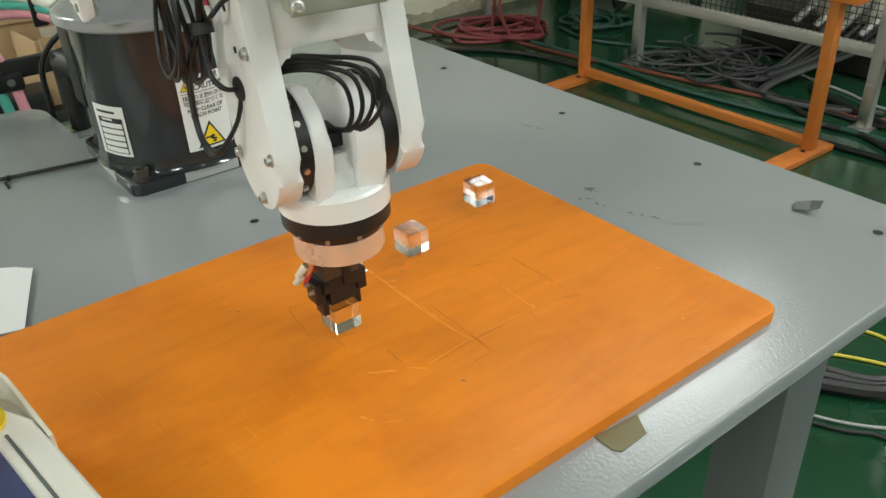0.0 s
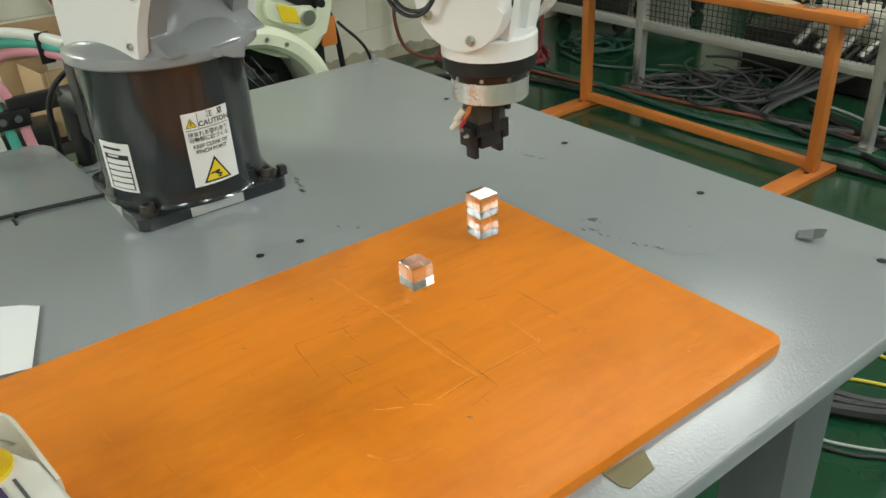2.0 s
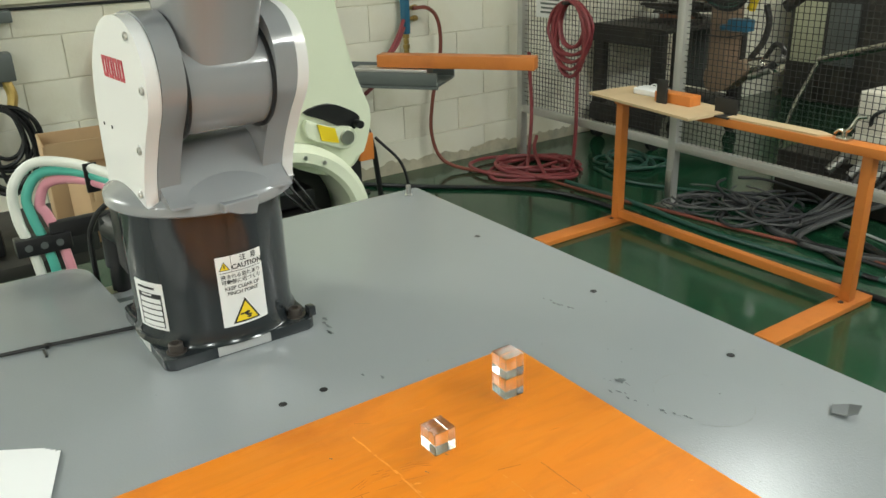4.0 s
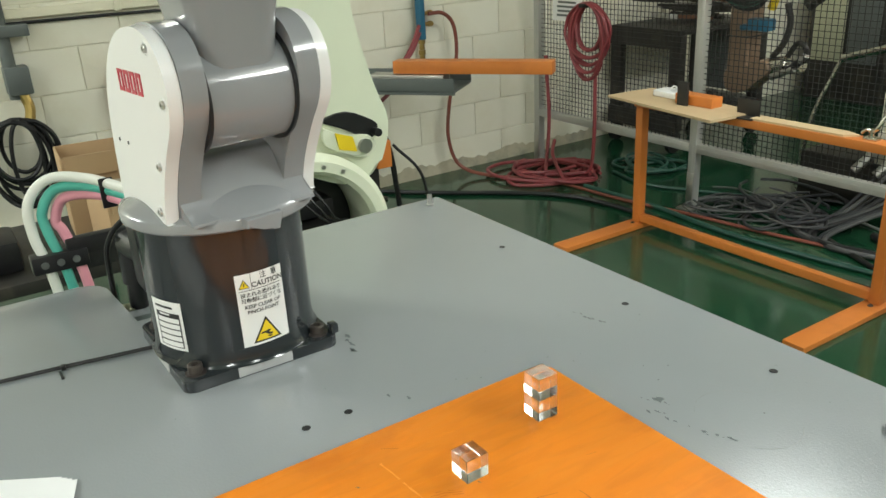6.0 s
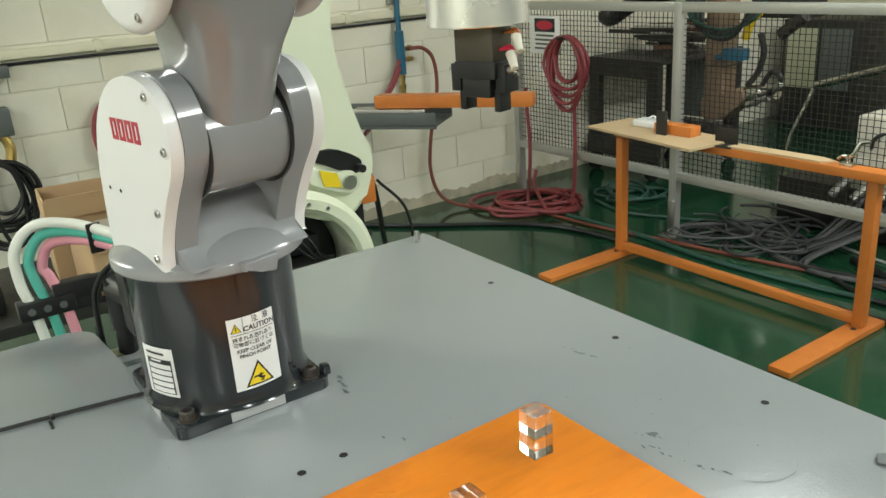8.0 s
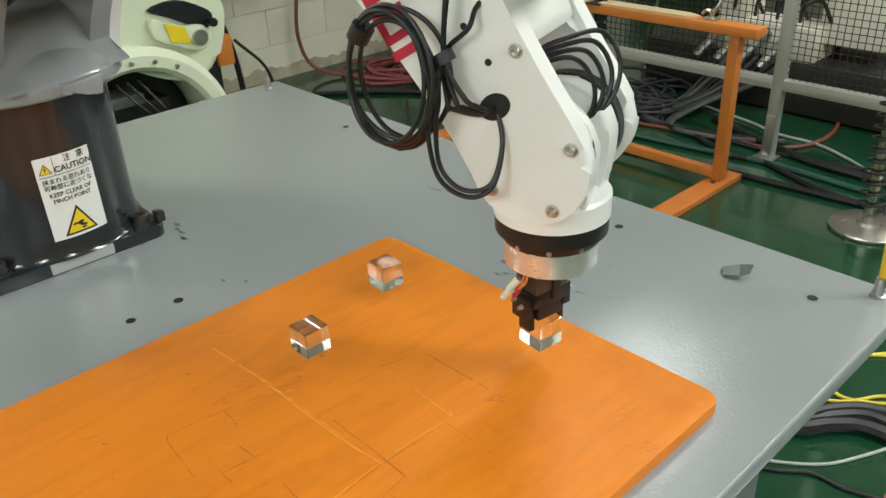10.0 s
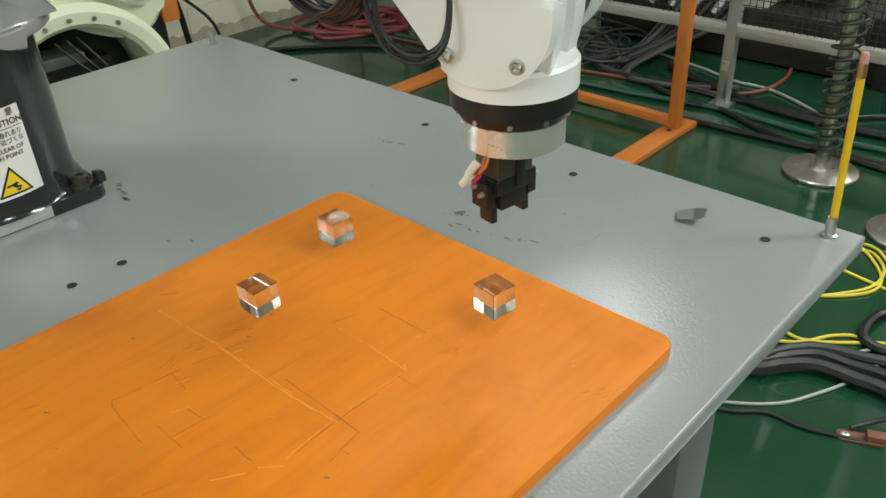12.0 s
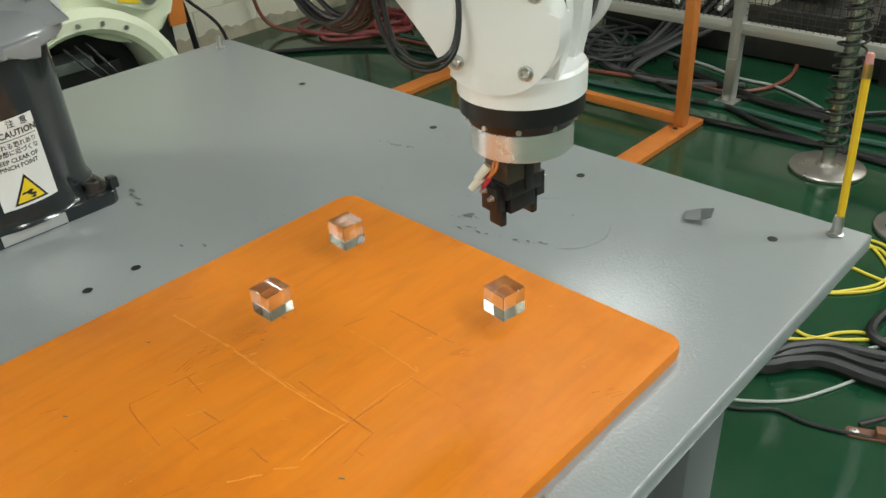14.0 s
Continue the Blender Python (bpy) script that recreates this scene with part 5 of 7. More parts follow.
build_fence()


def fence_sign():
    t = thing("safety_sign", pose(-2.615, FENCE_Y - 0.03, 0.06), "white safety notice with a dark red oval hung on the fence", "sign")
    bm = bmesh.new()
    box(bm, (0, 0, 0), (0.25, 0.003, 0.21), 0.001)
    part("plate", bm, M_LABEL, t)
    bm = bmesh.new()
    box(bm, (0, -0.0028, 0.055), (0.17, 0.001, 0.075), 0)
    part("dark_field", bm, M_INK, t)
    bm = bmesh.new()
    slab(bm, [(0.07 * math.cos(k * math.pi / 12), 0.055 + 0.026 * math.sin(k * math.pi / 12)) for k in range(24)], -0.0045, -0.0038, "y")
    part("red_oval", bm, M_RED, t)
    for k, w in enumerate((0.15, 0.17, 0.16, 0.17)):
        bm = bmesh.new()
        box(bm, (0, -0.0028, -0.002 - 0.024 * k), (w, 0.001, 0.011), 0)
        part("print_bar", bm, M_TRAY, t)


fence_sign()


def loop_pile(name, center, radius, turns, r_tube, material, label, category, seed, spread=0.05, height=0.012, squash=0.6, tails=(), group=""):
    """A loose heap of hose or cable: overlapping uneven rings on the floor."""
    rng = random.Random(seed)
    t = thing(name, pose(0, 0, 0), label, category, group)
    cx, cy = center
    for k in range(turns):
        bm = bmesh.new()
        ox, oy = rng.uniform(-spread, spread), rng.uniform(-spread, spread)
        rr, sq, tw = radius * rng.uniform(0.6, 1.08), squash * rng.uniform(0.75, 1.25), rng.uniform(0, math.pi)
        z0 = FLOOR_Z + r_tube + height * k / max(1, turns) * 3
        pts = []
        for a in range(0, 331, 30):
            w = radians(a + rng.uniform(-5, 5))
            u, v = rr * math.cos(w) * rng.uniform(0.95, 1.04), rr * sq * math.sin(w) * rng.uniform(0.95, 1.04)
            pts.append((cx + ox + u * math.cos(tw) - v * math.sin(tw), cy + oy + u * math.sin(tw) + v * math.cos(tw), max(FLOOR_Z + r_tube, z0 + (0.6 * math.sin(w + 2.1 * k) + rng.uniform(-0.2, 0.3)) * height)))
        tube(bm, pts, r_tube, 8, 6)
        part("loop", bm, material, t)
    for pts in tails:
        bm = bmesh.new()
        tube(bm, pts, r_tube, 8, 8)
        part("tail", bm, material, t)
    return t


def floor_pts(pts, r):
    return [(x, y, FLOOR_Z + r) if len(p) == 2 else p for p in pts for x, y in [p[:2]]]


def hoses_and_cables():
    r = 0.011
    loop_pile("red_air_hose", (-2.62, 2.82), 0.32, 7, r, M_REDHOSE, "heap of faded red air hose on the green floor", "hose", 11, 0.06, 0.012, 0.62, tails=(
        [(-2.78, 2.9, -0.25), (-2.75, 2.9, -0.6), (-2.72, 2.86, -0.82), (-2.62, 2.76, FLOOR_Z + 0.03), (-2.5, 2.66, FLOOR_Z + 0.02)],
        [(-2.38, 2.92, -0.3), (-2.37, 2.91, -0.7), (-2.4, 2.9, -0.88), (-2.5, 2.85, FLOOR_Z + 0.04)],
        [(-2.7, 2.9, -0.75), (-2.6, 2.8, -0.8), (-2.45, 2.75, -0.9), (-2.36, 2.75, FLOOR_Z + 0.02)]))
    # the drop from the wall valve
    t = thing("brown_air_hose", pose(0, 0, 0), "brown-red air hose dropping from the wall valve to the floor", "hose")
    bm = bmesh.new()
    tube(bm, [(WALL_X + 0.09, 2.24, 0.04), (WALL_X + 0.1, 2.33, 0.035), (WALL_X + 0.1, 2.4, -0.04), (WALL_X + 0.1, 2.41, -0.22), (WALL_X + 0.09, 2.35, -0.5), (WALL_X + 0.1, 2.33, -0.7), (WALL_X + 0.14, 2.38, -0.86), (WALL_X + 0.28, 2.5, FLOOR_Z + 0.014), (-2.6, 2.66, FLOOR_Z + 0.012), (-2.45, 2.72, FLOOR_Z + 0.02)], 0.011, 10)
    part("hose", bm, M_BROWNHOSE, t)
    bm = bmesh.new()
    tube(bm, floor_pts([(-2.45, 2.72), (-2.0, 2.76), (-1.6, 2.84), (-1.2, 2.9), (-0.9, 2.96), (-0.664, 3.015), (-0.514, 3.017), (-0.39, 3.139), (-0.362, 3.335), (-0.426, 3.57), (-0.571, 3.719)], 0.009), 0.009, 10)
    part("hose", bm, M_BROWNHOSE, t)
    for k in range(2):
        bm = bmesh.new()
        tube(bm, [(WALL_X + 0.08, 2.18, -0.02 - 0.04 * k), (WALL_X + 0.12, 2.1, -0.12 - 0.03 * k), (WALL_X + 0.15, 1.98, -0.25), (WALL_X + 0.2, 1.9, -0.33), (WALL_X + 0.25, 1.75, -0.4)], 0.011, 10)
        part("hose", bm, M_REDHOSE, t, "faded red branch hose")
    # coil hung on the fence
    t = thing("hung_red_hose", pose(0, 0, 0), "coiled dark red air hose hung on the fence", "hose")
    rng = random.Random(5)
    for k in range(10):
        bm = bmesh.new()
        rx, rz = 0.095 + 0.017 * ((k * 3) % 5), 0.125 + 0.02 * ((k * 2) % 5)
        oy, oz = FENCE_Y - 0.05 - 0.008 * (k // 2), 0.065 - rz
        tube(bm, [(-2.405 + rx * math.sin(radians(a)) * rng.uniform(0.96, 1.04), oy - 0.006 * math.sin(radians(2 * a)), oz + rz * math.cos(radians(a))) for a in range(0, 361, 20)], 0.009, 8, 4)
        part("loop", bm, M_REDHOSE, t)
    bm = bmesh.new()
    rod(bm, (-2.405, FENCE_Y - 0.02, 0.052), (-2.405, FENCE_Y - 0.13, 0.058), 0.01, seg=10)
    part("hook", bm, M_DARKMETAL, t)
    loop_pile("green_hose", (-2.32, 3.35), 0.26, 5, 0.009, M_GREENHOSE, "loose coil of dark green hose on the floor", "hose", 21, 0.05, 0.01, 0.55, tails=(
        floor_pts([(-2.4, 3.1), (-2.1, 3.05), (-1.75, 3.2), (-1.45, 3.35), (-1.2, 3.3), (-1.15, 3.15), (-1.4, 3.1)], 0.009),))
    loop_pile("cable_heap", (-1.4, 3.12), 0.27, 9, 0.0055, M_CABLEMID, "tangled heap of thin grey electrical cables below the fence", "cable", 31, 0.13, 0.02, 0.5)
    loop_pile("cable_heap", (-1.25, 3.22), 0.3, 8, 0.008, M_GREYCABLE, "tangled heap of dark grey cables below the fence", "cable", 35, 0.1, 0.02, 0.5)
    loop_pile("cable_heap", (-1.55, 3.06), 0.16, 5, 0.0045, M_GREYCABLE, "small heap of thin grey cables below the fence", "cable", 38, 0.08, 0.014, 0.6)
    # thick cables that fan out of the manifold, lie down and bend away under the fence
    fan = thing("cable_fan", pose(0, 0, 0), "fan of thick grey cables running down from the manifold", "cable")
    for k in range(8):
        bm = bmesh.new()
        d = 0.035 * k
        r = 0.0095 + 0.002 * (k % 2)
        tube(bm, [(-0.98 + 1.3 * d, 3.44, -0.66), (-1.02 + d, 3.36, -0.78), (-1.1 + 0.8 * d, 3.26, FLOOR_Z + 0.03 + 0.2 * d), (-1.2 + 0.9 * d, 3.12 - 0.3 * d, FLOOR_Z + r + 0.004 * (k % 3)), (-1.12 + d, 3.0 - 0.25 * d, FLOOR_Z + r + 0.008 * (k % 2)), (-0.9 + d, 2.97 + 0.1 * d, FLOOR_Z + r + 0.006 * (k % 3)), (-0.62 + 0.6 * d, 3.06 + 0.3 * d, FLOOR_Z + r)], r, 8)
        part("cable", bm, (M_GREYCABLE, M_CABLEMID, M_RUBBER)[k % 3], fan)
    # long cables running along the floor
    runs = [
        ("floor_cable", M_RUBBER, 0.013, [(-3.0, 1.85), (-2.75, 2.08), (-2.4, 2.45), (-2.1, 2.62), (-1.6, 2.66), (-1.1, 2.62), (-0.6, 2.66), (-0.1, 2.7), (0.4, 2.72), (1.2, 2.6), (2.4, 2.5)], "long black cable running along the floor"),
        ("floor_cable", M_GREENHOSE, 0.012, [(-2.3, 2.78), (-1.8, 2.8), (-1.3, 2.76), (-0.8, 2.8), (-0.4, 2.86), (0.1, 2.84), (0.7, 2.92), (1.6, 2.9)], "long dark green cable running along the floor"),
        ("floor_cable", M_RUBBER, 0.018, [(-0.85, 3.2), (-0.6, 3.08), (-0.3, 2.98), (0.0, 2.96), (0.4, 2.98), (0.8, 2.9), (1.6, 2.8)], "thick black cable under the fence"),
        ("floor_cable", M_RUBBER, 0.019, [(-0.1, 1.1), (0.2, 1.24), (0.41, 1.37), (0.47, 1.44), (0.53, 1.49), (0.62, 1.5), (0.75, 1.5), (1.2, 1.42)], "thick black cable near the table"),
        ("floor_cable", M_RUBBER, 0.017, [(-0.15, 1.18), (0.2, 1.3), (0.41, 1.4), (0.46, 1.475), (0.52, 1.535), (0.6, 1.545), (0.72, 1.56), (1.2, 1.55)], "thick black cable near the table"),
        ("floor_cable", M_GREYCABLE, 0.014, [(-0.15, 1.25), (0.2, 1.35), (0.39, 1.42), (0.45, 1.51), (0.51, 1.57), (0.6, 1.6), (0.75, 1.64), (1.2, 1.7)], "dark grey cable near the table"),
        ("floor_cable", M_PALECABLE, 0.0042, [(0.1, 1.12), (0.3, 1.19), (0.417, 1.241), (0.515, 1.317), (0.571, 1.41), (0.621, 1.525), (0.664, 1.661), (0.8, 1.85), (1.1, 2.0)], "thin pale cable sweeping across the floor"),
        ("floor_cable", M_PALECABLE, 0.0042, [(0.25, 1.36), (0.405, 1.46), (0.456, 1.512), (0.54, 1.555), (0.651, 1.7), (0.9, 1.8)], "thin pale cable beside the black ones"),
        ("floor_cable", M_RUBBER, 0.005, [(0.2, 1.12), (0.427, 1.213), (0.508, 1.271), (0.586, 1.278), (0.676, 1.309), (0.72, 1.33)], "thin black cable on the floor"),
        ("floor_cable", M_RUBBER, 0.014, [(0.9, 1.9), (0.7, 1.88), (0.604, 1.843), (0.57, 1.781), (0.574, 1.689), (0.623, 1.66), (0.7, 1.67), (1.0, 1.6)], "black cable loop on the floor"),
        ("floor_cable", M_RUBBER, 0.012, [(-0.95, 3.02), (-0.584, 2.847), (-0.433, 2.861), (-0.187, 2.759), (0.034, 2.715), (0.32, 2.693), (1.2, 2.6)], "long black cable running along the floor"),
        ("floor_cable", M_RUBBER, 0.01, [(-0.9, 3.0), (-0.637, 2.991), (-0.421, 2.99), (-0.167, 3.03), (0.019, 3.086), (0.154, 3.191), (0.6, 3.4)], "black cable passing under the fence"),
        ("floor_cable", M_PALECABLE, 0.007, [(-1.0, 3.35), (-0.842, 3.306), (-0.704, 3.271), (-0.53, 3.207), (-0.362, 3.2), (-0.155, 3.1), (0.0, 2.98)], "pale grey cable crossing the floor"),
    ]
    for nm, m, rr, pts, lab in runs:
        bm = bmesh.new()
        tube(bm, floor_pts(pts, rr), rr, 8, 8)
        solid(nm, bm, m, lab, "cable", "cables on the floor")
    y = thing("yellow_cable", pose(0, 0, 0), "thin yellow extension cable in loose loops on the floor", "cable")
    for pts in ([(0.25, 1.78), (0.393, 1.796), (0.464, 1.863), (0.511, 1.947), (0.507, 2.049), (0.449, 2.121), (0.405, 2.105), (0.379, 2.042), (0.387, 1.988), (0.456, 1.968), (0.523, 1.957), (0.65, 1.93)],
                [(0.2, 2.08), (0.361, 2.133), (0.412, 2.132), (0.478, 2.064), (0.521, 1.985), (0.511, 1.903), (0.422, 1.81), (0.3, 1.76)],
                [(0.348, 2.144), (0.403, 2.158), (0.456, 2.148), (0.529, 2.067), (0.62, 2.0)],
                [(0.0, 1.5), (0.3, 1.63), (0.403, 1.597), (0.454, 1.586), (0.515, 1.617), (0.57, 1.661), (0.647, 1.714), (0.9, 1.8)],
                [(0.05, 1.3), (0.3, 1.48), (0.437, 1.554), (0.478, 1.598), (0.515, 1.654), (0.574, 1.689), (0.7, 1.66)]):
        bm = bmesh.new()
        tube(bm, floor_pts(pts, 0.0048), 0.0048, 8, 8)
        part("run", bm, M_YELLOWCABLE, y)


hoses_and_cables()


def sprung_post(m, label, with_post=True):
    t = thing("sprung_post", m, label, "post", "posts with round chrome bases")
    bm = bmesh.new()
    lathe(bm, [(0.0, 0), (0.125, 0), (0.128, 0.004), (0.128, 0.012), (0.122, 0.016), (0.04, 0.02), (0.034, 0.03), (0.0, 0.03)], None, 48)
    part("round_base", bm, M_WORNCHROME, t, "chromed round foot")
    bm = bmesh.new()
    rod(bm, (0, 0, 0.03), (-0.012, 0.02, 1.35), 0.024, seg=24)
    part("tube", bm, M_CHROME, t, "tall chromed tube")
    bm = bmesh.new()
    pts = []
    for k in range(0, 30 * 14):
        a = 2 * math.pi * k / 14
        z = 0.07 + 1.2 * k / (30 * 14)
        pts.append((-0.004 + 0.046 * math.cos(a), 0.008 + 0.046 * math.sin(a), z))
    tube(bm, pts, 0.0045, 6, 1, curved=False)
    part("coiled_cord", bm, M_DARKMETAL, t, "dark coiled cord round the tube")


sprung_post(pose(0.115, 2.56, FLOOR_Z), "tall chromed post on a round base, wound with a coiled cord")
sprung_post(pose(0.5, 2.3, FLOOR_Z), "chromed post on a round base beside the first")


def floor_anchor():
    t = thing("floor_anchor", pose(0.7, 1.33, FLOOR_Z, 0, 0, 25), "rusty steel floor anchor bolted to the green floor", "anchor")
    bm = bmesh.new()
    slab(bm, rounded_rect(0.1, 0.032, 0.012, 4), 0, 0.006, "z", 0.001)
    box(bm, (0.03, 0, 0.014), (0.04, 0.025, 0.018), 0.003)
    part("plate", bm, M_RUST, t)
    bolt_head(t, pose(-0.032, 0, 0.006), 0.008, M_STEEL, "anchor_bolt")
    bm = bmesh.new()
    tube(bm, [(-0.02, 0.02, 0.01), (0.04, 0.05, 0.02), (0.09, 0.05, 0.05), (0.12, 0.03, 0.14)], 0.006, 8)
    part("rod", bm, M_DARKMETAL, t)


floor_anchor()


# ---- behind the fence ----
def scrap_cart():
    t = thing("metal_cart", pose(0, 0, 0), "dark grimy steel cart loaded with scrap metal, behind the fence", "cart")
    x0, x1, y0, y1, zt, zb = -3.0, -2.42, 3.64, 4.5, -0.18, -0.8
    for z in (zt, -0.7):
        bm = bmesh.new()
        box(bm, ((x0 + x1) / 2, (y0 + y1) / 2, z), (x1 - x0, y1 - y0, 0.03), 0.004)
        box(bm, ((x0 + x1) / 2, y0, z - 0.05), (x1 - x0, 0.01, 0.1), 0.002)
        part("deck", bm, M_DARKMETAL, t)
    for x in (x0 + 0.04, x1 - 0.04):
        for y in (y0 + 0.04, y1 - 0.04):
            bm = bmesh.new()
            box(bm, (x, y, (zt + zb) / 2), (0.09, 0.05, zt - zb - 0.03), 0.003)
            part("leg", bm, M_DARKMETAL, t)
            bm = bmesh.new()
            rod(bm, (x - 0.015, y, FLOOR_Z + 0.06), (x + 0.015, y, FLOOR_Z + 0.06), 0.06, seg=20)
            box(bm, (x, y, zb + 0.01), (0.05, 0.05, 0.07), 0.004)
            part("caster", bm, M_BLACK, t)
    bm = bmesh.new()
    box(bm, ((x0 + x1) / 2, y1 - 0.05, -0.45), (x1 - x0 - 0.1, 0.03, 0.42), 0.004)
    part("back_panel", bm, M_TRAY, t, "grey back panel")
    rng = random.Random(8)
    for k in range(16):
        a = rng.uniform(-0.5, 0.5)
        l = rng.uniform(0.2, 0.6)
        cx, cy, cz = rng.uniform(x0 + 0.2, x1 - 0.2), rng.uniform(y0 + 0.1, y1 - 0.1), zt + 0.035 + 0.011 * k
        bm = bmesh.new()
        if k % 3:
            box(bm, (0, 0, 0), (l, rng.uniform(0.03, 0.08), rng.uniform(0.015, 0.035)), 0.003)
        else:
            rod(bm, (-l / 2, 0, 0), (l / 2, 0, 0), 0.013, seg=10)
        solid("scrap_bar", bm, (M_DARKMETAL, M_RUST, M_STEEL, M_DARKMETAL)[k % 4], "piece of scrap metal bar piled on the cart", "scrap", "scrap on the cart", m=pose(cx, cy, cz, rng.uniform(-3, 3), rng.uniform(-3, 3), math.degrees(a)))


scrap_cart()


def brown_robot():
    t = thing("welding_robot", pose(0, 0, 0), "brown robot arm with cables and a metal gripper behind the fence", "robot arm")
    y = 3.45
    bm = bmesh.new()
    box(bm, (-1.81, y, 0.0), (0.125, 0.13, 0.68), 0.025)
    slab(bm, smooth_loop([(-1.88, -0.3), (-1.76, -0.275), (-1.69, -0.235), (-1.635, -0.235), (-1.615, -0.285), (-1.69, -0.35), (-1.76, -0.405), (-1.87, -0.405)], 4), y - 0.06, y + 0.06, "y", 0.012)
    part("arm", bm, M_BROWNARM, t)
    for z in (-0.12, 0.05, 0.17):
        bm = bmesh.new()
        box(bm, (-1.81, y, z), (0.131, 0.136, 0.008), 0.001)
        part("strap", bm, M_BLACK, t)
    bm = bmesh.new()
    rod(bm, (-1.63, y, -0.265), (-1.55, y, -0.245), 0.045, seg=20)
    rod(bm, (-1.55, y, -0.245), (-1.45, y - 0.02, -0.24), 0.03, seg=16)
    part("gripper", bm, M_CHROME, t, "bright metal gripper")
    for k in range(3):
        bm = bmesh.new()
        rod(bm, (-1.6 + 0.05 * k, y - 0.05, -0.31 + 0.02 * k), (-1.47 + 0.03 * k, y - 0.06, -0.25 + 0.035 * k), 0.018, seg=12)
        part("cylinder", bm, M_BLACK if k % 2 else M_STEEL, t)
    bm = bmesh.new()
    tube(bm, [(-1.64, y, -0.22), (-1.58, y, -0.14), (-1.555, y, -0.04), (-1.58, y, 0.05)], 0.016, 10)
    tube(bm, [(-1.53, y - 0.03, -0.2), (-1.47, y - 0.05, -0.13), (-1.42, y - 0.05, -0.15), (-1.43, y - 0.04, -0.22)], 0.013, 8)
    part("conduit", bm, M_DARKMETAL, t)
    bm = bmesh.new()
    box(bm, (-1.67, y - 0.07, -0.05), (0.12, 0.07, 0.06), 0.008)
    rod(bm, (-1.78, y - 0.08, -0.07), (-1.7, y - 0.08, -0.06), 0.016, seg=12)
    part("valve", bm, M_BLUE, t, "blue valve body")
    bm = bmesh.new()
    tube(bm, [(-1.62, y - 0.07, 0.03), (-1.58, y - 0.08, 0.12), (-1.54, y - 0.08, 0.16)], 0.022, 10)
    part("yellow_sleeve", bm, M_YELLOW, t)
    bm = bmesh.new()
    box(bm, (-1.45, y + 0.02, 0.2), (0.32, 0.16, 0.14), 0.02)
    rod(bm, (-1.4, y - 0.1, 0.06), (-1.28, y - 0.1, 0.15), 0.03, seg=14)
    part("wrist_unit", bm, M_DARKMETAL, t)
    rng = random.Random(2)
    for k in range(9):
        bm = bmesh.new()
        d = 0.012 * k
        tube(bm, [(-1.95 + d, y - 0.1, 0.3), (-1.93 + d, y - 0.14, 0.17 - d * 0.4), (-1.82 + d * 0.6, y - 0.16, 0.09 - d * 0.5 + rng.uniform(-0.01, 0.01)), (-1.66 + d * 0.3, y - 0.15, 0.08 - d * 0.3), (-1.53, y - 0.13, 0.14 + 0.01 * k), (-1.48, y - 0.1, 0.26)], 0.011, 8)
        part("cable", bm, M_GREENHOSE if k % 3 == 0 else M_RUBBER, t)
    bm = bmesh.new()
    tube(bm, [(-2.55, y - 0.12, 0.13), (-2.48, y - 0.13, 0.12), (-2.35, y - 0.12, 0.19), (-2.2, y - 0.1, 0.24), (-1.9, y, 0.3)], 0.045, 12)
    part("sleeved_cable", bm, M_BLACK, t)
    bm = bmesh.new()
    tube(bm, [(-2.3, y, 0.24), (-2.1, y, 0.2), (-1.9, y, 0.24), (-1.75, y, 0.3)], 0.05, 12)
    part("upper_link", bm, M_CREAM, t)
    bm = bmesh.new()
    box(bm, (-1.81, y + 0.02, (0.34 + CEIL_Z) / 2), (0.22, 0.22, CEIL_Z - 0.34), 0.02)
    part("overhead_mount", bm, M_DARKMETAL, t)


brown_robot()


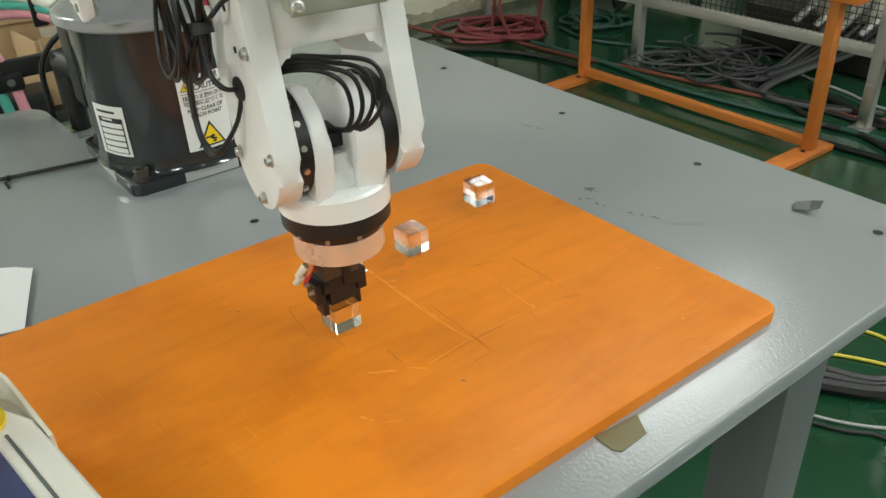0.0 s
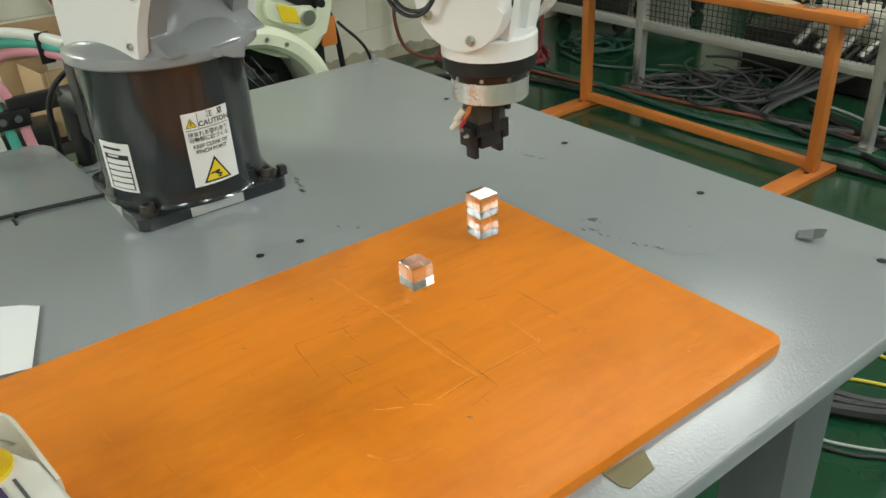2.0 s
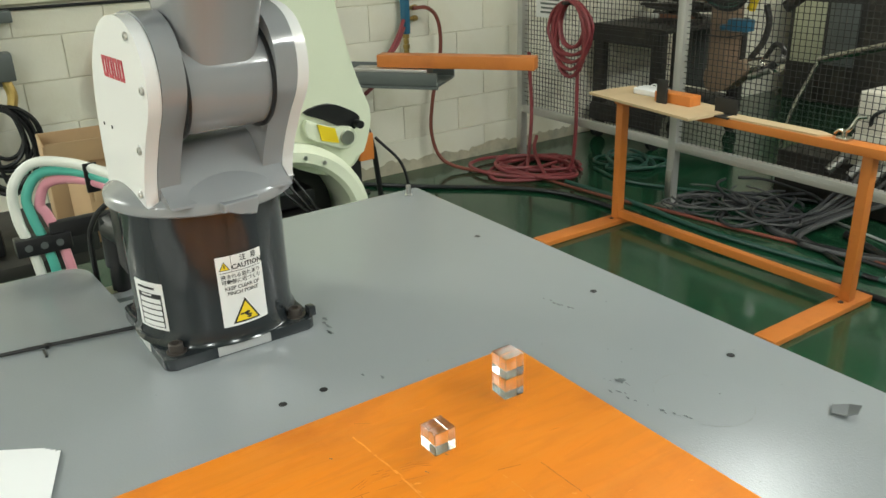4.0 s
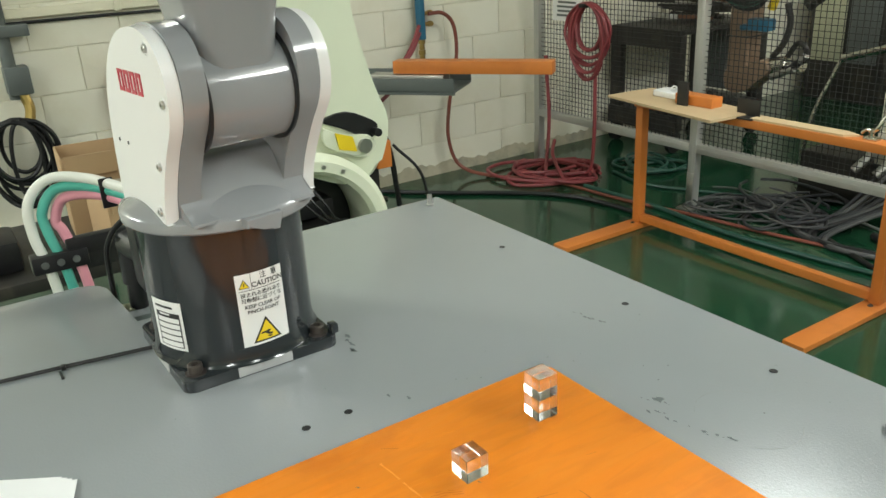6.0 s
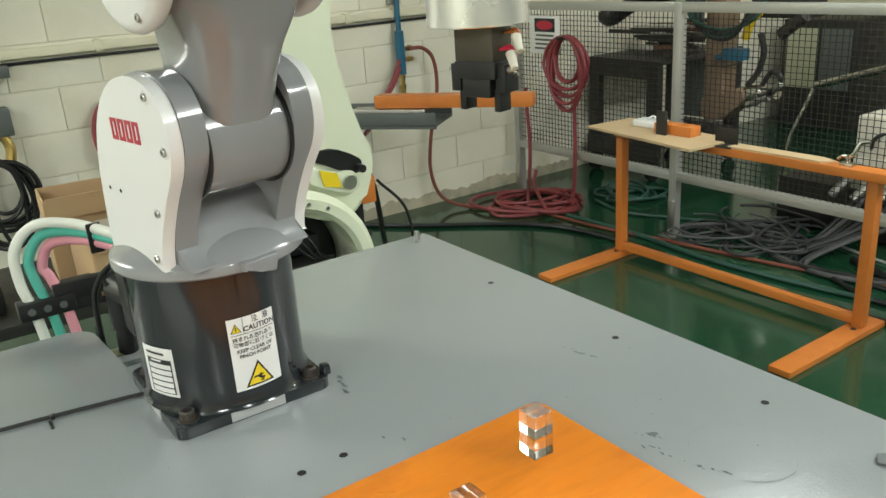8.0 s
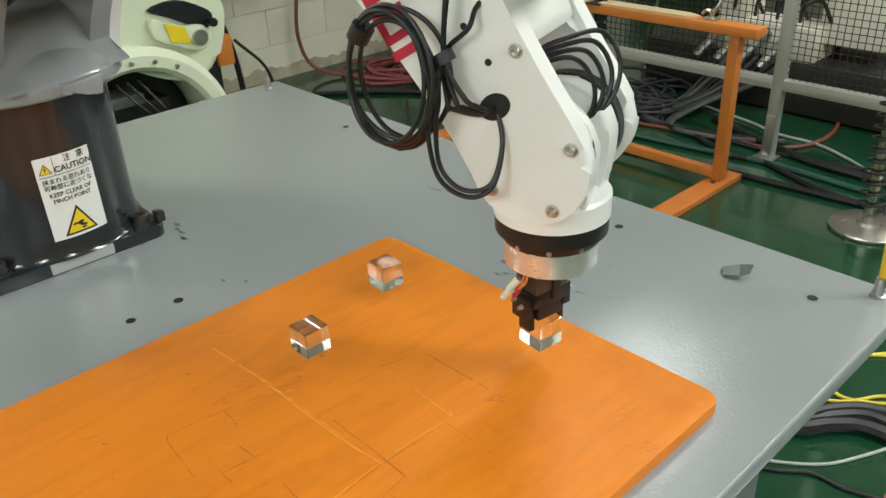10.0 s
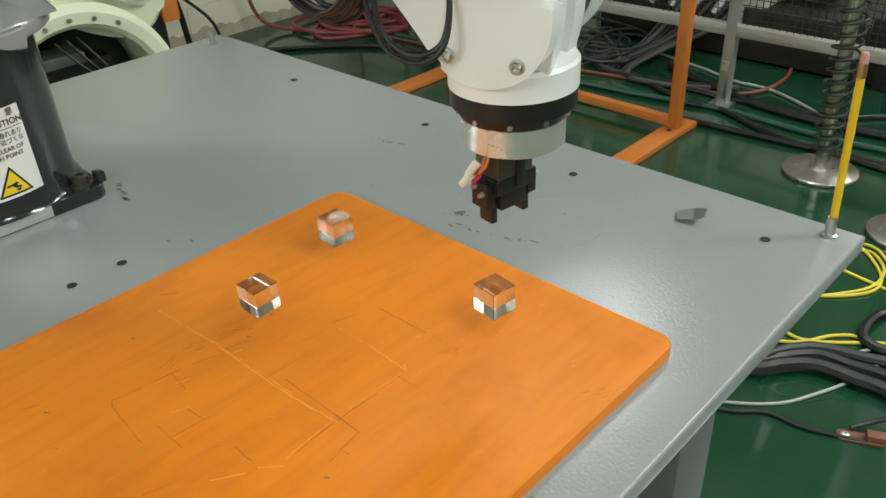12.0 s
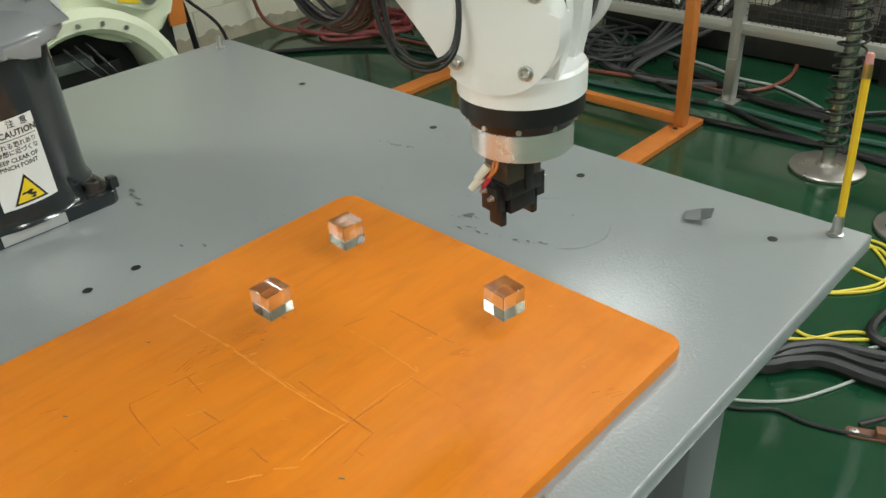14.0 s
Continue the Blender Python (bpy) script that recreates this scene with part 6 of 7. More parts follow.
def machine_row():
    # dark cabinets, a press bed and loose gear in the cell
    t = thing("machine_cabinet", pose(0, 0, 0), "dark grey machine cabinet with olive doors behind the fence", "cabinet")
    bm = bmesh.new()
    box(bm, (-2.6, 5.95, -0.52), (0.62, 0.5, 0.82), 0.012)
    part("body", bm, M_DARKMETAL, t)
    bm = bmesh.new()
    box(bm, (-2.74, 5.693, -0.4), (0.26, 0.012, 0.46), 0.004)
    part("door", bm, M_OLIVEBOX, t, "pale olive door")
    bm = bmesh.new()
    box(bm, (-2.46, 5.693, -0.4), (0.24, 0.012, 0.46), 0.004)
    part("door", bm, M_TRAY, t, "grey door")
    t = thing("weld_table", pose(0, 0, 0), "dark steel bench with tooling behind the fence", "bench")
    bm = bmesh.new()
    box(bm, (-0.85, 4.05, -0.42), (0.6, 0.5, 0.1), 0.01)
    part("top", bm, M_DARKMETAL, t)
    for x in (-1.1, -0.6):
        for y in (3.84, 4.26):
            bm = bmesh.new()
            box(bm, (x, y, (FLOOR_Z - 0.47) / 2), (0.05, 0.05, -0.47 - FLOOR_Z), 0.004)
            part("leg", bm, M_DARKMETAL, t)
    bm = bmesh.new()
    rod(bm, (-1.56, 3.95, -0.28), (-0.85, 3.9, -0.06), 0.02, seg=16)
    tube(bm, [(-1.56, 3.95, -0.28), (-1.6, 3.93, -0.4), (-1.66, 3.9, -0.6), (-1.7, 3.88, FLOOR_Z + 0.01)], 0.012, 8)
    box(bm, (-1.0, 3.92, -0.24), (0.03, 0.03, 0.28), 0.003)
    solid("chrome_bar", bm, M_CHROME, "slanting chromed bar mounted on the dark bench", "bar")
    t = thing("pneumatic_manifold", pose(0, 0, 0), "beige pneumatic manifold with bright fittings behind the fence", "manifold")
    bm = bmesh.new()
    box(bm, (-0.82, 3.62, -0.6), (0.5, 0.22, 0.16), 0.012)
    box(bm, (-1.0, 3.62, -0.42), (0.14, 0.2, 0.2), 0.012)
    part("block", bm, M_BEIGE, t)
    bm = bmesh.new()
    box(bm, (-0.7, 3.7, -0.8), (1.5, 0.4, 0.24), 0.01)
    part("plinth", bm, M_DARKMETAL, t)
    for k in range(4):
        bm = bmesh.new()
        x = -1.02 + 0.11 * k
        rod(bm, (x, 3.52, -0.56), (x - 0.08, 3.4, -0.7), 0.022, seg=14)
        rod(bm, (x, 3.52, -0.56), (x - 0.04, 3.46, -0.63), 0.03, seg=6)
        part("fitting", bm, M_STEEL, t)
        bm = bmesh.new()
        tube(bm, [(x + 0.02, 3.54, -0.5), (x + 0.05, 3.5, -0.42), (x + 0.1, 3.55, -0.4), (x + 0.14, 3.6, -0.5)], 0.009, 8)
        part("hose", bm, M_RUBBER, t)
    bm = bmesh.new()
    box(bm, (-0.45, 3.75, -0.45), (0.3, 0.3, 0.3), 0.01)
    solid("control_box", bm, M_BEIGE, "beige control box standing in the robot cell", "box")
    t = thing("slatted_conveyor", pose(0, 0, 0), "low dark slatted conveyor frame behind the fence", "conveyor")
    for k in range(14):
        bm = bmesh.new()
        box(bm, (-0.02 + 0.045 * k, 3.65, -0.66), (0.02, 0.24, 0.05), 0.003)
        part("slat", bm, M_DARKMETAL, t)
    for y in (3.5, 3.8):
        bm = bmesh.new()
        box(bm, (0.27, y, -0.69), (0.7, 0.06, 0.12), 0.004)
        part("side_rail", bm, M_DARKMETAL, t)
    for x in (0.0, 0.55):
        bm = bmesh.new()
        box(bm, (x, 3.65, -0.839), (0.06, 0.36, 0.178), 0.004)
        part("leg_frame", bm, M_DARKMETAL, t)
    bm = bmesh.new()
    for z in (-0.55, 0.0, 0.55):
        box(bm, (-0.3, 5.4, z), (1.6, 0.5, 0.04), 0.004)
    for x in (-1.08, 0.48):
        for y in (5.18, 5.62):
            box(bm, (x, y, -0.1), (0.05, 0.05, 1.66), 0.003)
    solid("storage_rack", bm, M_ORANGE, "orange steel storage rack against the far wall", "rack")
    for k, (x, z, w, h, m) in enumerate(((-0.8, -0.53, 0.4, 0.3, M_DARKMETAL), (-0.3, -0.53, 0.35, 0.36, M_CARD), (0.15, -0.53, 0.4, 0.25, M_DARKMETAL), (-0.7, 0.02, 0.5, 0.3, M_TRAY), (0.0, 0.02, 0.5, 0.36, M_DARKMETAL))):
        bm = bmesh.new()
        box(bm, (x, 5.38, z + h / 2), (w, 0.4, h), 0.008)
        solid("stored_crate", bm, m, "dark crate stored on the orange rack", "crate", "crates on the rack")


machine_row()


# ---- along the block wall ----
def wall_valve():
    t = thing("air_drop_pipe", pose(0, 0, 0), "blue air supply pipe with brass fittings on the block wall", "pipe")
    x, y = WALL_X + 0.05, 2.21
    bm = bmesh.new()
    rod(bm, (x, y, 1.4), (x, y, 0.1), 0.016, seg=16)
    rod(bm, (x, y, 0.14), (x, y, -0.1), 0.03, seg=6)
    part("pipe", bm, M_BLUE, t, "blue painted pipe")
    for z in (0.04, -0.02):
        bm = bmesh.new()
        rod(bm, (x, y, z), (x, y + 0.08, z), 0.012, seg=10)
        rod(bm, (x, y + 0.05, z), (x, y + 0.075, z), 0.016, seg=6)
        part("fitting", bm, M_BRASS, t)
    bm = bmesh.new()
    for k in range(6):
        rod(bm, (x, y, -0.1 - 0.03 * k), (x, y, -0.125 - 0.03 * k), 0.02 - 0.004 * (k % 2), seg=8)
    rod(bm, (x, y, -0.27), (x, y, -0.1), 0.01, seg=8)
    part("drain", bm, M_BRASS, t)
    bm = bmesh.new()
    box(bm, (x - 0.033, y, 0.3), (0.03, 0.08, 0.03), 0.003)
    part("bracket", bm, M_STEEL, t)


wall_valve()


def wall_raceway():
    bm = bmesh.new()
    box(bm, (WALL_X + 0.02, 1.0, 0.235), (0.034, 4.2, 0.04), 0.003)
    for y in (0.6, 1.9, 2.8):
        box(bm, (WALL_X + 0.021, y, 0.235), (0.042, 0.03, 0.055), 0.003)
    solid("cable_raceway", bm, M_WALL, "cream painted cable raceway along the block wall", "raceway")
    # black tube stands in for the shadow line under the raceway
    bm = bmesh.new()
    tube(bm, [(WALL_X + 0.012, -1.1, 0.19), (WALL_X + 0.012, 0.3, 0.194), (WALL_X + 0.012, 1.2, 0.19), (WALL_X + 0.012, 3.0, 0.196)], 0.007, 8)
    solid("raceway_shadow_line", bm, M_RUBBER, "thin black line standing in for the shadow under the raceway", "cable")


wall_raceway()


def tray_and_beam():
    m = pose(-2.68, 1.8, -0.225, 0, 0, 38)
    t = thing("tray_stand", m, "grey steel tray on a dark post near the block wall", "tray")
    bm = bmesh.new()
    box(bm, (-0.09, 0, -0.035), (0.92, 0.3, 0.012), 0.002)
    box(bm, (-0.09, -0.145, -0.005), (0.92, 0.01, 0.07), 0.002)
    box(bm, (-0.09, 0.145, -0.005), (0.92, 0.01, 0.07), 0.002)
    box(bm, (-0.09, -0.15, -0.043), (0.93, 0.012, 0.012), 0.001)
    part("tray", bm, M_TRAY, t)
    bm = bmesh.new()
    rod(bm, (-0.3, 0, -0.04), (-0.3, 0, FLOOR_Z + 0.235), 0.02, seg=14)
    box(bm, (-0.3, 0, FLOOR_Z + 0.233), (0.3, 0.3, 0.014), 0.003)
    part("post", bm, M_DARKMETAL, t)
    bm = bmesh.new()
    box(bm, (0.1, -0.04, 0.006), (0.4, 0.1, 0.06), 0.003)
    box(bm, (-0.02, -0.095, 0.0), (0.12, 0.02, 0.03), 0.003)
    solid("slide_rail", bm, M_STEEL, "steel slide rail clamped on the grey tray", "rail", m=m)
    bm = bmesh.new()
    box(bm, (0.43, -0.02, 0.07), (0.81, 0.09, 0.062), 0.003)
    ob = solid("orange_bar", bm, M_ORANGE, "orange painted steel bar lying on the slide rail", "bar", m=m)


tray_and_beam()


def cream_robot():
    """A larger cream robot standing on the floor behind the table."""
    t = thing("cream_robot", pose(0, 0, 0), "large cream robot with a round hub standing behind the table", "robot arm")
    x = -1.14
    # round hub housing: thick ring, open to a dark inside
    bm = bmesh.new()
    k = 48
    cy, cz, ro, ri = 0.57, -0.35, 0.275, 0.215
    rings = [[bm.verts.new((xx, cy + r * math.cos(2 * math.pi * i / k), cz + r * math.sin(2 * math.pi * i / k))) for i in range(k)] for xx, r in ((x + 0.06, ri), (x + 0.075, ri + 0.012), (x + 0.075, ro - 0.02), (x + 0.05, ro), (x - 0.2, ro), (x - 0.2, ri))]
    for lo, hi in zip(rings, rings[1:] + rings[:1]):
        for i in range(k):
            bm.faces.new((lo[i], lo[(i + 1) % k], hi[(i + 1) % k], hi[i]))
    part("hub_ring", bm, M_CREAM, t, "thick cream hub ring")
    bm = bmesh.new()
    rod(bm, (x - 0.19, cy, cz), (x - 0.1, cy, cz), ri + 0.002, seg=40)
    part("hub_inside", bm, M_BLACK, t, "dark back plate inside the hub")
    # motor, plates and leads inside the hub
    for dy, dz, sy, sz, dx, m in ((-0.02, 0.03, 0.3, 0.03, 0.05, M_DARKMETAL), (0.02, 0.085, 0.2, 0.05, -0.01, M_BLACK), (-0.07, -0.03, 0.16, 0.08, 0.0, M_BLACK), (0.09, -0.02, 0.12, 0.06, 0.03, M_DARKMETAL), (-0.02, 0.13, 0.12, 0.03, 0.02, M_TRAY), (0.0, -0.1, 0.34, 0.05, 0.02, M_BLACK)):
        bm = bmesh.new()
        box(bm, (x - 0.05 + dx, cy + dy, cz + dz), (0.1, sy, sz), 0.006)
        part("drive_block", bm, m, t)
    bm = bmesh.new()
    rod(bm, (x - 0.1, cy - 0.1, cz + 0.07), (x + 0.03, cy - 0.1, cz + 0.07), 0.05, seg=24)
    rod(bm, (x + 0.03, cy - 0.1, cz + 0.07), (x + 0.045, cy - 0.1, cz + 0.07), 0.03, seg=20)
    part("motor", bm, M_BLACK, t, "black motor inside the hub")
    for k in range(3):
        bm = bmesh.new()
        d = 0.03 * k
        tube(bm, [(x + 0.02, cy - 0.03 + d, cz + 0.18), (x + 0.05, cy + 0.01 + d, cz + 0.12 - 0.2 * d), (x + 0.045, cy + 0.07 + 0.5 * d, cz + 0.06), (x + 0.01, cy + 0.15, cz + 0.02 + 0.3 * d)], 0.004, 6)
        part("lead", bm, M_RUBBER, t)
    for j in range(5):
        bm = bmesh.new()
        a = radians(60 + 15 * j)
        rod(bm, (x + 0.07, cy + 0.24 * math.cos(a), cz + 0.24 * math.sin(a)), (x + 0.079, cy + 0.24 * math.cos(a), cz + 0.24 * math.sin(a)), 0.006, seg=12)
        part("hub_screw", bm, M_STEEL, t)
    # upper link rising from the hub
    bm = bmesh.new()
    link = smooth_loop([(0.56, -0.12), (0.72, -0.2), (0.82, -0.19), (0.87, -0.1), (0.88, -0.02), (0.85, 0.06), (0.82, 0.16), (0.79, 0.3), (0.77, 0.55), (0.5, 0.6), (0.42, 0.3), (0.46, 0.0)], 4)
    slab(bm, link, x - 0.16, x + 0.02, "x", 0.02)
    part("upper_link", bm, M_CREAM, t, "cream upper link")
    bm = bmesh.new()
    slab(bm, smooth_loop([(0.66, 0.0), (0.74, 0.015), (0.82, -0.02), (0.84, -0.045), (0.81, -0.075), (0.72, -0.03)], 3), x + 0.015, x + 0.03, "x", 0.003)
    part("black_plate", bm, M_BLACK, t)
    bm = bmesh.new()
    slab(bm, smooth_loop([(0.66, -0.02), (0.72, -0.05), (0.8, -0.06), (0.82, -0.1), (0.78, -0.125), (0.72, -0.1), (0.66, -0.07)], 3), x + 0.025, x + 0.045, "x", 0.004)
    part("motor_mount", bm, M_CREAM, t)
    bm = bmesh.new()
    slab(bm, [(0.69, -0.035), (0.745, -0.055), (0.755, -0.1), (0.7, -0.085)], x + 0.046, x + 0.05, "x")
    part("yellow_label", bm, M_YELLOW, t, "yellow warning label")
    bm = bmesh.new()
    rod(bm, (x + 0.04, 0.782, -0.088), (x + 0.056, 0.782, -0.088), 0.021, seg=20)
    part("grey_cap", bm, M_STEEL, t, "round grey cap")
    bm = bmesh.new()
    rod(bm, (x + 0.02, 0.825, -0.055), (x + 0.06, 0.825, -0.055), 0.012, seg=14)
    part("knob", bm, M_BLACK, t)
    bm = bmesh.new()
    box(bm, (x - 0.1, cy, (FLOOR_Z + cz - 0.24) / 2), (0.42, 0.46, cz - 0.22 - FLOOR_Z), 0.03)
    part("pedestal", bm, M_CREAM, t)
    # dark post with an orange box beside it
    t = thing("junction_post", pose(-1.6, 1.12, FLOOR_Z), "dark post carrying an orange junction box", "post")
    bm = bmesh.new()
    box(bm, (0, -0.06, 0.42), (0.05, 0.04, 0.84), 0.004)
    box(bm, (0, -0.06, 0.006), (0.2, 0.2, 0.012), 0.003)
    part("post", bm, M_BLACK, t)
    bm = bmesh.new()
    box(bm, (0.01, -0.02, 0.66), (0.06, 0.06, 0.1), 0.004)
    part("junction_box", bm, M_ORANGE, t, "orange junction box")
    bm = bmesh.new()
    tube(bm, [(-1.6, 1.1, -0.12), (-1.62, 1.16, -0.3), (-1.66, 1.22, -0.6), (-1.6, 1.3, FLOOR_Z + 0.012)], 0.011, 8)
    solid("hanging_cable", bm, M_RUBBER, "black cable hanging beside the junction post", "cable")
    bm = bmesh.new()
    tube(bm, [(-1.6, 1.16, -0.25), (-1.55, 1.25, -0.38), (-1.55, 1.26, -0.6), (-1.62, 1.2, -0.72), (-1.66, 1.1, -0.74)], 0.006, 8)
    solid("hanging_cable", bm, M_RUBBER, "thin black cable looped beside the junction post", "cable")


cream_robot()


def left_corner():
    t = thing("low_bench", pose(0, 0, 0), "dark low steel bench behind the table", "bench")
    bm = bmesh.new()
    box(bm, (-1.85, -0.1, -0.44), (0.6, 1.1, 0.04), 0.004)
    part("top", bm, M_DARKMETAL, t)
    for x in (-2.1, -1.6):
        for y in (-0.6, 0.38):
            bm = bmesh.new()
            box(bm, (x, y, (FLOOR_Z - 0.46) / 2), (0.05, 0.05, -0.46 - FLOOR_Z), 0.003)
            part("leg", bm, M_DARKMETAL, t)

    def carton(m, s, label):
        b = thing("cardboard_box", m, label, "box", "cardboard boxes on the bench")
        for dx, dy, sx, sy in ((0, -s[1] / 2, s[0] - 0.006, 0.006), (0, s[1] / 2, s[0] - 0.006, 0.006), (-s[0] / 2, 0, 0.006, s[1]), (s[0] / 2, 0, 0.006, s[1])):
            bm = bmesh.new()
            box(bm, (dx, dy, s[2] / 2), (sx, sy, s[2]), 0.001)
            part("side_panel", bm, M_CARD, b)
        bm = bmesh.new()
        box(bm, (0, 0, 0.004), (s[0] - 0.007, s[1] - 0.007, 0.006), 0)
        part("bottom_panel", bm, M_CARD, b)
        bm = bmesh.new()
        box(bm, (s[0] / 2 + 0.02, 0, s[2] - 0.025), (0.006, s[1] * 0.96, 0.07), 0, pose(0, 0, 0))
        part("flap", bm, M_CARD, b)
        bm = bmesh.new()
        box(bm, (s[0] / 2 + 0.0038, s[1] * 0.22, s[2] * 0.62), (0.0012, s[1] * 0.4, 0.03), 0)
        part("packing_tape", bm, M_BEIGE, b)
    carton(pose(-1.72, 0.24, -0.4196, 0, 0, 8), (0.2, 0.23, 0.2), "brown cardboard box with torn flap on the dark bench")
    carton(pose(-1.92, 0.2, -0.4196, 0, 0, -4), (0.22, 0.26, 0.28), "open brown cardboard box on the dark bench")
    bm = bmesh.new()
    box(bm, (-1.6, 0.05, -0.385), (0.12, 0.16, 0.07), 0.01)
    solid("power_tool_case", bm, M_BLACK, "black plastic case on the dark bench", "case")
    bm = bmesh.new()
    box(bm, (-1.75, -0.22, -0.37), (0.2, 0.2, 0.1), 0.02)
    solid("tool_bag", bm, M_BLACK, "black tool bag on the dark bench", "bag")
    bm = bmesh.new()
    box(bm, (-1.9, -0.2, -0.29), (0.12, 0.1, 0.055), 0.015)
    solid("red_cloth", bm, M_RED, "folded dark red cloth on the tool bag", "cloth")
    bm = bmesh.new()
    box(bm, (-1.62, -0.05, -0.63), (0.05, 0.2, 0.08), 0.008)
    box(bm, (-1.62, -0.05, -0.8), (0.04, 0.16, 0.26), 0.004)
    solid("orange_tool", bm, M_ORANGE, "orange painted steel part standing below the bench", "tool")
    # conduit, clamp and hanging cables on the wall
    t = thing("wall_conduit", pose(0, 0, 0), "grey steel conduit with clamp on the block wall", "conduit")
    bm = bmesh.new()
    rod(bm, (WALL_X + 0.05, 0.1, 1.2), (WALL_X + 0.05, 0.1, -0.12), 0.028, seg=16)
    box(bm, (WALL_X + 0.05, 0.13, 0.17), (0.09, 0.15, 0.05), 0.005)
    box(bm, (WALL_X + 0.05, 0.12, -0.04), (0.1, 0.1, 0.12), 0.008)
    part("pipe", bm, M_TRAY, t)
    bm = bmesh.new()
    tube(bm, [(WALL_X + 0.06, 0.12, -0.08), (WALL_X + 0.07, 0.14, -0.16), (WALL_X + 0.08, 0.12, -0.24)], 0.022, 10)
    part("elbow", bm, M_BRASS, t)
    t = thing("hung_cables", pose(0, 0, 0), "bundle of black cables hung on the block wall", "cable")
    rng = random.Random(6)
    for j in range(10):
        bm = bmesh.new()
        w, h = rng.uniform(0.05, 0.16), rng.uniform(0.24, 0.42)
        y0 = 0.06 + rng.uniform(-0.03, 0.03)
        tube(bm, [(WALL_X + 0.07 + 0.008 * j, y0 - w * math.sin(radians(a)), -0.2 - h / 2 + h / 2 * math.cos(radians(a))) for a in range(0, 361, 30)], 0.009, 8, 4)
        part("loop", bm, M_RUBBER, t)
    bm = bmesh.new()
    tube(bm, [(WALL_X + 0.08, 0.08, -0.2), (WALL_X + 0.1, 0.2, -0.35), (WALL_X + 0.1, 0.3, -0.55), (WALL_X + 0.12, 0.32, -0.8)], 0.012, 8)
    part("tail", bm, M_RUBBER, t)
    # red hose reel
    t = thing("red_hose_reel", pose(0, 0, 0), "dark red hose coiled on a wall hook", "hose")
    for j in range(3):
        bm = bmesh.new()
        r = 0.15 + 0.014 * j
        tube(bm, [(WALL_X + 0.05 + 0.012 * j, 0.62 + 0.7 * r * math.sin(radians(a)), -0.17 + r * math.cos(radians(a))) for a in range(0, 361, 24)], 0.012, 8, 4)
        part("loop", bm, M_REDHOSE, t)
    bm = bmesh.new()
    box(bm, (WALL_X + 0.04, 0.62, -0.02), (0.08, 0.04, 0.03), 0.004)
    part("hook", bm, M_DARKMETAL, t)


left_corner()


def ceiling_fixtures():
    first = None
    # one unseen fixture per lamp, the added fill lamps too
    for lx, ly, power, turn in LAMPS:
        if first is None:
            t = thing("ceiling_light", pose(lx, ly, CEIL_Z, 0, 0, turn), "unseen long white fluorescent ceiling light giving room and fill light", "ceiling light", "ceiling lights")
            bm = bmesh.new()
            box(bm, (0, 0, -0.205), (1.3, 0.6, 0.03), 0.004)
            part("diffuser", bm, M_TUBEGLOW, t, "glowing white diffuser")
            for dx in (-0.5, 0.5):
                bm = bmesh.new()
                rod(bm, (dx, 0, -0.19), (dx, 0, 0), 0.006, seg=8)
                part("hanger_rod", bm, M_STEEL, t)
            first = t
        else:
            copy_thing(first, pose(lx, ly, CEIL_Z, 0, 0, turn))


ceiling_fixtures()


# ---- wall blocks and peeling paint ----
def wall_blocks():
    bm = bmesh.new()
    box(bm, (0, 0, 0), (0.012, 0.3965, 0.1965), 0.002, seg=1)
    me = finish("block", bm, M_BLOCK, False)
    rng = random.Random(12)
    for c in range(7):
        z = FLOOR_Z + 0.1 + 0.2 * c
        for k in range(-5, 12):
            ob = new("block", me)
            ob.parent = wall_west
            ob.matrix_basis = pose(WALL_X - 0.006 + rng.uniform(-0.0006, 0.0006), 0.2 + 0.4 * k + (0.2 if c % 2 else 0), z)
    bm = bmesh.new()
    rng = random.Random(9)
    lo, hi, y = [], [], 0.0
    while y < 3.6:
        lo.append(bm.verts.new((WALL_X + 0.0015, y, FLOOR_Z)))
        hi.append(bm.verts.new((WALL_X + 0.0015, y, FLOOR_Z + 0.07 + 0.05 * noise.noise(Vector((y * 4, 0, 0))) + rng.uniform(-0.012, 0.012))))
        y += 0.03
    for i in range(len(lo) - 1):
        bm.faces.new((lo[i], lo[i + 1], hi[i + 1], hi[i]))
    part("peeled_paint", bm, M_PEEL, wall_west, smooth=False)


wall_blocks()
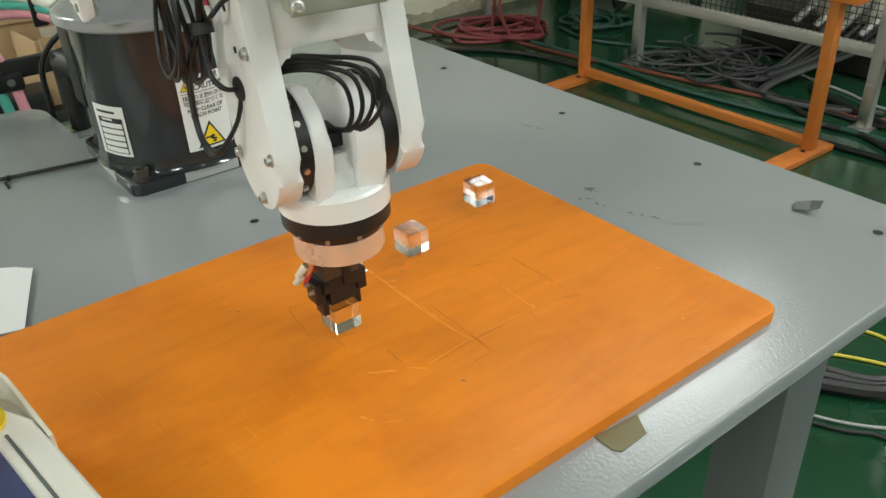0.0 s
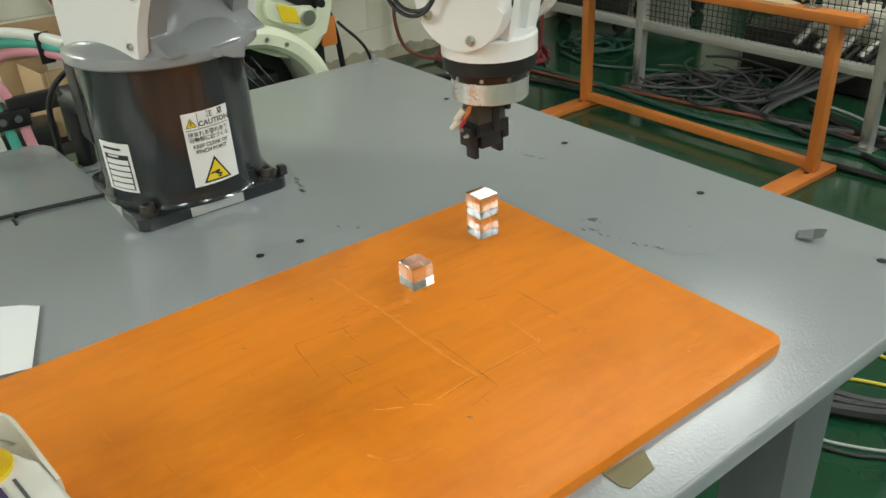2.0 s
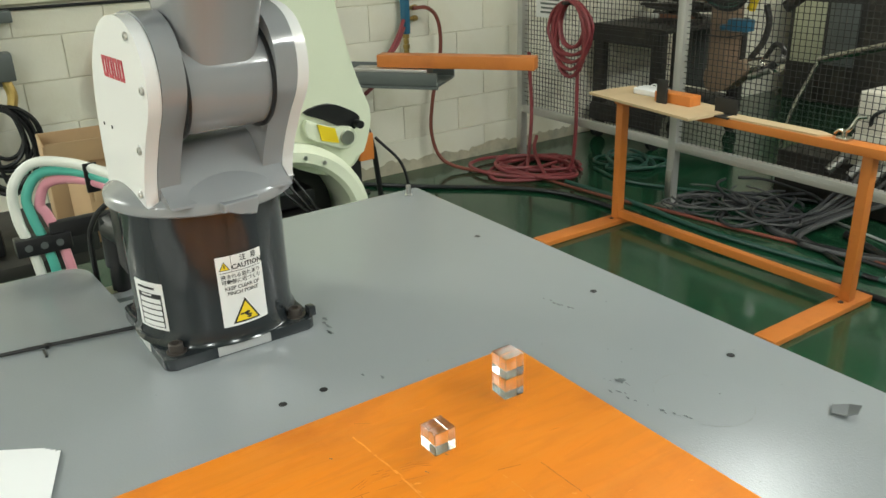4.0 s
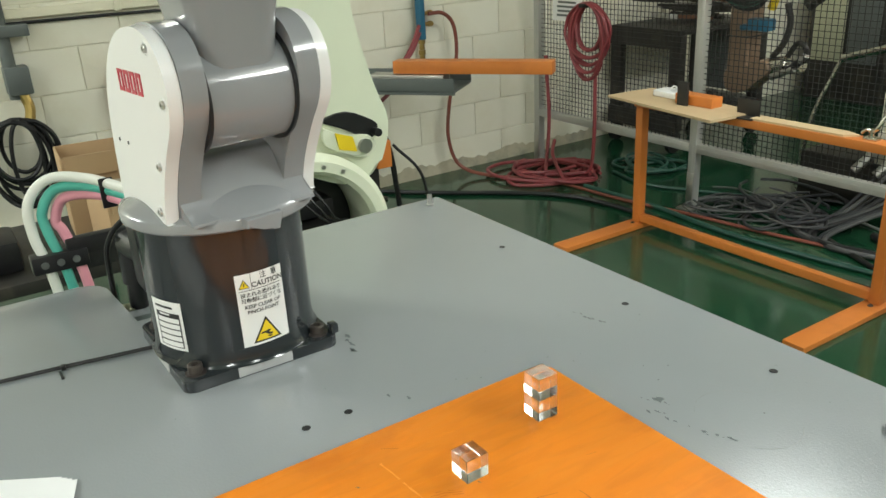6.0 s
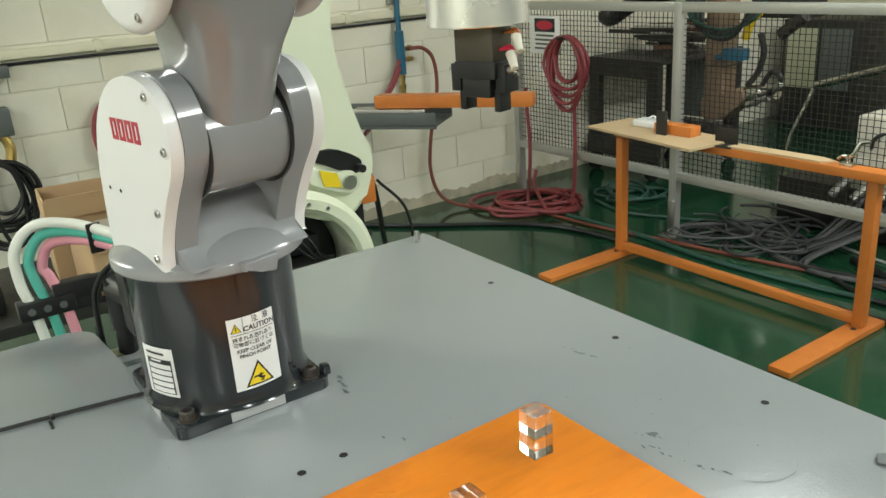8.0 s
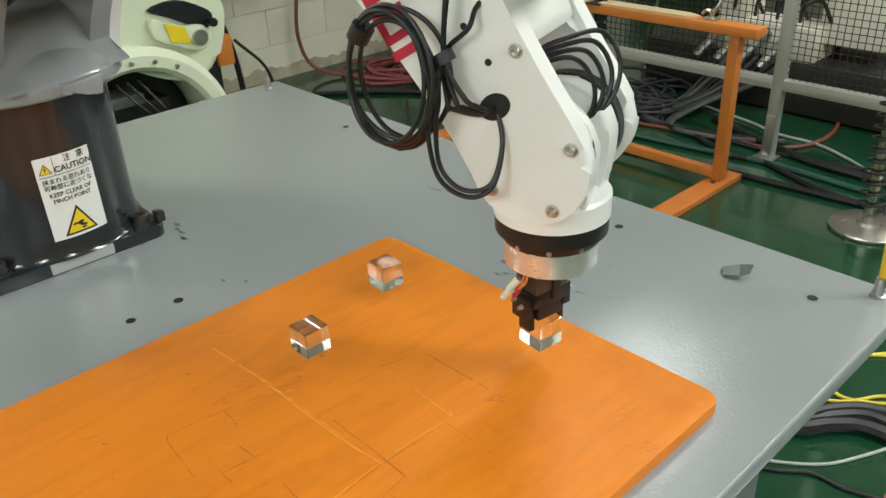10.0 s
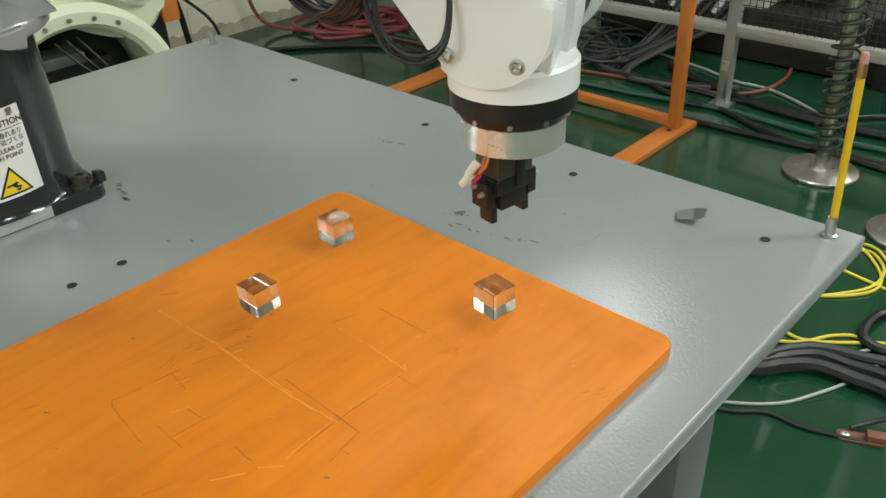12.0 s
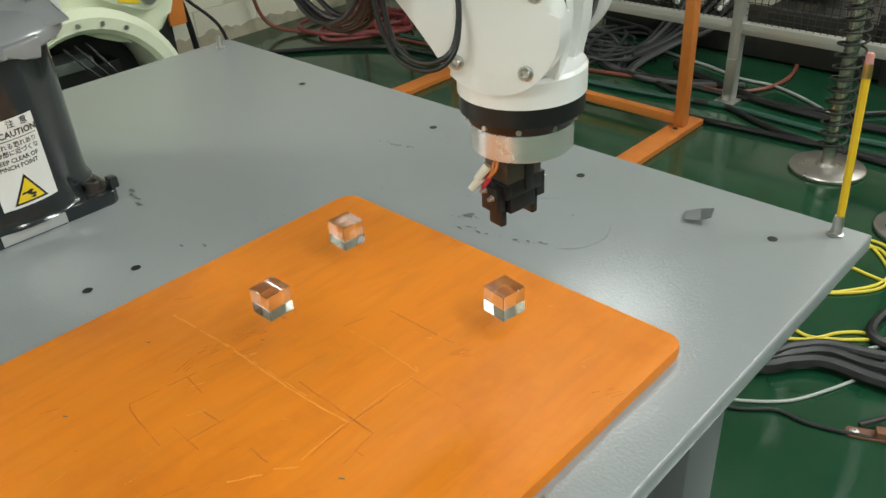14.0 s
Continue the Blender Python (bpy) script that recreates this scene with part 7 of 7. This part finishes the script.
# ---- motion ----
PICK, STACK, PLACE = (0.508, -0.049), (0.406, 0.191), (0.600, 0.201)
CUBE = 0.025
GRIP = 0.02          # height of the finger tips above the underside of a held cube
HOME = (0.449, 0.05, 0.588, 150)
TOOL_PATH = [        # seconds, tip x, y, z, turn of the gripper
    (0.0, *PICK, BOARD_Z + GRIP, 0),
    (0.1, *PICK, BOARD_Z + GRIP + 0.003, 0),
    (0.2, 0.505, -0.041, 0.089, 0),
    (0.3, 0.493, -0.015, 0.125, 0),
    (0.4, 0.459, 0.066, 0.122, 0),
    (0.5, 0.419, 0.160, 0.111, 0),
    (0.6, *STACK, 0.104, 0),
    (0.7, *STACK, 0.076, 0),
    (0.8, *STACK, BOARD_Z + CUBE + GRIP, 0),
    (1.2, *STACK, BOARD_Z + CUBE + GRIP, 0),
    (1.3, *STACK, 0.086, 0),
    (1.4, 0.432, 0.174, 0.118, 0),
    (1.5, 0.446, 0.165, 0.127, 0),
    (3.1, 0.446, 0.165, 0.129, 0),
    (3.2, 0.466, 0.153, 0.145, 28),
    (3.3, 0.495, 0.135, 0.178, 65),
    (3.4, 0.522, 0.112, 0.215, 100),
    (3.5, 0.547, 0.090, 0.257, 128),
    (3.6, 0.557, 0.083, 0.29, 142),
    (3.7, 0.566, 0.076, 0.333, 150),
    (3.8, 0.589, 0.065, 0.385, 150),
    (3.9, 0.56, 0.03, 0.5, 150),
    (4.1, *HOME),
    (7.5, *HOME),
    (7.9, 0.5, 0.06, 0.45, 120),
    (8.3, 0.455, 0.15, 0.25, 55),
    (8.55, 0.43, 0.175, 0.12, 0),
    (8.85, *STACK, BOARD_Z + CUBE + GRIP, 0),
    (9.5, *STACK, BOARD_Z + CUBE + GRIP, 0),
    (9.6, 0.408, 0.193, 0.081, -1),
    (9.7, 0.445, 0.194, 0.1, -4),
    (9.8, 0.516, 0.197, 0.09, -6),
    (9.9, 0.579, 0.200, 0.078, -7),
    (10.0, *PLACE, 0.05, -8),
    (10.1, *PLACE, BOARD_Z + GRIP, -8),
    (10.45, *PLACE, BOARD_Z + GRIP, -8),
    (10.6, *PLACE, 0.073, -8),
    (10.7, 0.607, 0.197, 0.106, -8),
    (10.85, 0.62, 0.19, 0.117, -8),
    (14.0, 0.62, 0.19, 0.117, -8),
]


def tool_at(t):
    """The tool's pose between the rows, by straight lines."""
    for a, b in zip(TOOL_PATH, TOOL_PATH[1:]):
        if a[0] <= t <= b[0]:
            f = (t - a[0]) / (b[0] - a[0])
            return [p + (q - p) * f for p, q in zip(a[1:], b[1:])]
    return list(TOOL_PATH[-1][1:])


def motions():
    times = sorted({row[0] for row in TOOL_PATH} | {0.05, 0.15, 4.6, 6.0, 7.0, 9.3, 10.3, 12.0} | {round(3.2 + 0.1 * k, 2) for k in range(9)} | {7.7, 8.1, 8.45})
    rows = [[] for _ in range(5)]
    cube_rows = []
    for t in times:
        x, y, z, yaw = tool_at(t)
        c, w = math.cos(radians(yaw)), math.sin(radians(yaw))
        dx, dy = x + c * FLANGE[0] - w * FLANGE[1] - ROBOT.x, y + w * FLANGE[0] + c * FLANGE[1] - ROBOT.y
        for k, m in enumerate(joints(math.degrees(math.atan2(dy, dx)), math.hypot(dx, dy), z, yaw)):
            rows[k].append((t, m))
        if t <= 0.8 or 9.5 <= t <= 10.1:
            cube_rows.append((t, pose(x, y, z - GRIP + 0.0006, 0, 0, yaw)))
        elif 0.8 < t < 9.5:
            cube_rows.append((t, pose(*STACK, BOARD_Z + CUBE + 0.0006, 0, 0, 0)))
        else:
            cube_rows.append((t, pose(*PLACE, BOARD_Z + 0.0006, 0, 0, -8)))
    for ob, r in zip((shoulder, upper_arm, forearm, wrist, tool), rows):
        walk(ob, r)
    walk(moved_cube, cube_rows)


motions()
